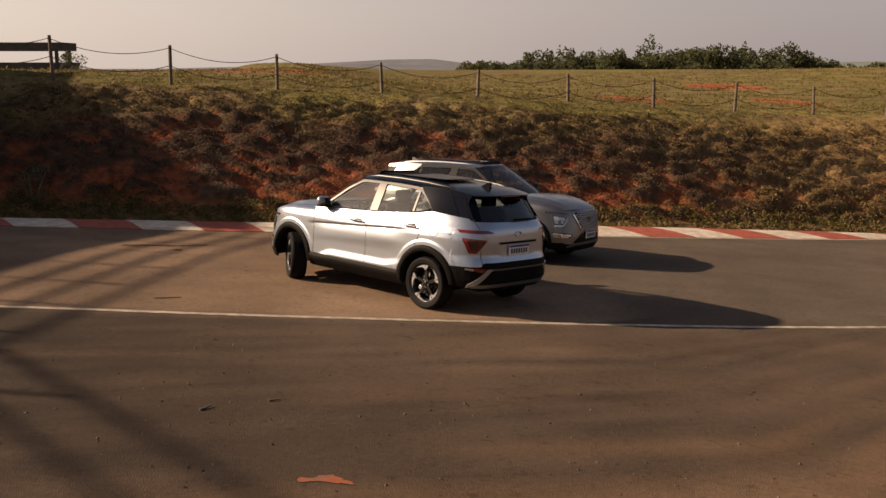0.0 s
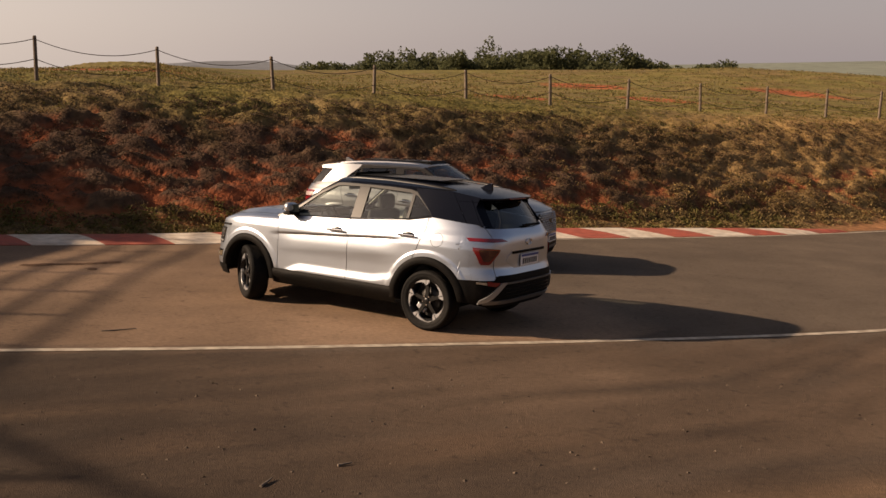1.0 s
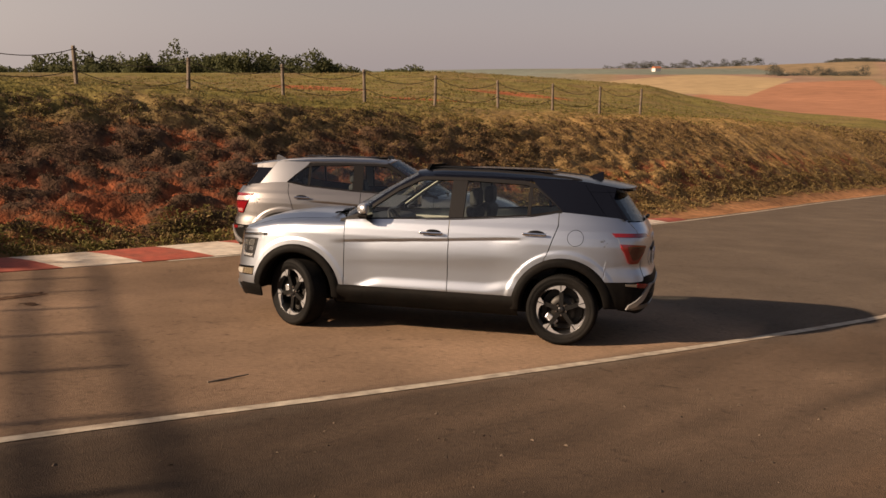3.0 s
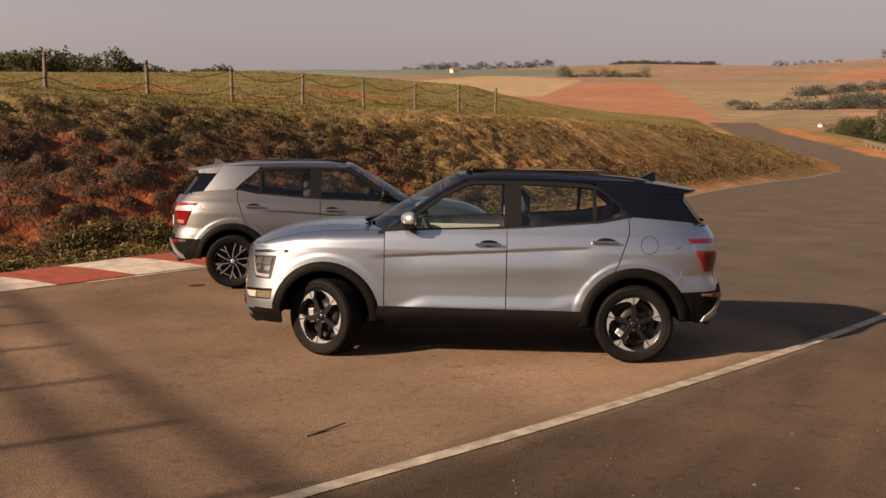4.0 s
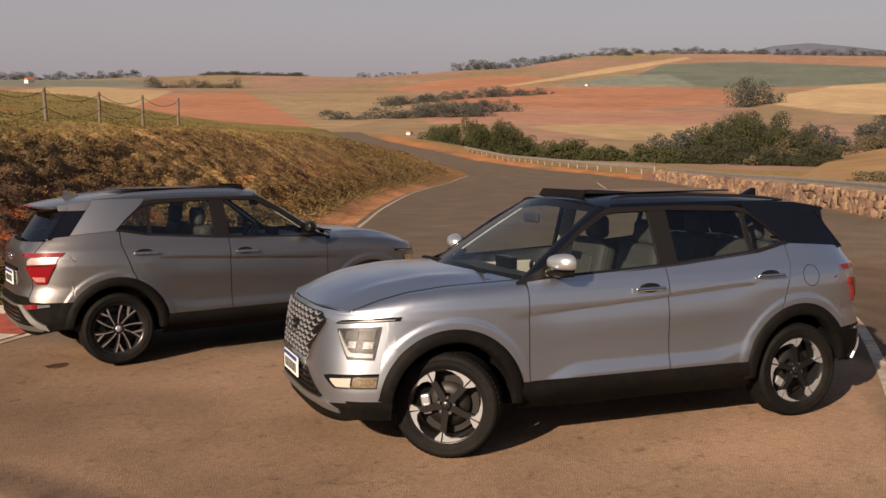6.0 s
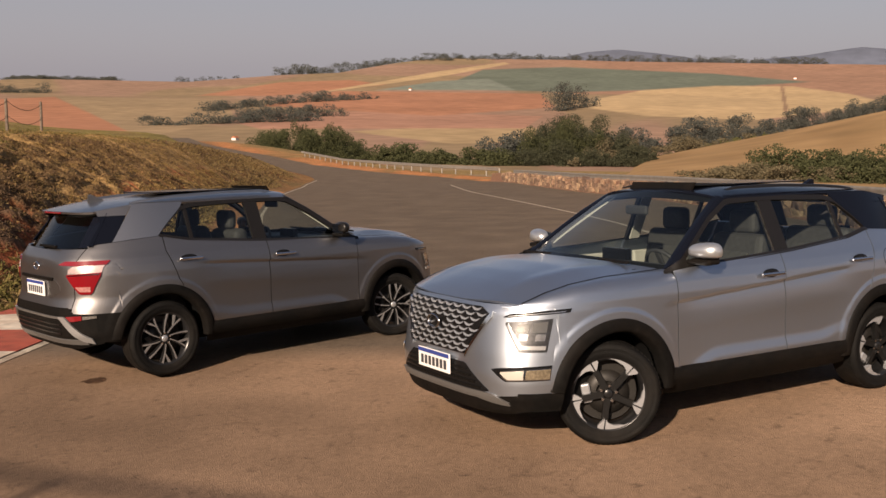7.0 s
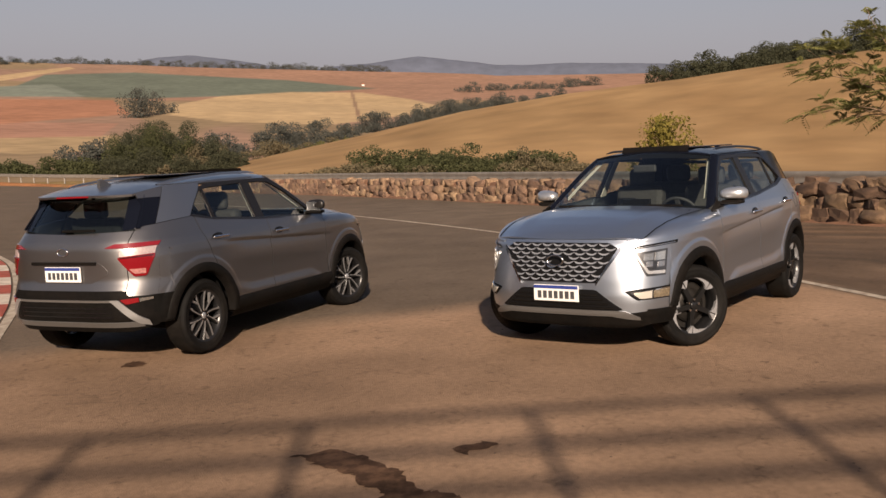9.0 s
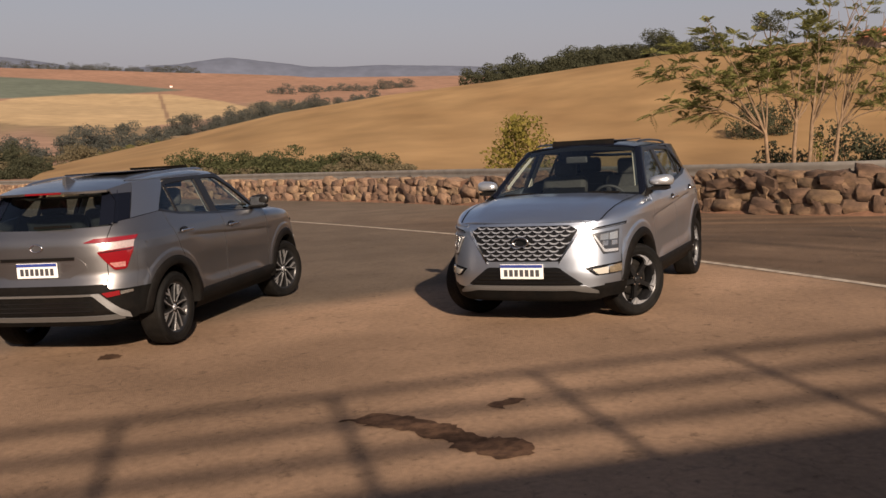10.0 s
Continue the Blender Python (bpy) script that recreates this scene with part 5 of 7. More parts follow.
    for sgn in (1, -1):
        bm = bmesh.new()
        # bright side blades of the grille
        sheet("grille_blade", end_patch((sgn * 0.335, sgn * 0.515), lambda y: np.interp(np.abs(y), [0.335, 0.49, 0.515], [0.600, 0.862, 0.885]), lambda y: np.interp(np.abs(y), [0.335, 0.515], [0.580, 0.850]), 4, 0.016, nose, 12), M_CHROME, gr, "polished grille edge", rim=0.012)
        bm.free()
        # head lamp cluster
        sheet("headlight", end_patch((sgn * 0.60, sgn * 0.780), lambda y: np.interp(np.abs(y), [0.60, 0.797], [0.822, 0.846]), lambda y: np.interp(np.abs(y), [0.60, 0.685, 0.797], [0.812, 0.642, 0.642]), 8, 0.004, nose, 20), M_LAMPMID, car, "split headlight with bright strip and grey cells", rim=0.02)
        hl = car.children[-1]
        sheet("light_strip", end_patch((sgn * 0.615, sgn * 0.774), lambda y: np.interp(np.abs(y), [0.615, 0.694, 0.790], [0.816, 0.684, 0.680]), lambda y: np.interp(np.abs(y), [0.615, 0.688, 0.790], [0.798, 0.660, 0.656]), 3, 0.011, nose, 24), M_STRIP, hl, "bright lamp strip", rim=0.01)
        sheet("lamp_bezel", end_patch((sgn * 0.640, sgn * 0.772), lambda y: np.interp(np.abs(y), [0.640, 0.788], [0.818, 0.836]), lambda y: np.interp(np.abs(y), [0.640, 0.700, 0.788], [0.800, 0.694, 0.690]), 5, 0.008, nose, 14), M_LAMPMID, hl, "grey lamp bezel", rim=0.008)
        for y0, y1, za, zt0, zt1 in ((0.660, 0.712, 0.764, 0.812, 0.820), (0.720, 0.768, 0.762, 0.820, 0.828)):
            sheet("lamp_unit", end_patch((sgn * y0, sgn * y1), lambda y: np.interp(np.abs(y), [y0, y1], [zt0, zt1]), const(za), 5, 0.013, nose, 8), M_LAMP, hl, "bright lamp reflector", rim=0.006)
            sheet("lamp_unit", end_patch((sgn * (y0 + 0.018), sgn * y1), const(za - 0.010), const(za - 0.050), 4, 0.012, nose, 8), M_LAMPGREY, hl, "grey lamp reflector", rim=0.006)
        sheet("day_lamp", end_patch((sgn * 0.585, sgn * 0.815), lambda y: np.interp(np.abs(y), [0.585, 0.62, 0.815], [0.856, 0.876, 0.902]), lambda y: np.interp(np.abs(y), [0.585, 0.62, 0.815], [0.852, 0.854, 0.878]), 4, 0.008, nose, 16), M_LAMPDARK, car, "slim upper daytime lamp", rim=0.015)
        sheet("light_strip", end_patch((sgn * 0.61, sgn * 0.805), lambda y: np.interp(np.abs(y), [0.61, 0.805], [0.863, 0.888]), lambda y: np.interp(np.abs(y), [0.61, 0.805], [0.858, 0.883]), 3, 0.013, nose, 14), M_LAMPGREY, car.children[-1], rim=0.004)
        # fog lamp in its pocket
        sheet("fog_lamp", end_patch((sgn * 0.555, sgn * 0.808), lambda y: np.interp(np.abs(y), [0.555, 0.600, 0.808], [0.535, 0.545, 0.562]), lambda y: np.interp(np.abs(y), [0.555, 0.635, 0.808], [0.530, 0.462, 0.470]), 6, 0.003, nose, 16), M_LAMPDARK, car, "fog lamp pocket", rim=0.02)
        fp = car.children[-1]
        sheet("fog_lamp_frame", end_patch((sgn * 0.592, sgn * 0.803), lambda y: np.interp(np.abs(y), [0.592, 0.803], [0.527, 0.548]), lambda y: np.interp(np.abs(y), [0.592, 0.645, 0.803], [0.520, 0.468, 0.474]), 5, 0.008, nose, 16), M_CHROME, fp, "bright fog lamp frame", rim=0.008)
        sheet("fog_lamp_glass", end_patch((sgn * 0.612, sgn * 0.718), lambda y: np.interp(np.abs(y), [0.612, 0.718], [0.523, 0.534]), lambda y: np.interp(np.abs(y), [0.612, 0.650, 0.718], [0.515, 0.476, 0.478]), 4, 0.012, nose, 10), M_FOG, fp, "warm clear fog lamp", rim=0.006)
        sheet("fog_lamp_unit", end_patch((sgn * 0.726, sgn * 0.796), lambda y: np.interp(np.abs(y), [0.726, 0.796], [0.535, 0.541]), const(0.480), 4, 0.013, nose, 8), M_FOGDARK, fp, "amber-grey fog lamp reflector", rim=0.004)
    # lower intake, skid plate, black chin
    sheet("lower_intake", end_patch((-0.53, 0.53), lambda y: np.interp(np.abs(y), [0, 0.33, 0.53], [0.548, 0.548, 0.400]), lambda y: np.interp(np.abs(y), [0, 0.45, 0.53], [0.375, 0.375, 0.392]), 8, 0.004, nose, 40), M_LAMPDARK, car, "black lower air intake with bars", rim=0.03)
    li = car.children[-1]
    for k in range(4):
        zz = 0.405 + 0.034 * k
        hw = np.interp(zz, [0.39, 0.545], [0.49, 0.30])
        sheet("intake_bar", end_patch((-hw, hw), const(zz + 0.006), const(zz - 0.006), 3, 0.012, nose, 30), M_CLAD, li, rim=0.01)
    sheet("skid_plate", end_patch((-0.64, 0.64), lambda y: np.interp(np.abs(y), [0, 0.46, 0.56, 0.64], [0.386, 0.386, 0.378, 0.325]), lambda y: np.interp(np.abs(y), [0, 0.44, 0.56, 0.64], [0.342, 0.342, 0.318, 0.305]), 6, 0.014, nose, 60), M_SKIDDARK, car, "satin silver skid plate", rim=0.03)
    sheet("chin", end_patch((-0.73, 0.73), lambda y: np.interp(np.abs(y), [0, 0.46, 0.60, 0.79], [0.335, 0.335, 0.366, 0.384]), lambda y: np.interp(np.abs(y), [0, 0.6, 0.79], [0.240, 0.240, 0.29]), 8, 0.002, nose, 61), M_CLAD, car, "black plastic chin", rim=0.03)
    for sgn in (1, -1):
        sheet("chin_corner", np.stack([np.stack([x, sgn * (flank(x, np.full(12, max(zz, 0.25))) + 0.003), np.full(12, zz)], -1) for zz in np.linspace(0.265, 0.388, 6) for x in [np.linspace(1.69, 1.945, 12)]], 1), M_CLAD, car, rim=0.02)

    # tail
    sheet("tailgate", end_patch((-0.62, 0.62), lambda y: np.interp(np.abs(y), [0, 0.62], [1.135, 1.150]), lambda y: np.interp(np.abs(y), [0, 0.5, 0.62], [0.655, 0.655, 0.655]), 22, 0.002, tail, 50), paint, car, "silver painted tailgate", rim=0.015)
    tg = car.children[-1]
    for sgn in (1, -1):
        sheet("rear_corner", end_patch((sgn * 0.626, sgn * 0.79), lambda y: np.interp(np.abs(y), [0.62, 0.70, 0.76, 0.79], [1.150, 1.155, 1.13, 1.08]), lambda y: np.interp(np.abs(y), [0.62, 0.832], [0.61, 0.60]), 22, 0.0, tail, 18), paint, car, rim=0.01)
        s, t = np.meshgrid(np.linspace(0, 1, 24), np.linspace(0, 1, 60), indexing="ij")
        z = 0.60 * (1 - t) + 1.17 * t
        yb_ = np.interp(z, [0.6, 1.08, 1.17], [0.79, 0.79, 0.66])
        xb = tail(yb_, z)
        x = -1.72 * (1 - s) + np.minimum(xb, -1.725) * s
        sheet("rear_corner", np.stack([x, sgn * np.minimum(flank(x, z) + 0.001, 0.9), z], -1), paint, car, rim=0.0)
        # tail lamp: upper strip and lower boomerang
        sheet("tail_lamp", end_patch((sgn * 0.45, sgn * 0.775), lambda y: np.interp(np.abs(y), [0.45, 0.53, 0.775], [1.022, 1.052, 1.056]), lambda y: np.interp(np.abs(y), [0.45, 0.62, 0.775], [1.018, 1.014, 1.022]), 5, 0.012, tail, 22), M_RED, car, "red and clear split tail lamp", rim=0.02)
        tl = car.children[-1]
        sheet("lamp_band", end_patch((sgn * 0.57, sgn * 0.772), lambda y: np.interp(np.abs(y), [0.57, 0.61, 0.772], [0.980, 1.010, 1.018]), lambda y: np.interp(np.abs(y), [0.57, 0.772], [0.944, 0.958]), 4, 0.009, tail, 14), M_LAMPBAND if kind == "b" else paint, tl, rim=0.01)
        sheet("lamp_lower", end_patch((sgn * 0.56, sgn * 0.772), lambda y: np.interp(np.abs(y), [0.56, 0.60, 0.772], [0.938, 0.942, 0.958]), lambda y: np.interp(np.abs(y), [0.56, 0.665, 0.735, 0.772], [0.925, 0.775, 0.775, 0.93]), 7, 0.014, tail, 20), M_RED, tl, "red lower lamp", rim=0.02)
        if kind == "a":
            sheet("lamp_inner", end_patch((sgn * 0.585, sgn * 0.742), lambda y: np.interp(np.abs(y), [0.585, 0.742], [0.926, 0.938]), lambda y: np.interp(np.abs(y), [0.585, 0.672, 0.712, 0.742], [0.912, 0.808, 0.808, 0.90]), 5, 0.018, tail, 12), M_DARKRED, tl, rim=0.004)
        else:
            sheet("lamp_inner", end_patch((sgn * 0.640, sgn * 0.730), const(0.838), lambda y: np.interp(np.abs(y), [0.640, 0.67, 0.730], [0.832, 0.796, 0.796]), 4, 0.018, tail, 10), M_PALERED, tl, "pale clear lamp window", rim=0.004)
            sheet("lamp_inner", end_patch((sgn * 0.575, sgn * 0.765), lambda y: np.interp(np.abs(y), [0.575, 0.765], [0.934, 0.950]), lambda y: np.interp(np.abs(y), [0.575, 0.765], [0.926, 0.938]), 3, 0.0175, tail, 12), M_DARKRED, tl, rim=0.003)
        sheet("reflector", end_patch((sgn * 0.585, sgn * 0.70), lambda y: np.interp(np.abs(y), [0.585, 0.70], [0.588, 0.598]), lambda y: np.interp(np.abs(y), [0.585, 0.62, 0.70], [0.580, 0.545, 0.560]), 4, 0.014, tail, 8), M_RED, car, "red bumper reflector", rim=0.02)
        sheet("reflector", end_patch((sgn * 0.705, sgn * 0.77), lambda y: np.interp(np.abs(y), [0.705, 0.77], [0.592, 0.594]), lambda y: np.interp(np.abs(y), [0.705, 0.77], [0.562, 0.575]), 4, 0.012, tail, 8), M_LAMP, car, "clear reversing lamp", rim=0.02)
    # plate recess, handle bar, badge
    sheet("plate_recess", end_patch((-0.46, 0.46), lambda y: np.interp(np.abs(y), [0, 0.40, 0.46], [0.895, 0.895, 0.83]), lambda y: np.interp(np.abs(y), [0, 0.30, 0.46], [0.725, 0.725, 0.80]), 5, 0.006, tail, 24), paint, tg, rim=0.012)
    sheet("tailgate_trim", end_patch((-0.36, 0.36), const(0.905), const(0.880), 3, 0.018, tail, 20), M_CLAD, tg, "black tailgate handle strip", rim=0.02)
    bm = bmesh.new()
    lathe(bm, [(0.050, 0), (0.055, 0.008), (0.062, 0.008), (0.067, 0)], 40)
    bm.transform(Matrix.Translation((-2.073, 0, 0.99)) @ Matrix.Rotation(radians(90), 4, "Z") @ Matrix.Diagonal((1.0, 1.0, 0.55, 1)))
    part("badge", bm, M_CHROME, tg, "plain chrome oval badge ring")
    sheet("rear_bumper", end_patch((-0.77, 0.77), lambda y: np.interp(np.abs(y), [0, 0.60, 0.64, 0.81], [0.662, 0.662, 0.615, 0.605]), lambda y: np.interp(np.abs(y), [0, 0.6, 0.81], [0.30, 0.30, 0.36]), 14, 0.004, tail, 61), M_CLAD, car, "black plastic rear bumper", rim=0.03)
    for sgn in (1, -1):
        sheet("bumper_corner", np.stack([np.stack([x, sgn * (flank(x, np.full(12, zz)) + 0.004), np.full(12, zz)], -1) for zz in np.linspace(0.36, 0.61, 7) for x in [np.linspace(-1.69, -1.90, 12)]], 1), M_CLAD, car, rim=0.0)
    sheet("skid_plate", end_patch((-0.70, 0.70), const(0.388), const(0.345), 4, 0.016, tail, 40), M_SKIDDARK, car, "satin silver rear skid plate", rim=0.03)
    sk = car.children[-1]
    for sgn in (1, -1):
        sheet("skid_wing", end_patch((sgn * 0.50, sgn * 0.735), lambda y: np.interp(np.abs(y), [0.50, 0.565, 0.735], [0.585, 0.585, 0.395]), lambda y: np.interp(np.abs(y), [0.50, 0.52, 0.68, 0.735], [0.570, 0.560, 0.375, 0.350]), 5, 0.020, tail, 18), M_SKID, sk, rim=0.02)
    sheet("skid_top", end_patch((-0.52, 0.52), const(0.585), const(0.567), 3, 0.018, tail, 30), M_SKIDDARK, sk, rim=0.02)
    for k in range(3):
        sheet("intake_bar", end_patch((-0.50, 0.50), const(0.445 + 0.038 * k), const(0.432 + 0.038 * k), 3, 0.010, tail, 30), M_LAMPDARK, sk, rim=0.01)
    # number plates, with plain bars
    for sx, surf, zz in ((1, nose, 0.515), (-1, tail, 0.800)):
        x = float(surf(np.array(0.0), np.array(zz)))
        bm = bmesh.new()
        rounded(bm, (0.012, 0.40, 0.13), (x + sx * (0.024 if sx > 0 else 0.022), 0, zz), 0.003, 1)
        pl = part("number_plate", bm, M_PLATE, car, "white number plate with blue band")
        bm = bmesh.new()
        rounded(bm, (0.004, 0.392, 0.026), (x + sx * (0.031 if sx > 0 else 0.029), 0, zz + 0.048), 0.0)
        part("plate_band", bm, M_PLATEBLUE, pl)
        for k in range(7):
            bm = bmesh.new()
            rounded(bm, (0.003, 0.034, 0.060), (x + sx * (0.0305 if sx > 0 else 0.0285), (k - 3) * 0.049, zz - 0.013), 0.0)
            part("plate_bar", bm, M_PLATETEXT, pl)

    # windscreen, roof, rear window
    U, V = np.meshgrid(np.linspace(-1, 1, 25), np.linspace(0, 1, 14), indexing="ij")
    P = np.stack([1.03 - 0.79 * V - (0.22 - 0.12 * V) * U**2, U * (0.745 - 0.195 * V), 1.10 + 0.46 * V - 0.03 * U**2 + 0.012 * np.sin(math.pi * V)], -1)
    sheet("windscreen", P, M_GLASS, car, "clear raked windscreen")
    ws = car.children[-1]
    Vb = 0.90 + 0.10 * V
    P = np.stack([1.03 - 0.79 * Vb - (0.22 - 0.12 * Vb) * U**2, U * (0.745 - 0.195 * Vb), 1.10 + 0.46 * Vb - 0.03 * U**2 + 0.012 * np.sin(math.pi * Vb) - 0.006], -1)
    sheet("screen_band", P, M_UNDER, ws, "black band at the top of the screen")
    Vb = 0.07 * V
    P = np.stack([1.03 - 0.79 * Vb - (0.22 - 0.12 * Vb) * U**2, U * (0.745 - 0.195 * Vb), 1.10 + 0.46 * Vb - 0.03 * U**2 - 0.006], -1)
    sheet("screen_band", P, M_UNDER, ws)
    bm = bmesh.new()
    rounded(bm, (0.03, 0.23, 0.07), (0.36, 0, 1.42), 0.015)
    part("inner_mirror", bm, M_DASH, ws, "black rear-view mirror")
    U, T = np.meshgrid(np.linspace(-1, 1, 41), np.linspace(0, 1, 40), indexing="ij")
    x0 = 0.245 - 0.10 * U**2
    x1 = -1.90 + 0.13 * U**4
    X = x0 * (1 - T) + x1 * T
    au = np.abs(U)
    zt_e = np.minimum(1.510, ROOF(X) - 0.028)
    ye = cabin(X, zt_e) + 0.003
    Z = ROOF(X) * (1 - au**4.0) + zt_e * au**4.0 - 0.012 * au**2 * (1 - au**4)
    sheet("roof", np.stack([X, U * ye, Z], -1), roof_paint, car, "gloss black contrast roof" if kind == "a" else "silver painted roof", rim=0.02)
    roof = car.children[-1]
    # spoiler lip and its underside
    U, T = np.meshgrid(np.linspace(-1, 1, 25), np.linspace(0, 1, 5), indexing="ij")
    xe = -1.90 + 0.13 * U**4
    P = np.stack([xe + 0.012 + 0.16 * T, U * (cabin(xe, np.full(xe.shape, 1.47)) - 0.008 - 0.02 * T), np.minimum(ROOF(xe) - 0.03, 1.475) - 0.012 - 0.03 * T], -1)
    sheet("spoiler", P, M_GLOSSBLACK if kind == "a" else paint, roof, "roof spoiler", centre=(-1.7, 0, 1.6))
    bm = bmesh.new()
    rounded(bm, (0.012, 0.36, 0.016), (-1.905, 0, 1.448), 0.003, 1)
    part("high_stop_lamp", bm, M_RED, roof, "red high stop lamp")
    U, V = np.meshgrid(np.linspace(-1, 1, 25), np.linspace(0, 1, 10), indexing="ij")
    P = np.stack([-2.005 + 0.23 * V + (0.17 - 0.05 * V) * U**2, U * (0.650 - 0.080 * V), 1.135 + 0.31 * V + 0.03 * U**2 * (1 - V)], -1)
    sheet("rear_window", P, M_DARKGLASS, car, "tinted rear window")
    rw = car.children[-1]
    for sgn in (1, -1):
        Ve = np.linspace(0, 1, 10)
        rows = []
        for k in np.linspace(0.80, 1.015, 5):
            rows.append(np.stack([-2.006 + 0.23 * Ve + (0.17 - 0.05 * Ve) * k**2 - 0.004, sgn * k * (0.650 - 0.080 * Ve), 1.135 + 0.31 * Ve + 0.03 * k * k * (1 - Ve)], -1))
        sheet("window_border", np.stack(rows, 1), M_GLOSSBLACK, rw, "gloss black window border")
    bm = bmesh.new()
    rounded(bm, (0.03, 0.36, 0.022), (-2.012, -0.14, 1.165), 0.006)
    part("rear_wiper", bm, M_CLAD, rw, "black rear wiper")
    # roof rails, sunroof, aerial
    for sgn in (1, -1):
        xs = np.linspace(-1.42, 0.02, 26)
        lift = 0.013 * np.clip(np.minimum((xs + 1.42) / 0.16, (0.02 - xs) / 0.16), 0, 1) ** 0.5
        yb_ = cabin(xs, np.full(26, 1.512)) - 0.075
        zb_ = ROOF(xs) - 0.016
        rows = [np.stack([xs, sgn * (yb_ + dy), zb_ + lift * k + dz], -1) for dy, k, dz in ((-0.014, 0, -0.004), (-0.011, 1, 0.0), (0.0, 1, 0.004), (0.011, 1, 0.0), (0.015, 0, -0.006))]
        sheet("roof_rail", np.stack(rows, 1), M_PILLARTAPE if kind == "a" else M_SILVER_D, roof, "low roof rail", centre=(0, sgn * 0.5, 1.3))
    bm = bmesh.new()
    rounded(bm, (0.80, 0.64, 0.010), (-0.70, 0, 1.593), 0.004, 1)
    part("sunroof_panel", bm, M_GLOSSBLACK, roof, "dark glass sunroof slid open")
    # dark sheet laid on the roof stands in for the shaded opening
    bm = bmesh.new()
    rounded(bm, (0.60, 0.62, 0.006), (0.0, 0, 0.0), 0.002, 1)
    bm.transform(Matrix.Translation((-0.22, 0, 1.5895)) @ Matrix.Rotation(radians(-0.5), 4, "Y"))
    part("sunroof_opening", bm, M_UNDER, roof)
    bm = bmesh.new()
    prism(bm, [(0.12, 1.565), (0.14, 1.565), (0.105, 1.618), (0.085, 1.618)], -0.33, 0.33)
    part("wind_deflector", bm, M_CLAD, roof, "black raised wind deflector")
    bm = bmesh.new()
    prism(bm, [(-1.42, 1.53), (-1.58, 1.515), (-1.575, 1.588), (-1.55, 1.592)], -0.018, 0.018)
    part("shark_fin_aerial", bm, M_GLOSSBLACK if kind == "a" else paint, roof, "shark-fin aerial")

    # inside
    bm = bmesh.new()
    rounded(bm, (3.2, 1.40, 0.20), (0.0, 0, 0.36), 0.03)
    rounded(bm, (1.0, 0.98, 0.60), (1.40, 0, 0.62), 0.05)
    rounded(bm, (0.9, 1.00, 0.60), (-1.50, 0, 0.68), 0.05)
    part("underbody", bm, M_UNDER, car, "black underbody")
    bm = bmesh.new()
    rounded(bm, (0.46, 1.40, 0.28), (0.72, 0, 0.93), 0.07, 3)
    part("dashboard", bm, M_DASH, car, "dark dashboard")
    bm = bmesh.new()
    bmesh.ops.create_cube(bm, size=1, matrix=Matrix.Translation((0.56, 0, 1.08)) @ Matrix.Diagonal((0.05, 0.26, 0.14, 1)))
    part("display", bm, M_LAMPDARK, car)
    bm = bmesh.new()
    lathe(bm, [(0.165, -0.012), (0.178, -0.014), (0.188, 0), (0.178, 0.014), (0.165, 0.012), (0.165, -0.012)], 32)
    rounded(bm, (0.32, 0.02, 0.05), (0, 0, 0), 0.008)
    bm.transform(Matrix.Translation((0.42, 0.36, 1.0)) @ Matrix.Rotation(radians(-62), 4, "Y") @ Matrix.Rotation(radians(90), 4, "X"))
    part("steering_wheel", bm, M_DASH, car, "dark steering wheel")
    for x, y, w in ((-0.08, 0.36, 0.50), (-0.08, -0.36, 0.50), (-0.98, 0.34, 0.60), (-0.98, -0.34, 0.60)):
        bm = bmesh.new()
        rounded(bm, (0.50, w, 0.16), (x + 0.05, y, 0.64), 0.05, 3)
        rounded(bm, (0.15, w, 0.62), (x - 0.22, y, 0.92), 0.055, 3, Matrix.Rotation(radians(-13), 4, "Y"))
        st = part("seat", bm, M_SEAT, car, "dark upholstered seat")
        bm = bmesh.new()
        rounded(bm, (0.10, 0.26, 0.18), (x - 0.30, y, 1.31), 0.045, 3)
        part("headrest", bm, M_SEAT, st)
        bm = bmesh.new()
        rounded(bm, (0.02, w * 0.6, 0.30), (x - 0.145, y, 0.95), 0.008, 2, Matrix.Rotation(radians(-13), 4, "Y"))
        part("seat_panel", bm, M_SEATPANEL, st, "grey upholstery panel")
    for sgn in (1, -1):
        for xa_, xb_, nm in ((0.62, -0.20, "door_trim"), (-0.26, -1.15, "door_trim")):
            bm = bmesh.new()
            rounded(bm, (xa_ - xb_, 0.04, 0.26), ((xa_ + xb_) / 2, sgn * 0.75, 0.90), 0.012)
            part(nm, bm, M_CREAM, car, "light door trim")

    # wheels
    for x, y in ((1.305, 1), (1.305, -1), (-1.305, 1), (-1.305, -1)):
        bm = bmesh.new()
        lathe(bm, [(0.246, -0.098), (0.232, -0.09), (0.217, -0.05), (0.217, 0.05), (0.227, 0.082), (0.240, 0.092), (0.248, 0.096), (0.250, 0.090)], 48)
        wh = part("wheel", bm, M_RIMDARK if kind == "b" else M_RIMDARK, car, "five-spoke two-tone alloy wheel" if kind == "a" else "ten-spoke two-tone alloy wheel")
        turn = Matrix.Rotation(radians(steer), 4, "Z") if x > 0 else Matrix.Identity(4)
        roll = {(1, 1): 10, (1, -1): 40, (-1, 1): 55, (-1, -1): 20}[(1 if x > 0 else -1, y)]
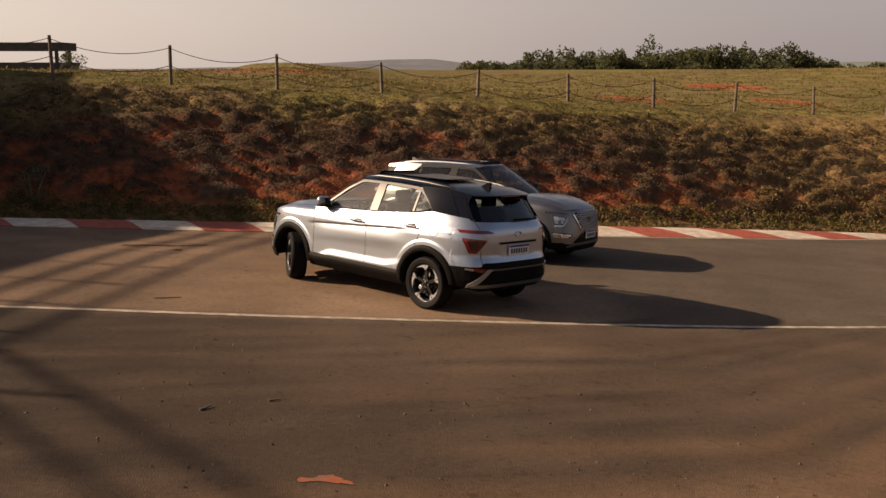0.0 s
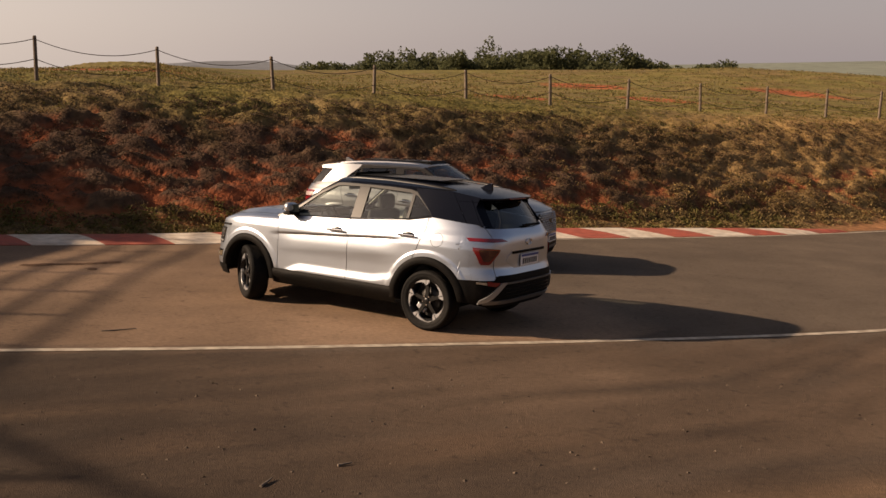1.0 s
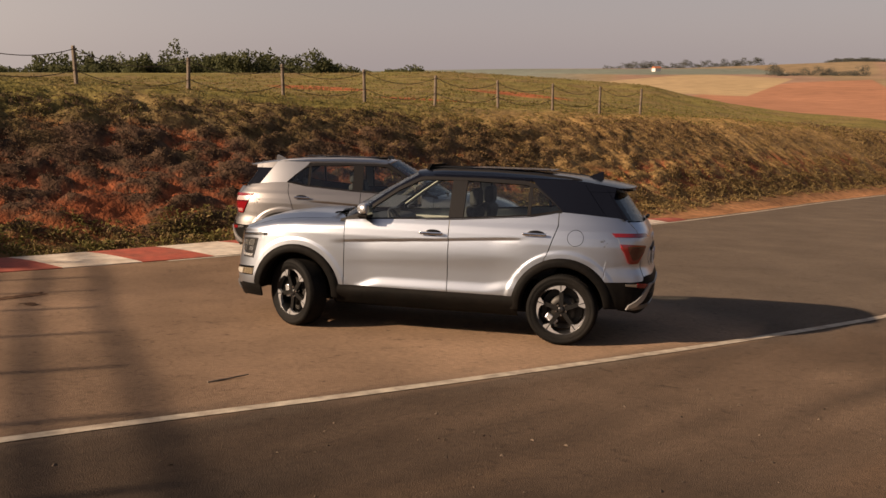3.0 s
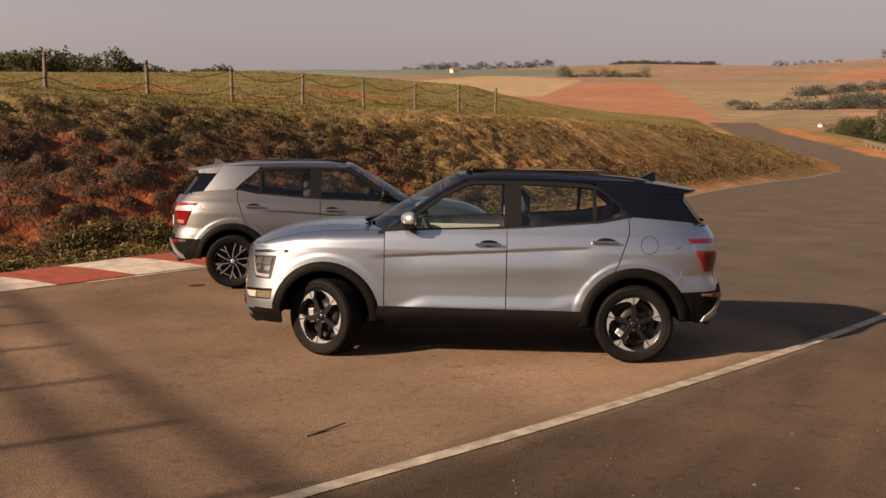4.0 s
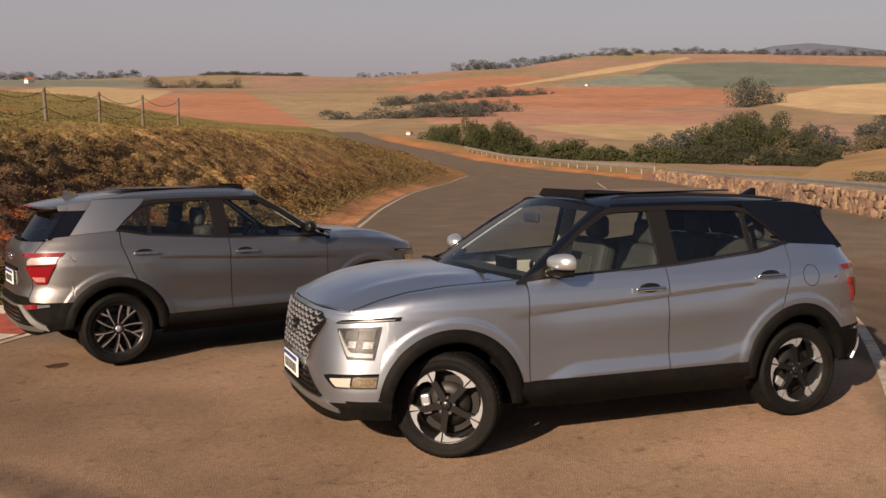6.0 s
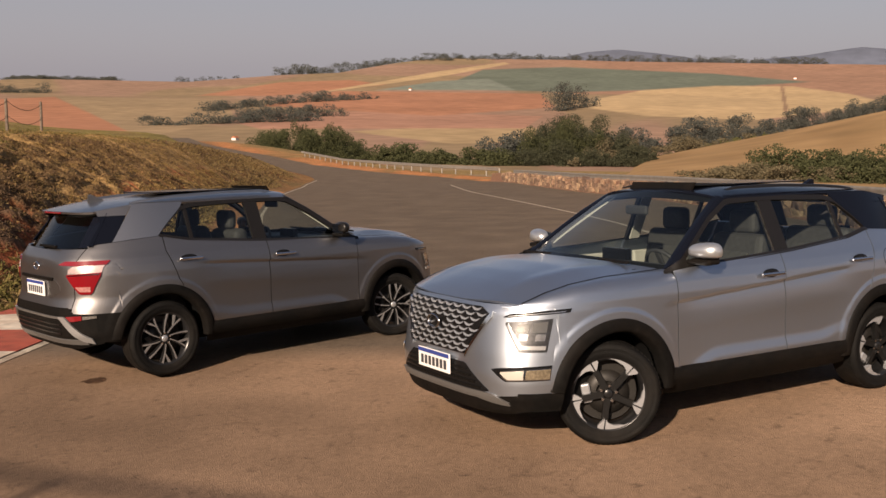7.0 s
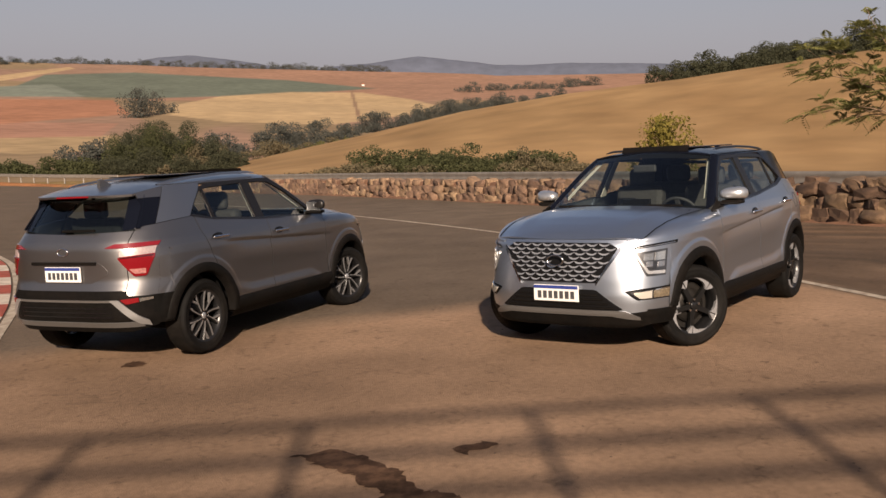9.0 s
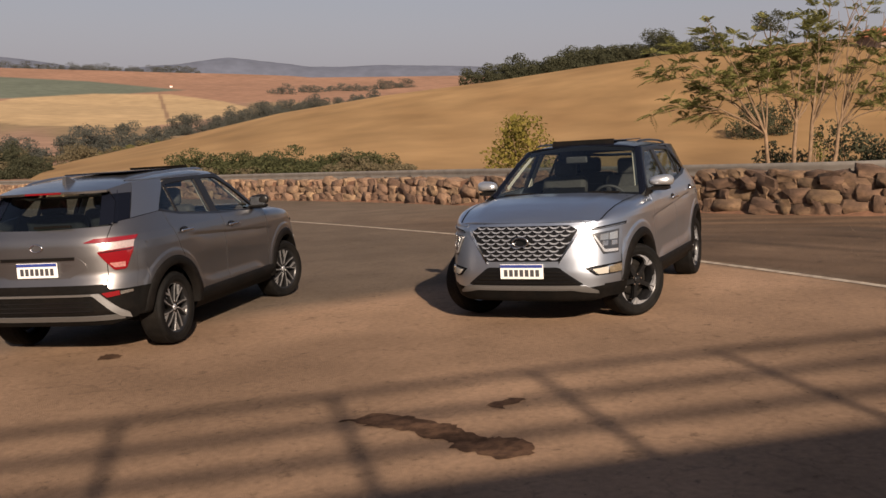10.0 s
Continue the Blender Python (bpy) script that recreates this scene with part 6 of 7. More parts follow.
        wh.matrix_local = Matrix.Translation((x, y * 0.762, 0.331)) @ Matrix.Diagonal((0.96, 1.0, 0.96, 1.0)) @ turn @ (Matrix.Identity(4) if y > 0 else Matrix.Rotation(math.pi, 4, "Z")) @ Matrix.Rotation(radians(roll), 4, "Y")
        wheel_parts(wh, kind)
    return car


def ground_pose(x, y, heading):
    """A pose on the sloping tarmac."""
    n = Vector((0.051, 0.043, 1)).normalized()
    f = Vector((math.cos(radians(heading)), math.sin(radians(heading)), 0))
    f = (f - n * f.dot(n)).normalized()
    m = Matrix((f, n.cross(f), n)).transposed().to_4x4()
    return Matrix.Translation((x, y, float(road_z(x, y)))) @ m


build_car("car", "a", "silver compact SUV with black roof, parked on asphalt", ground_pose(-0.634, 13.590, 137.6), -31)
build_car("car", "b", "warm grey compact SUV parked beside painted kerb", ground_pose(0.698, 17.970, -31.1), -15)


# ---- kerb: slanted red and white blocks ----
kerb = tagged(new("kerb"), "red and white painted concrete race kerb", "kerb", kind="structure")
kc = densify(KERB, 0.1)
ks = np.concatenate([[0], np.cumsum(np.linalg.norm(np.diff(kc, axis=0), axis=1))])
i0 = int(np.argmin(np.abs(kc[:, 0] + 4.75)))
knn = normals_of(kc)
for k in range(-12, 15):
    s0 = ks[i0] + k * 1.17
    bm = bmesh.new()
    vs = {}
    for a in range(5):
        for b in range(5):
            f = b / 4
            s_ = s0 + (a / 4) * 1.165 - 0.42 * f
            x, y = np.interp(s_, ks, kc[:, 0]), np.interp(s_, ks, kc[:, 1])
            nx, ny = np.interp(s_, ks, knn[:, 0]), np.interp(s_, ks, knn[:, 1])
            w = float(np.interp(x, [-9, -4, 0, 6, 9.5, 12.5], [0.85, 1.15, 1.45, 1.35, 1.0, 0.12]))
            px, py = x + nx * w * f, y + ny * w * f
            h = 0.012 + 0.055 * math.sin(f * math.pi * 0.62)
            vs[a, b] = bm.verts.new((px, py, float(road_z(px, py)) + h))
    for a in range(4):
        for b in range(4):
            bm.faces.new((vs[a, b], vs[a + 1, b], vs[a + 1, b + 1], vs[a, b + 1]))
    r = bmesh.ops.extrude_face_region(bm, geom=bm.faces[:])
    bmesh.ops.translate(bm, vec=(0, 0, -0.10), verts=[v for v in r["geom"] if isinstance(v, bmesh.types.BMVert)])
    bmesh.ops.recalc_face_normals(bm, faces=bm.faces)
    part("kerb_block", bm, M_KERB_RED if k % 2 == 0 else M_KERB_WHITE, kerb)


# ---- marks on the tarmac ----
def flat_blot(name, outline, mat, label, cat, up=0.005, wob=0.05):
    """A thin irregular film on the tarmac."""
    p = densify(outline + [outline[0]], 0.025)[:-1]
    bm = bmesh.new()
    cx, cy = p.mean(0)
    vs = []
    for x, y in p:
        d = wob * noise.noise(Vector((x * 5, y * 5, 2)))
        x, y = x + (x - cx) * d, y + (y - cy) * d
        x, y = x + 0.07 * noise.fractal(Vector((x * 6, y * 6, 5)), 0.6, 2.2, 4), y + 0.07 * noise.fractal(Vector((x * 6, y * 6, 9)), 0.6, 2.2, 4)
        vs.append(bm.verts.new((x, y, float(road_z(x, y)) + up)))
    bm.faces.new(vs)
    bmesh.ops.triangulate(bm, faces=bm.faces[:])
    bmesh.ops.recalc_face_normals(bm, faces=bm.faces)
    me = bpy.data.meshes.new(name)
    bm.to_mesh(me)
    bm.free()
    me.materials.append(mat)
    tagged(new(name, me), label, cat, kind="structure")


flat_blot("oil_stain", [(-4.12, 17.08), (-4.10, 16.85), (-4.25, 16.70), (-4.52, 16.52), (-4.85, 16.42), (-5.2, 16.25), (-5.38, 16.33), (-5.28, 16.52), (-4.95, 16.66), (-4.55, 16.78), (-4.35, 16.95)], M_STAIN, "dark oily stain soaked into asphalt", "stain")
flat_blot("oil_stain", [(-4.30, 16.12), (-4.27, 15.92), (-4.34, 15.90), (-4.42, 16.10)], M_STAIN, "small dark oil spot on asphalt", "stain")
flat_blot("oil_stain", [(-1.15, 18.62), (-0.95, 18.60), (-0.92, 18.48), (-1.12, 18.46)], M_STAIN, "small dark oil spot near the kerb", "stain")
flat_blot("dust_patch", [(-0.98, 6.22), (-0.85, 6.25), (-0.66, 6.21), (-0.58, 6.15), (-0.80, 6.12), (-0.95, 6.14)], M_REDDUST, "patch of red dust on asphalt", "dust")
for tx, ty, tl, ta in ((-3.4, 11.95, 0.34, 10), (-1.9, 7.6, 0.14, 60), (-1.4, 7.9, 0.10, 20)):
    bm = bmesh.new()
    bmesh.ops.create_cone(bm, cap_ends=True, segments=6, radius1=0.010, radius2=0.005, depth=tl, matrix=Matrix.Translation((tx, ty, float(road_z(tx, ty)) + 0.011)) @ Matrix.Rotation(radians(ta), 4, "Z") @ Matrix.Rotation(radians(90), 4, "Y"))
    me = bpy.data.meshes.new("twig")
    bm.to_mesh(me)
    bm.free()
    me.materials.append(M_POST)
    tagged(new("twig", me), "small dry twig lying on asphalt", "twig")


# ---- fence on the bank ----
fence = tagged(new("fence"), "weathered wooden post fence with two sagging ropes", "fence")
FP = [(-16.0, 24.5), (-13.1, 25.5), (-10.22, 26.4), (-7.38, 27.3), (-4.63, 28.1), (-1.77, 29.15), (1.04, 30.07), (3.86, 30.99), (6.70, 31.9), (9.57, 32.86), (12.5, 33.8), (15.4, 34.75), (18.25, 35.7), (21.0, 36.6)]
f_top = lut([(-16, 4.1), (-10.22, 3.81), (-4.63, 3.35), (1.04, 2.92), (6.7, 2.67), (12.5, 2.36), (21.0, 2.03)])
tops = []
for k, (x, y) in enumerate(FP):
    zg = float(ground_z(np.array([x]), np.array([y]))[0][0])
    zt_ = float(f_top(x))
    bm = bmesh.new()
    lean = 0.03 * math.sin(k * 2.3) + (0.07 if k == 13 else 0)
    rings = []
    for h, r in ((-0.3, 0.052), (0.0, 0.050), (0.5, 0.047), (0.97, 0.044), (1.0, 0.034)):
        zz = zg + h * (zt_ - zg) if h >= 0 else zg + h
        rings.append([bm.verts.new((x + lean * h + r * math.cos(2 * math.pi * j / 10) * (1 + 0.1 * math.sin(j * 3 + k)), y + r * math.sin(2 * math.pi * j / 10), zz)) for j in range(10)])
    for a, b in zip(rings[:-1], rings[1:]):
        for j in range(10):
            bm.faces.new((a[j], a[(j + 1) % 10], b[(j + 1) % 10], b[j]))
    bm.faces.new(rings[-1])
    part("post", bm, M_POST, fence)
    tops.append(Vector((x + lean, y, zt_)))
for a, b in zip(tops[:-1], tops[1:]):
    for drop, sag in ((0.08, 0.26), (0.55, 0.26)):
        bm = bmesh.new()
        rings = []
        for q in range(15):
            f = q / 14
            c = a.lerp(b, f) + Vector((0, -0.05, -drop - sag * 4 * f * (1 - f)))
            rings.append([bm.verts.new(c + Vector((0, 0.011 * math.cos(j * 2.094), 0.011 * math.sin(j * 2.094)))) for j in range(3)])
        for r0, r1 in zip(rings[:-1], rings[1:]):
            for j in range(3):
                bm.faces.new((r0[j], r0[(j + 1) % 3], r1[(j + 1) % 3], r1[j]))
        part("rope", bm, M_ROPE, fence)

# ---- steel guard rails ----
def guard_rail(line, lift, label):
    g = tagged(new("guard_rail"), label, "guard rail")
    ln = densify(line, 1.0)
    nn = normals_of(ln)
    prof = [(0.00, 0.0), (0.03, 0.02), (0.05, 0.07), (0.02, 0.12), (0.02, 0.19), (0.05, 0.24), (0.03, 0.29), (0.0, 0.31)]
    base = np.array([float(road_z(*p)) for p in ln]) + lift
    pts = np.stack([np.column_stack([ln + nn * o, base + h]) for o, h in prof], 1)
    o = link("beam", grid_mesh("beam", pts, len(ln), len(prof), [M_GALV]), g, "ribbed galvanised beam")
    for i in range(0, len(ln), 3):
        bm = bmesh.new()
        rounded(bm, (0.10, 0.12, 0.85), (ln[i][0] - nn[i][0] * 0.08, ln[i][1] - nn[i][1] * 0.08, base[i] - 0.13), 0.008, 1)
        part("post", bm, M_GALV, g)


off_wall = densify(WALL, 1.0)
wn_ = normals_of(off_wall)
behind = off_wall - wn_ * 1.15
guard_rail([tuple(p) for p in behind if p[0] > 3.8 and p[1] > 4.6 and p[0] < 70][::4], 0.58, "galvanised guard rail behind the stone wall")
guard_rail([(80, 34.5), (83.2, 37.0), (89.6, 42.9), (105.7, 55.4), (120, 66), (140, 82)], 0.45, "galvanised guard rail along the road's far bend")

# ---- dry stone wall ----
stone_wall = tagged(new("wall_stone"), "low wall of red-brown field stones", "stone wall", kind="structure")
rng = random.Random(5)
stone_meshes = []
for v in range(12):
    bm = bmesh.new()
    bmesh.ops.create_cube(bm, size=1)
    bmesh.ops.subdivide_edges(bm, edges=bm.edges[:], cuts=1, use_grid_fill=True)
    for q in bm.verts:
        d = q.co.normalized()
        q.co = q.co * 0.80 + d * 0.11
        q.co += Vector((rng.uniform(-1, 1), rng.uniform(-1, 1), rng.uniform(-1, 1))) * 0.085
    for f in bm.faces:
        f.smooth = rng.random() < 0.5
    me = bpy.data.meshes.new("stone")
    bm.to_mesh(me)
    bm.free()
    me.materials.append(M_STONE)
    stone_meshes.append(me)
tan_meshes = [me.copy() for me in stone_meshes]
for me in tan_meshes:
    me.materials[0] = M_STONE_SUNLIT
wl_f = densify(WALL, 0.1)
ws_ = np.concatenate([[0], np.cumsum(np.linalg.norm(np.diff(wl_f, axis=0), axis=1))])
wnf = normals_of(wl_f)
s_near = float(ws_[np.argmin(np.hypot(wl_f[:, 0] - 3.2, wl_f[:, 1] - 5.6))])
s_end = float(ws_[np.argmin(np.hypot(wl_f[:, 0] - 67, wl_f[:, 1] - 31.4))])
far_v, far_f = [], []
count = 0
for course, (h, size, high) in enumerate(((0.11, 0.46, 0.30), (0.34, 0.42, 0.29), (0.56, 0.40, 0.27), (0.71, 0.34, 0.20))):
    s_ = s_near + 0.2 * course
    while s_ < s_end:
        L = size * rng.uniform(0.5, 1.5)
        x, y = float(np.interp(s_ + L / 2, ws_, wl_f[:, 0])), float(np.interp(s_ + L / 2, ws_, wl_f[:, 1]))
        nx, ny = float(np.interp(s_, ws_, wnf[:, 0])), float(np.interp(s_, ws_, wnf[:, 1]))
        back = 0.22 + 0.055 * course + rng.uniform(-0.05, 0.05)
        tall = high * rng.uniform(0.85, 1.2)
        m = Matrix.Translation((x - nx * back, y - ny * back, float(road_z(x, y)) + h + rng.uniform(-0.04, 0.04))) @ Matrix.Rotation(math.atan2(-nx, ny) + rng.uniform(-0.15, 0.15), 4, "Z") @ Matrix.Rotation(rng.uniform(-0.22, 0.22), 4, "Y") @ Matrix.Diagonal((L * 1.08, 0.42 * rng.uniform(0.8, 1.2), tall, 1))
        me = rng.choice(tan_meshes if x > 13 else stone_meshes)
        gap = rng.random()
        if not (course == 3 and (gap < 0.35 or x > 13)) and not (course == 2 and x > 13 and gap < 0.3):
            if x < 33 and count < 290:
                o = new("stone", me)
                o.parent = stone_wall
                o.matrix_local = m
                count += 1
            else:
                b0 = len(far_v)
                far_v += [tuple(m @ q.co) for q in me.vertices]
                far_f += [tuple(b0 + i for i in pl.vertices) for pl in me.polygons]
        s_ += L
me = bpy.data.meshes.new("far_stones")
me.from_pydata(far_v, [], far_f)
me.materials.append(M_STONE_SUNLIT)
fs_ = link("far_stones", me, stone_wall)
tagged(fs_, kind="stuff")
# earth packed behind and at the foot of the stones
wsel = [i for i in range(len(wl_f)) if s_near - 0.2 <= ws_[i] <= s_end + 3][::4]
rows = []
for o, h in ((0.10, -0.02), (0.0, 0.03), (-0.13, 0.10), (-0.26, 0.62), (-0.75, 0.66), (-1.6, 0.45), (-3.5, 0.0), (-7.0, -0.9)):
    p = wl_f[wsel] + wnf[wsel] * o
    z = road_z(p[:, 0], p[:, 1]) + h + np.array([0.05 * noise.noise(Vector((a * 1.5, b * 1.5, 4))) for a, b in p])
    rows.append(np.column_stack([p, z]))
tagged(new("bank_earth", grid_mesh("bank_earth", np.stack(rows, 1), len(wsel), 8, [M_EARTH])), "packed red earth behind the stone wall", "earth bank", kind="structure")

# ---- unseen building behind the walk, placed so its roof rail shades the tarmac ----
bld = tagged(new("building"), "plain concrete trackside building with roof railing", "building")
ROOF_Z = 3.70
bm = bmesh.new()
rounded(bm, (7.0, 16.9, 5.2), (-16.6, 11.9, ROOF_Z - 2.8), 0.03, 1)
part("wall", bm, M_CONCRETE, bld)
# unseen canopy and columns, sized to cast the shade on the bank
bm = bmesh.new()
rounded(bm, (7.0, 8.2, 1.75), (-16.6, 24.45, ROOF_Z - 0.32), 0.03, 1)
part("canopy_beam", bm, M_CONCRETE, bld)
for px_ in (-19.8, -13.4):
    bm = bmesh.new()
    rounded(bm, (0.3, 0.3, 4.2), (px_, 26.2, ROOF_Z - 3.3), 0.02, 1)
    part("column", bm, M_CONCRETE, bld)
bm = bmesh.new()
rounded(bm, (7.4, 23.1, 0.20), (-16.7, 15.0, ROOF_Z - 0.10), 0.02, 1)
part("roof", bm, M_CONCRETE, bld)
for h in (0.28, 0.58, 0.91):
    bm = bmesh.new()
    rounded(bm, (0.06, 22.6, 0.06), (-13.08, 14.9, ROOF_Z + h), 0.012, 1)
    part("rail", bm, M_GALV, bld)
for k in range(16):
    bm = bmesh.new()
    rounded(bm, (0.07, 0.07, 0.92), (-13.08, 3.33 + 1.45 * k, ROOF_Z + 0.45), 0.012, 1)
    part("rail_post", bm, M_GALV, bld)

for drop in (0.0, 0.47, 0.94):                           # unseen sloping rails added to cast slanting shadow bands on the tarmac
    bm = bmesh.new()
    rounded(bm, (0.07, 7.4, 0.07), (0, 0, 0), 0.015, 1)
    bm.transform(Matrix.Translation((-13.08, 6.75, 6.20 - drop)) @ Matrix.Rotation(math.atan2(-1.20, 2.43), 4, "X"))
    part("stair_rail", bm, M_GALV, bld)
for k in range(3):
    bm = bmesh.new()
    yy = 4.2 + 2.2 * k
    rounded(bm, (0.08, 0.08, 1.30), (-13.08, yy, 6.20 - 0.494 * (yy - 6.75) - 0.62), 0.012, 1)
    part("stair_post", bm, M_GALV, bld)

# ---- shelter and house, far off ----
sh = tagged(new("shelter"), "dark open shelter on the field beyond the fence", "shelter")
a = radians(112.2)
cx, cy = 110 * math.cos(a) - 0.9, 110 * math.sin(a)
bm = bmesh.new()
rounded(bm, (9.8, 4.0, 0.8), (cx, cy, 5.1), 0.05, 1)
part("roof", bm, M_SHELTER, sh)
bm = bmesh.new()
rounded(bm, (9.8, 4.0, 1.3), (cx, cy, 2.9), 0.05, 1)
part("base", bm, M_SHELTER, sh)
for dx in (-4.6, 4.2):
    for dy in (-1.7, 1.7):
        bm = bmesh.new()
        rounded(bm, (0.3, 0.3, 1.8), (cx + dx, cy + dy, 4.2), 0.02, 1)
        part("post", bm, M_SHELTER, sh)


def small_house(at, size, label, wall=M_WALLWHITE):
    h = tagged(new("house"), label, "house")
    bm = bmesh.new()
    rounded(bm, (size, size * 0.7, size * 0.45), at + Vector((0, 0, size * 0.15)), 0.02, 1)
    part("wall", bm, wall, h)
    bm = bmesh.new()
    w, d, z0, z1 = size * 0.58, size * 0.43, at.z + size * 0.37, at.z + size * 0.62
    q = [bm.verts.new((at.x + a_, at.y + b_, z0)) for a_, b_ in ((-w, -d), (w, -d), (w, d), (-w, d))] + [bm.verts.new((at.x - w, at.y, z1)), bm.verts.new((at.x + w, at.y, z1))]
    for f in ((0, 1, 5, 4), (2, 3, 4, 5), (0, 4, 3), (1, 2, 5), (0, 3, 2, 1)):
        bm.faces.new([q[i] for i in f])
    part("roof", bm, M_TILE, h)


small_house(far_place(-40.8, 340, -1.5), 11, "house with orange tile roof and shade-dark wall on the straw hill", M_WALLSHADED)
small_house(far_place(18.6, 1560), 6, "white farm house among far fields")
small_house(far_place(-2.5, 1900), 7, "white farm shed among far fields")
small_house(far_place(49.1, 1500, 3.0), 11, "white tower house on the far ridge")
small_house(far_place(28.4, 560), 3.6, "white farm house by the valley trees")


# ---- plants ----
def leaf_cloud(blobs, leaf, density, seed, droop=0.0):
    """Leaf quads scattered through ellipsoid clumps (centre, radii): arrays of corners."""
    r = np.random.RandomState(seed)
    out = []
    for c, (rx, ry, rz) in blobs:
        leaf_ = leaf * 0.6
        n = max(6, int(density * 0.95 * (rx * ry + ry * rz + rx * rz) / leaf_**2))
        d = r.normal(size=(n, 3))
        d /= np.linalg.norm(d, axis=1)[:, None]
        rad = r.uniform(0.55, 1.0, n) ** 0.6
        rad *= 1 + 0.25 * np.sin(d[:, 0] * 5 + c[0]) * np.cos(d[:, 2] * 4 + c[1])
        p = np.array(c) + d * rad[:, None] * np.array([rx, ry, rz])
        u = r.normal(size=(n, 3))
        u /= np.linalg.norm(u, axis=1)[:, None]
        w = np.cross(u, d + 0.6 * r.normal(size=(n, 3)))
        w /= np.maximum(np.linalg.norm(w, axis=1), 1e-6)[:, None]
        sz = leaf_ * r.uniform(0.5, 1.25, n)[:, None]
        out.append(np.stack([p - u * sz, p - w * sz * 0.55, p + u * sz, p + w * sz * 0.55], 1))
    return np.concatenate(out)


def quads_mesh(name, Q, mat):
    n = len(Q)
    me = bpy.data.meshes.new(name)
    k = Q.shape[1]
    me.vertices.add(n * k)
    me.vertices.foreach_set("co", Q.astype(np.float32).reshape(-1))
    me.loops.add(n * k)
    me.loops.foreach_set("vertex_index", np.arange(n * k, dtype=np.int32))
    me.polygons.add(n)
    me.polygons.foreach_set("loop_start", (np.arange(n) * k).astype(np.int32))
    me.update(calc_edges=True)
    me.materials.append(mat)
    return me


def crown_blobs(at, w, h, n, r, flat=0.6):
    """Clumps that make one crown with an uneven outline."""
    out = []
    for _ in range(n):
        a, q = r.uniform(0, 2 * math.pi), math.sqrt(r.uniform(0, 1))
        z = r.uniform(0.15, 1.0)
        k = r.uniform(0.20, 0.38)
        taper = 1 - 0.55 * z
        out.append(((at[0] + w * q * taper * math.cos(a), at[1] + w * q * taper * math.sin(a), at[2] + h * z * 0.85), (w * k, w * k, h * k * flat)))
    return out


def woods(name, places, leaf, mat, label, seed, density=2.0):
    """A far wood or hedge as one thing that nobody could count: (place, width, height) per tree."""
    r = random.Random(seed)
    blobs = []
    for p, w, h in places:
        blobs += crown_blobs((p[0], p[1], p[2]), w, h, 9, r)
        blobs.append(((p[0], p[1], p[2] + h * 0.3), (w * 0.6, w * 0.6, h * 0.35)))
    tagged(new(name, quads_mesh(name, leaf_cloud(blobs, leaf, density, seed), mat)), label, "trees", kind="stuff")


def belt(b0, r0, b1, r1, n, w, h, seed, jit=0.35):
    """Trees in a row over the far land from one bearing and distance to another."""
    r = random.Random(seed)
    out = []
    for k in range(n):
        f = (k + r.uniform(-jit, jit)) / max(n - 1, 1)
        b, d = b0 + (b1 - b0) * f, r0 + (r1 - r0) * f
        s = r.uniform(0.42, 1.3)
        out.append((far_place(b, d * r.uniform(0.985, 1.015), -0.12 * h), w * s, h * s))
    return out


# valley trees
def grove(b0, b1, r, n, w, h, seed):
    """A full-bodied group of trees, tallest in its middle."""
    q = random.Random(seed)
    out = []
    for k in range(n):
        f = q.random()
        hh = h * (0.45 + 0.55 * math.sin(math.pi * f) ** 0.7) * q.uniform(0.55, 1.1)
        out.append((far_place(b0 + (b1 - b0) * f, r * q.uniform(0.94, 1.06), -0.12 * hh), w * q.uniform(0.7, 1.25), hh))
    return out


woods("valley_trees", grove(21.3, 27.5, 340, 26, 6.8, 16, 1) + belt(20.6, 325, 28.6, 325, 22, 5, 6, 61), 0.40, M_LEAF_MID, "olive-green trees in the valley beside the road", 11, 1.5)
woods("valley_trees", grove(5.6, 11.7, 330, 26, 7.4, 19, 3) + belt(4.5, 310, 12.6, 310, 22, 5, 6, 62), 0.40, M_LEAF_DARK, "dark green trees in the valley beside the road", 12, 1.5)
woods("valley_trees", [(far_place(b_, 322, -1.0), w_, h_) for b_, w_, h_ in ((9.9, 7.5, 18.5), (8.7, 7.0, 15.0), (11.0, 6.5, 15.5), (7.7, 5.0, 12.0), (24.2, 7.0, 15.5), (22.9, 6.0, 13.5), (26.0, 6.0, 12.5))], 0.40, M_LEAF_MID, "broad round-headed trees in the valley", 41, 1.8)
woods("valley_trees", [(far_place(b_, 420, -0.5), w_, h_) for b_, w_, h_ in ((0.5, 7.0, 8.0), (-1.1, 4.5, 7.0), (1.6, 5.0, 5.0))], 0.45, M_LEAF_GREEN, "yellow-green trees along the valley stream", 42, 1.4)
woods("valley_trees", belt(13.5, 330, 3, 470, 26, 8, 10, 5) + belt(3, 470, -5, 820, 22, 11, 14, 64) + belt(-5, 820, -13.5, 1350, 24, 15, 20, 65), 0.75, M_LEAF_HAZED, "row of grey-green trees along the valley stream", 13, 1.6)
woods("valley_trees", belt(-2, 440, 9, 300, 18, 6.5, 7.5, 6), 0.6, M_LEAF_DRY, "greyish dry trees along the valley stream", 14, 1.6)
woods("valley_trees", belt(12.5, 310, 21, 330, 30, 7, 5.5, 7), 0.6, M_LEAF_MID, "low dark hedge across the valley floor", 15)
woods("slope_bushes", belt(-2.6, 152, -13.5, 150, 26, 4.4, 4.2, 8) + belt(-4, 140, -11, 140, 14, 4.4, 4.8, 9), 0.32, M_LEAF_MID, "olive bushes at the foot of the straw slope", 16)
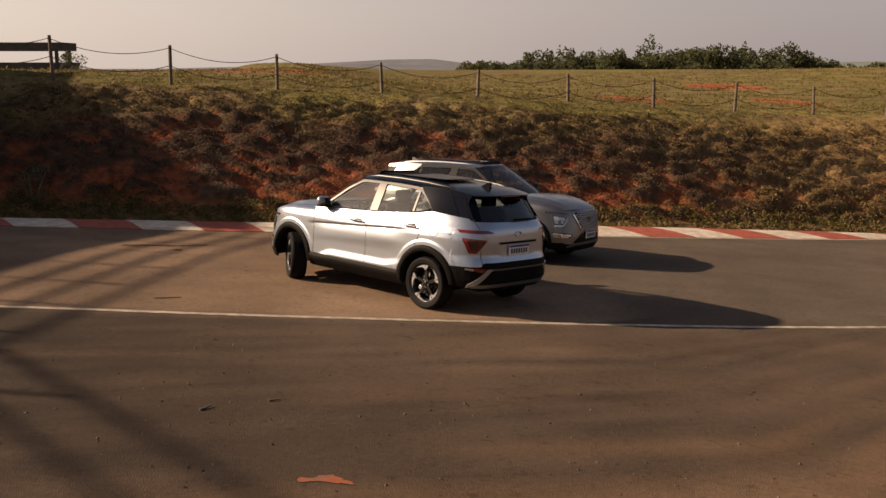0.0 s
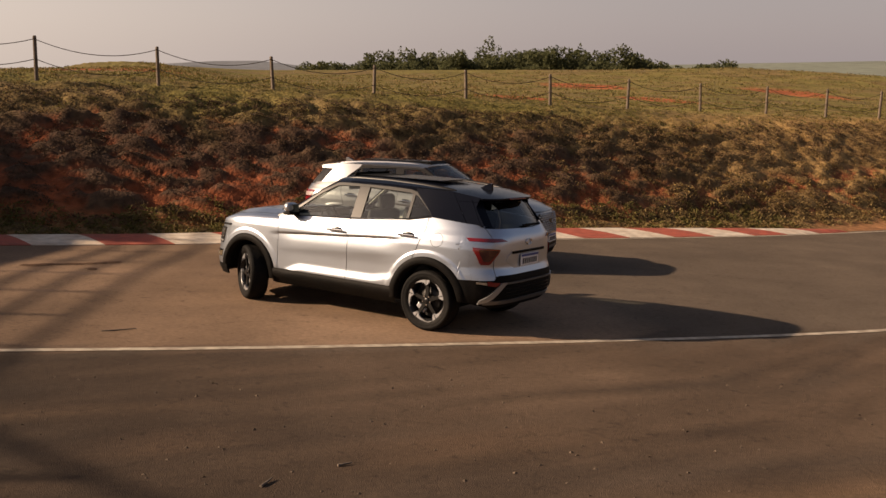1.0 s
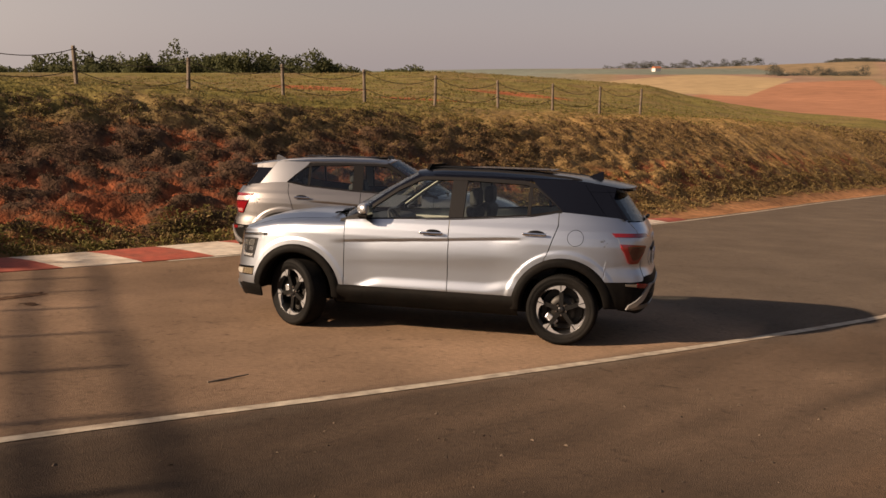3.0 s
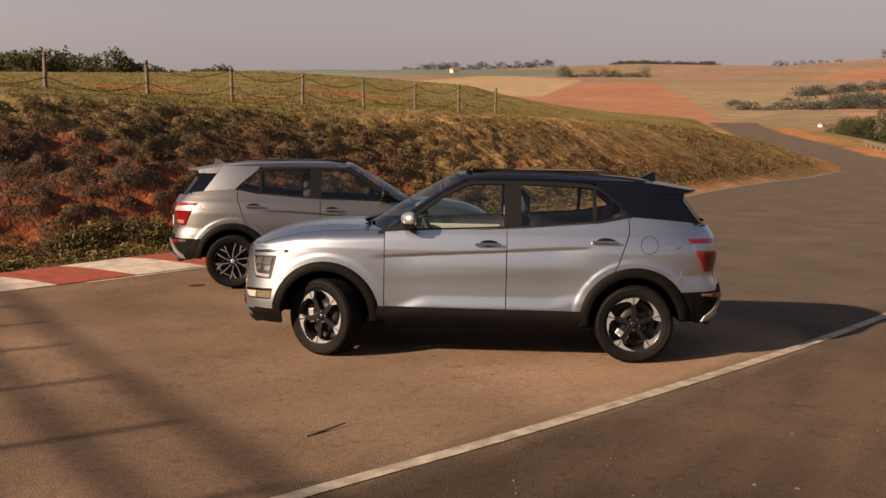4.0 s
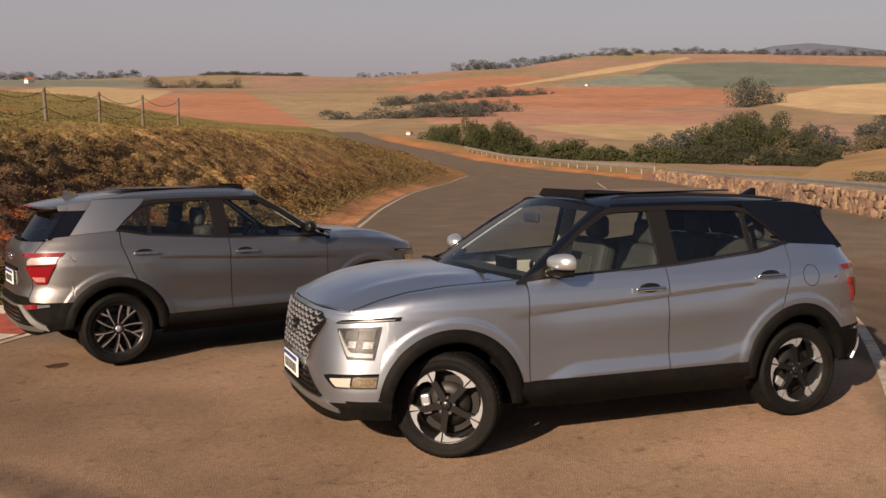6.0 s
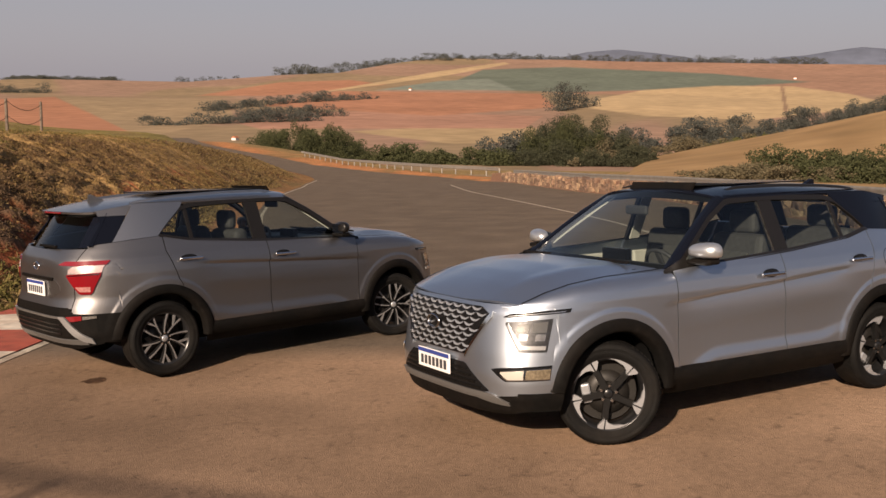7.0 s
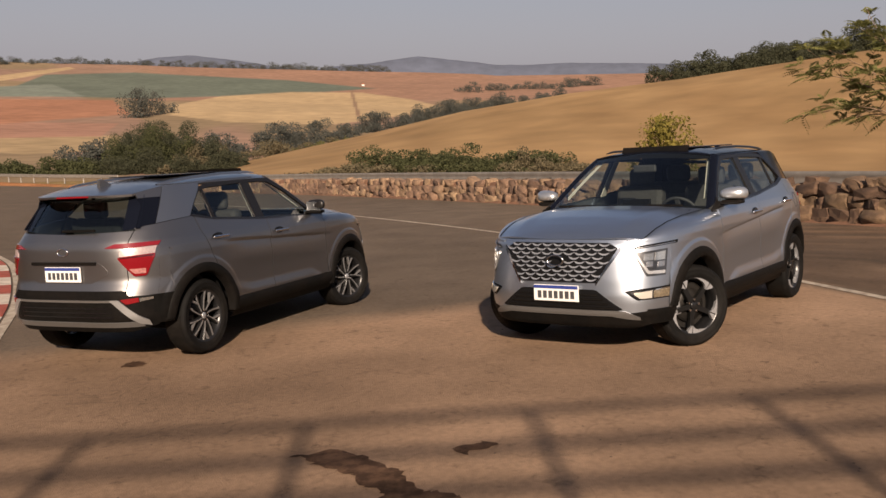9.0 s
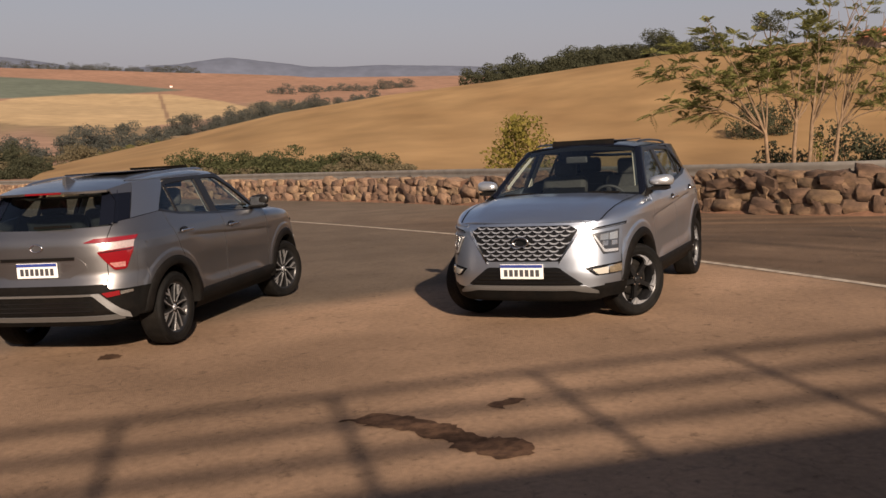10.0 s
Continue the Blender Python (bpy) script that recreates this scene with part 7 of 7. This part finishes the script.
woods("slope_bushes", belt(-11.0, 146, -14.3, 146, 6, 4.0, 5.0, 10) + belt(2.0, 141, -14.5, 141, 28, 4.2, 2.4, 63), 0.30, M_LEAF_DRY, "leafless grey bushes at the foot of the slope", 17)
woods("hill_wood", belt(-19.2, 392, -32.5, 392, 34, 7, 8.5, 18) + belt(-21.5, 398, -31, 398, 22, 8, 11.5, 19), 0.55, M_LEAF_DARK, "dark wood along the crest of the straw hill", 18, 2.2)
woods("far_hedges", belt(30, 1000, 20.5, 1350, 30, 14, 12, 20) + belt(33, 760, 24, 800, 26, 11, 10, 21) + belt(29, 850, 22.5, 900, 16, 10, 11, 22) + belt(43, 1500, 38.5, 1550, 14, 16, 15, 23), 0.95, M_LEAF_HAZED, "dark hedges between far fields", 19, 0.85)
woods("far_hedges", belt(21, 2550, -4, 2650, 80, 22, 17, 24) + belt(10.3, 1000, 8.0, 1100, 10, 13, 26, 25) + belt(52, 1900, 44, 1900, 24, 18, 14, 26) + belt(26, 2100, 20, 2500, 22, 20, 21, 27) + belt(-8, 1700, -16, 1900, 22, 18, 16, 29) + belt(40.2, 2650, 34.8, 2650, 60, 18, 10, 30) + belt(31.5, 2500, 28.5, 2550, 8, 16, 15, 33), 1.5, M_LEAF_HAZED, "hedges and tree rows on the far ridge, greyed for haze", 20, 0.75)

# wood beyond the field
r = random.Random(4)
pl = []
for k in range(110):
    b = 65.5 + 23.0 * k / 109 + r.uniform(-0.3, 0.3)
    d = 165 + r.uniform(-8, 14)
    h = (4.8 if 69.5 < b < 85 else 2.9) * r.uniform(0.6, 1.15)
    if 67.0 < b < 68.2 or 69.2 < b < 69.8:
        continue
    pl.append((Vector((d * math.cos(radians(b)), d * math.sin(radians(b)), 1.2)), 2.9 * r.uniform(0.8, 1.3), h))
for b, h in ((73.0, 7.2), (78.3, 7.2), (83.2, 5.6)):
    pl.append((Vector((166 * math.cos(radians(b)), 166 * math.sin(radians(b)), 1.5)), 2.0, h))
woods("field_wood", pl, 0.46, M_LEAF_MID, "dark wood on the horizon beyond the field", 21)
woods("field_wood", [(Vector((900 * math.cos(radians(b)), 900 * math.sin(radians(b)), -9)), 7, h) for b, h in ((100.9, 16), (99.4, 14), (98.9, 13), (88.6, 16))], 1.6, M_LEAF_DARK, "lone hazy trees on the horizon", 22)


def branch(bm, pts, r0, r1, seg=7):
    rings = []
    n = len(pts)
    for i, p in enumerate(pts):
        d = (pts[min(i + 1, n - 1)] - pts[max(i - 1, 0)]).normalized()
        u = d.orthogonal().normalized()
        v = d.cross(u)
        rr_ = r0 + (r1 - r0) * i / (n - 1)
        rings.append([bm.verts.new(p + u * rr_ * math.cos(2 * math.pi * j / seg) + v * rr_ * math.sin(2 * math.pi * j / seg)) for j in range(seg)])
    for a, b in zip(rings[:-1], rings[1:]):
        for j in range(seg):
            f = bm.faces.new((a[j], a[(j + 1) % seg], b[(j + 1) % seg], b[j]))
            f.smooth = True


def frond_leaves(tips, r, size, n=5):
    """Drooping feathered fronds round the twig ends: a curved row of paired leaflets."""
    Q = []
    for tip, out, k in tips:
        for _ in range(n):
            a = r.uniform(0, 2 * math.pi)
            d = (Vector((math.cos(a), math.sin(a), r.uniform(-0.15, 0.35))) + out * 0.9).normalized()
            L = size * k * r.uniform(0.65, 1.25)
            side = d.cross(Vector((0, 0, 1))).normalized()
            side = (side + Vector((0, 0, 1)) * r.uniform(-0.5, 0.5)).normalized()
            for q in range(9):
                f = (q + 0.7) / 9
                c = tip + d * L * f + Vector((0, 0, -0.42 * L * f * f + 0.05 * L))
                w = L * 0.27 * (1.15 - abs(2 * f - 0.8)) * r.uniform(0.8, 1.1)
                t = d * (L * 0.040)
                for sg in (-1, 1):
                    e = c + side * sg * w + d * (0.3 * w) + Vector((0, 0, -0.35 * w))
                    m = c.lerp(e, 0.5)
                    Q.append((c, m - t, e, m + t))
    return np.array([[tuple(v) for v in q] for q in Q])


def along(pts, f):
    i = min(int(f * (len(pts) - 1)), len(pts) - 2)
    return pts[i].lerp(pts[i + 1], f * (len(pts) - 1) - i)


def airy_tree(at, level, fork, ends, label, seed, twigs=5):
    """A slender tree: a trunk that forks low into long arching limbs with fronds at their ends.
    fork and ends are (leftward across the camera's view, height over level, depth), set to fit that view; an end has
    its share of leaves last."""
    r = random.Random(seed)
    t = tagged(new("tree"), label, "tree")
    spot = lambda L, h, d: Vector((at.x + 0.59 * L + 0.81 * d, at.y + 0.81 * L - 0.59 * d, level + h))
    jog = lambda k: Vector((r.uniform(-k, k), r.uniform(-k, k), r.uniform(-k, k)))
    fk = spot(*fork)
    bm = bmesh.new()
    branch(bm, [at, at.lerp(fk, 0.4) + jog(0.03), at.lerp(fk, 0.75) + jog(0.03), fk, fk + (fk - at) * 0.05], 0.055, 0.036)
    trunk = part("trunk", bm, M_BARK, t, "pale slender trunk")
    tips = []
    for L, h, d, leaf in ends:
        e = spot(L, h, d)
        bend = Vector((0, 0, 0.16 * abs(L - fork[0]))) + jog(0.06)
        pts = [fk.lerp(e, f) + bend * math.sin(math.pi * f) + jog(0.02) * (0 if f in (0, 1) else 1) for f in (0, 0.14, 0.28, 0.42, 0.56, 0.7, 0.85, 1)]
        bm = bmesh.new()
        branch(bm, pts, 0.024, 0.007, 6)
        part("limb", bm, M_BARK, trunk)
        go = (e - fk).normalized()
        for k in range(twigs):
            f = r.uniform(0.45, 0.97)
            p = along(pts, f)
            q = p + (go * r.uniform(0.3, 0.9) + jog(0.8) + Vector((0, 0, 0.25))) * r.uniform(0.25, 0.50)
            bm = bmesh.new()
            branch(bm, [p, p.lerp(q, 0.5) + jog(0.03), q], 0.009, 0.004, 4)
            part("limb", bm, M_BARK, trunk)
            if r.random() < leaf:
                tips += [(q, (q - p).normalized(), r.uniform(0.7, 1.0)), (p.lerp(q, 0.4) + jog(0.1), (q - p).normalized(), r.uniform(0.6, 0.9))]
        if r.random() < leaf + 0.2:
            tips += [(e, go, 1.0), (pts[-2] + jog(0.08), go, 0.9)]
    if tips:
        link("crown", quads_mesh("crown", frond_leaves(tips, r, 0.46, 7), M_LEAF_FROND), t, "sparse drooping feathery green leaves")
    return t


def bushy(at, w, h, leaf, mat, label, seed, n=16):
    r = random.Random(seed)
    t = tagged(new("bush"), label, "bush")
    bm = bmesh.new()
    for k in range(4):
        a = 2 * math.pi * k / 4 + r.uniform(0, 1)
        branch(bm, [at + Vector((0, 0, -0.2)), at + Vector((0.25 * w * math.cos(a), 0.25 * w * math.sin(a), h * 0.4)), at + Vector((0.5 * w * math.cos(a), 0.5 * w * math.sin(a), h * 0.75))], 0.03, 0.01, 5)
    part("trunk", bm, M_BARK, t)
    link("crown", quads_mesh("crown", leaf_cloud(crown_blobs(at, w, h, n, r, 0.7), leaf, 0.9, seed), mat), t)
    return t


def cam_place(px_bearing, d, z):
    return Vector((-10.16 + d * math.cos(radians(px_bearing)), 18.32 + d * math.sin(radians(px_bearing)), z))


# trees behind the wall; their limb ends are placed to fit the camera's view
airy_tree(cam_place(-36.35, 24.0, -0.9), 0.52, (0.30, 0.72, 0.0), [(2.80, 2.05, 0.1, 1), (2.55, 1.25, -0.3, 1), (2.15, 1.05, 0.4, 1), (2.40, 2.55, -0.2, 1), (1.80, 3.05, 0.3, 1), (1.35, 2.75, -0.5, 0.9), (0.75, 2.85, 0.2, 0.9), (0.30, 2.70, -0.3, 0.8), (2.00, 1.70, 0.5, 0.9), (1.25, 1.75, -0.6, 0.7), (0.95, 2.30, 0.6, 0.8)], "slender forked tree with drooping feathery leaves behind the wall", 3, 7)
airy_tree(cam_place(-37.25, 24.4, -0.9), 0.52, (0.03, 1.0, 0.0), [(0.35, 2.75, 0.2, 1), (-0.15, 3.15, -0.2, 0.9), (0.70, 2.20, 0.4, 0.8), (0.40, 1.70, -0.5, 0.8), (-0.50, 1.75, 0.3, 0.7), (-0.40, 2.55, 0.4, 0.7)], "upright slender leafy tree behind the wall", 5, 7)
airy_tree(cam_place(-37.85, 24.6, -0.9), 0.52, (-0.05, 0.95, 0.0), [(-0.62, 2.8, 0.1, 0.1), (-0.90, 3.75, -0.2, 0.2), (-0.35, 3.6, 0.3, 0.6), (-0.10, 3.1, -0.3, 0.5), (-1.40, 4.0, 0.2, 0.5), (0.15, 2.2, 0.4, 0.2), (-0.75, 2.0, -0.4, 0.1)], "half-bare slender tree behind the wall", 8, 7)
airy_tree(cam_place(-38.75, 24.8, -0.9), 0.52, (-0.25, 0.85, 0.0), [(-0.55, 2.4, 0.2, 0.0), (-1.0, 2.75, -0.2, 0.1), (-1.3, 3.7, 0.2, 0.2), (-1.5, 2.1, -0.3, 0.1), (-1.25, 1.5, 0.3, 0.8), (-0.35, 2.9, -0.3, 0.1), (-1.9, 3.0, 0.1, 0.3), (-0.15, 1.9, 0.3, 0.0), (-0.75, 3.2, 0.4, 0.3), (-1.7, 1.2, -0.2, 0.7)], "nearly bare slender tree behind the wall", 12, 10)
bushy(cam_place(-36.6, 28, -0.6), 1.25, 1.7, 0.10, M_LEAF_DARK, "dark shrub beneath the slender trees", 9)
bushy(cam_place(-40.2, 28, -0.6), 1.6, 2.15, 0.10, M_LEAF_DARK, "dark shrub beneath the slender trees", 10)
bushy(cam_place(-42.6, 27, -0.6), 1.3, 2.2, 0.10, M_LEAF_DARK, "dark shrub beneath the slender trees", 12)
bushy(cam_place(-38.4, 26, -0.6), 0.30, 1.95, 0.08, M_LEAF_GREEN, "slim yellow-green shrub beneath the slender trees", 26, 12)
bushy(Vector((15.75, 7.68, -0.62)), 1.3, 2.3, 0.10, M_LEAF_LIME, "yellow-green leafy bush behind the wall", 14, 34)
bushy(cam_place(-15.5, 34, -1.6), 0.8, 1.0, 0.10, M_LEAF_MID, "small green bush behind the guard rail", 15)
bushy(Vector((-35.7, 97.7, 2.2)), 1.7, 2.4, 0.22, M_LEAF_DARK, "dark bush beside the shelter on the field", 24, 16)
bushy(Vector((-8.7, 20.9, 0.1)), 0.6, 0.95, 0.06, M_LEAF_DRY, "dry yellow shrub at the foot of the bank", 25, 12)
woods("hill_tree", [(far_place(-34.3, 205, -0.8), 6.2, 9.0), (far_place(-35.6, 209, -0.8), 5.6, 9.0)], 0.42, M_LEAF_DARK, "dark rounded trees on the straw hillside", 23, 1.8)
tall = tagged(new("tree"), "tall dark round-headed tree on the straw hill", "tree")
foot = far_place(-35.4, 392, -1.5)
r = random.Random(31)
bm = bmesh.new()
for dx, dz in ((0.0, 11.0), (2.5, 9.0), (-3.0, 8.5)):
    branch(bm, [foot, foot + Vector((dx * 0.1, 0, 3.0)), foot + Vector((dx * 0.6, dx * 0.4, dz * 0.7)), foot + Vector((dx, dx * 0.6, dz))], 0.45, 0.10, 6)
part("trunk", bm, M_BARK, tall)
blobs = []
for k in range(26):
    a, q = r.uniform(0, 2 * math.pi), math.sqrt(r.random()) * 5.4
    k_ = r.uniform(1.3, 2.3)
    blobs.append(((foot.x + q * math.cos(a), foot.y + q * math.sin(a), foot.z + 10.8 + r.uniform(-1, 1) * 3.9 * math.sqrt(1 - (q / 6.2) ** 2)), (k_ * 1.1, k_ * 1.1, k_ * 0.75)))
link("crown", quads_mesh("crown", leaf_cloud(blobs, 0.55, 1.5, 31), M_LEAF_DARK), tall)


# ---- grass and dead clumps on the bank ----
KB = np.array([p for p in densify(KERB, 0.1) if p[0] > -26])
KBN = normals_of(KB)
patchy = lambda x, y, s: np.array([noise.noise(Vector((a * 0.8, b * 0.8, 3.0))) > -0.28 for a, b in zip(x, y)])


def tussocks(name, n, xr, sr, radius, height, per, mat, label, seed, keep=None):
    """Rounded clumps of matted fine blades on the bank."""
    r = np.random.RandomState(seed)
    xk = r.uniform(xr[0], xr[1], n)
    i = np.searchsorted(KB[:, 0], xk).clip(0, len(KB) - 1)
    s = r.uniform(sr[0], sr[1], n)
    c = KB[i] + KBN[i] * s[:, None]
    if keep is not None:
        c = c[keep(c[:, 0], c[:, 1], s)]
    n = len(c)
    rad = radius * r.uniform(0.55, 1.35, n)
    cc, rr_ = np.repeat(c, per, 0), np.repeat(rad, per)
    a, q = r.uniform(0, 2 * math.pi, n * per), np.sqrt(r.uniform(0, 1, n * per))
    off = np.column_stack([np.cos(a), np.sin(a)]) * (q * rr_)[:, None]
    p = cc + off
    z = ground_z(p[:, 0], p[:, 1])[0] + height * (rr_ / radius) * (1 - q**2) - 0.02
    out = np.column_stack([np.cos(a) * q, np.sin(a) * q - 0.25, 0.75 - 0.55 * q]) + r.normal(size=(n * per, 3)) * 0.45
    out /= np.linalg.norm(out, axis=1)[:, None]
    L = 0.62 * radius * r.uniform(0.5, 1.2, n * per)[:, None]
    base = np.column_stack([p, z])
    side = np.cross(out, r.normal(size=(n * per, 3)))
    side *= (0.11 * L) / np.maximum(np.linalg.norm(side, axis=1), 1e-6)[:, None]
    mid = base + out * L * 0.55
    tip = base + out * L + np.column_stack([np.zeros((n * per, 2)), -0.25 * L])
    tagged(new(name, quads_mesh(name, np.stack([base - side, mid - side, tip, mid + side, base + side], 1), mat)), label, "grass", kind="stuff")


bare = lambda x, y, s: (billow(x, s) > 0.47 - 0.38 * smoothstep(3.8, 5.2, s)) & np.array([noise.noise(Vector((a * 0.5, b * 0.5, 6.0))) > -0.30 - 0.4 * smoothstep(3.4, 4.8, q) for a, b, q in zip(x, y, s)])
tussocks("dead_grass", 7200, (-15, 9), (2.0, 7.2), 0.10, 0.05, 20, M_TUFT_BROWN, "dead brown grass tussocks on the red bank", 31, bare)
tussocks("dead_grass", 2300, (9, 26), (2.0, 6.4), 0.13, 0.06, 20, M_TUFT_TAN, "thin dead brown grass tussocks on the bank", 38, bare)
tussocks("dead_grass", 1500, (22, 72), (1.8, 6.0), 0.15, 0.07, 16, M_TUFT_TAN, "dead brown grass tussocks on the far bank", 37, bare)
tussocks("straw_grass", 1300, (-16, 45), (5.6, 12.0), 0.13, 0.03, 18, M_TUFT_STRAW, "dry straw grass on top of the bank", 33)
tussocks("green_grass", 4400, (-16, 50), (5.8, 16.0), 0.14, 0.03, 18, M_TUFT_GREEN, "olive grass on top of the bank", 34, patchy)
tussocks("straw_grass", 900, (5, 12.5), (1.8, 7.5), 0.12, 0.04, 14, M_TUFT_GOLD, "golden-brown grass clumps on the bank", 43)
tussocks("straw_grass", 4500, (11, 78), (1.8, 7.5), 0.13, 0.04, 14, M_TUFT_AMBER, "straw-coloured grass clumps on the far bank", 32)
tussocks("straw_grass", 2600, (42, 86), (1.4, 11.0), 0.26, 0.07, 9, M_TUFT_STRAW, "straw-coloured grass clumps where the bank runs out", 41)
tussocks("dead_grass", 900, (42, 84), (1.8, 9.0), 0.28, 0.08, 9, M_TUFT_BROWN, "dead brown grass tussocks where the bank runs out", 42, bare)
tussocks("verge_grass", 1100, (-12, 60), (1.35, 2.4), 0.17, 0.07, 26, M_TUFT_STRAW, "dry straw grass along the kerb", 35)
tussocks("verge_grass", 500, (9, 40), (1.4, 3.4), 0.16, 0.06, 22, M_TUFT_AMBER, "amber dry grass along the kerb", 44)
tussocks("verge_grass", 620, (-12, 12), (1.3, 2.6), 0.16, 0.08, 26, M_TUFT_GREEN, "olive grass along the kerb", 36, patchy)

tussocks("field_grass", 3000, (-16, 70), (14.0, 60.0), 0.30, 0.03, 9, M_TUFT_GREEN, "olive tufts over the field beyond the fence", 39)
tussocks("field_grass", 2000, (-16, 70), (14.0, 60.0), 0.30, 0.03, 9, M_TUFT_STRAW, "straw tufts over the field beyond the fence", 40)


# ---- loose grit on the front tarmac ----
r = np.random.RandomState(77)
gx_ = np.concatenate([r.uniform(-5, 6, 520), r.uniform(-9.5, -0.5, 700)])
gy_ = np.concatenate([r.uniform(4.2, 10.6, 520), r.uniform(12.5, 18.9, 700)])
size_ = np.concatenate([r.uniform(0.006, 0.018, 520), r.uniform(0.003, 0.009, 700)])
Q = []
for x, y, q in zip(gx_, gy_, size_):
    z = float(road_z(x, y))
    a = r.uniform(0, 6.28, 5)
    a.sort()
    ring_ = [(x + q * math.cos(t) * r.uniform(0.7, 1.3), y + q * math.sin(t) * r.uniform(0.7, 1.3), z + 0.002) for t in a]
    top_ = (x, y, z + q * 0.8)
    for k in range(5):
        Q.append((ring_[k], ring_[(k + 1) % 5], top_))
tagged(new("grit", quads_mesh("grit", np.array(Q), M_GRIT)), "loose dark and pale grit strewn on asphalt", "gravel", kind="stuff")
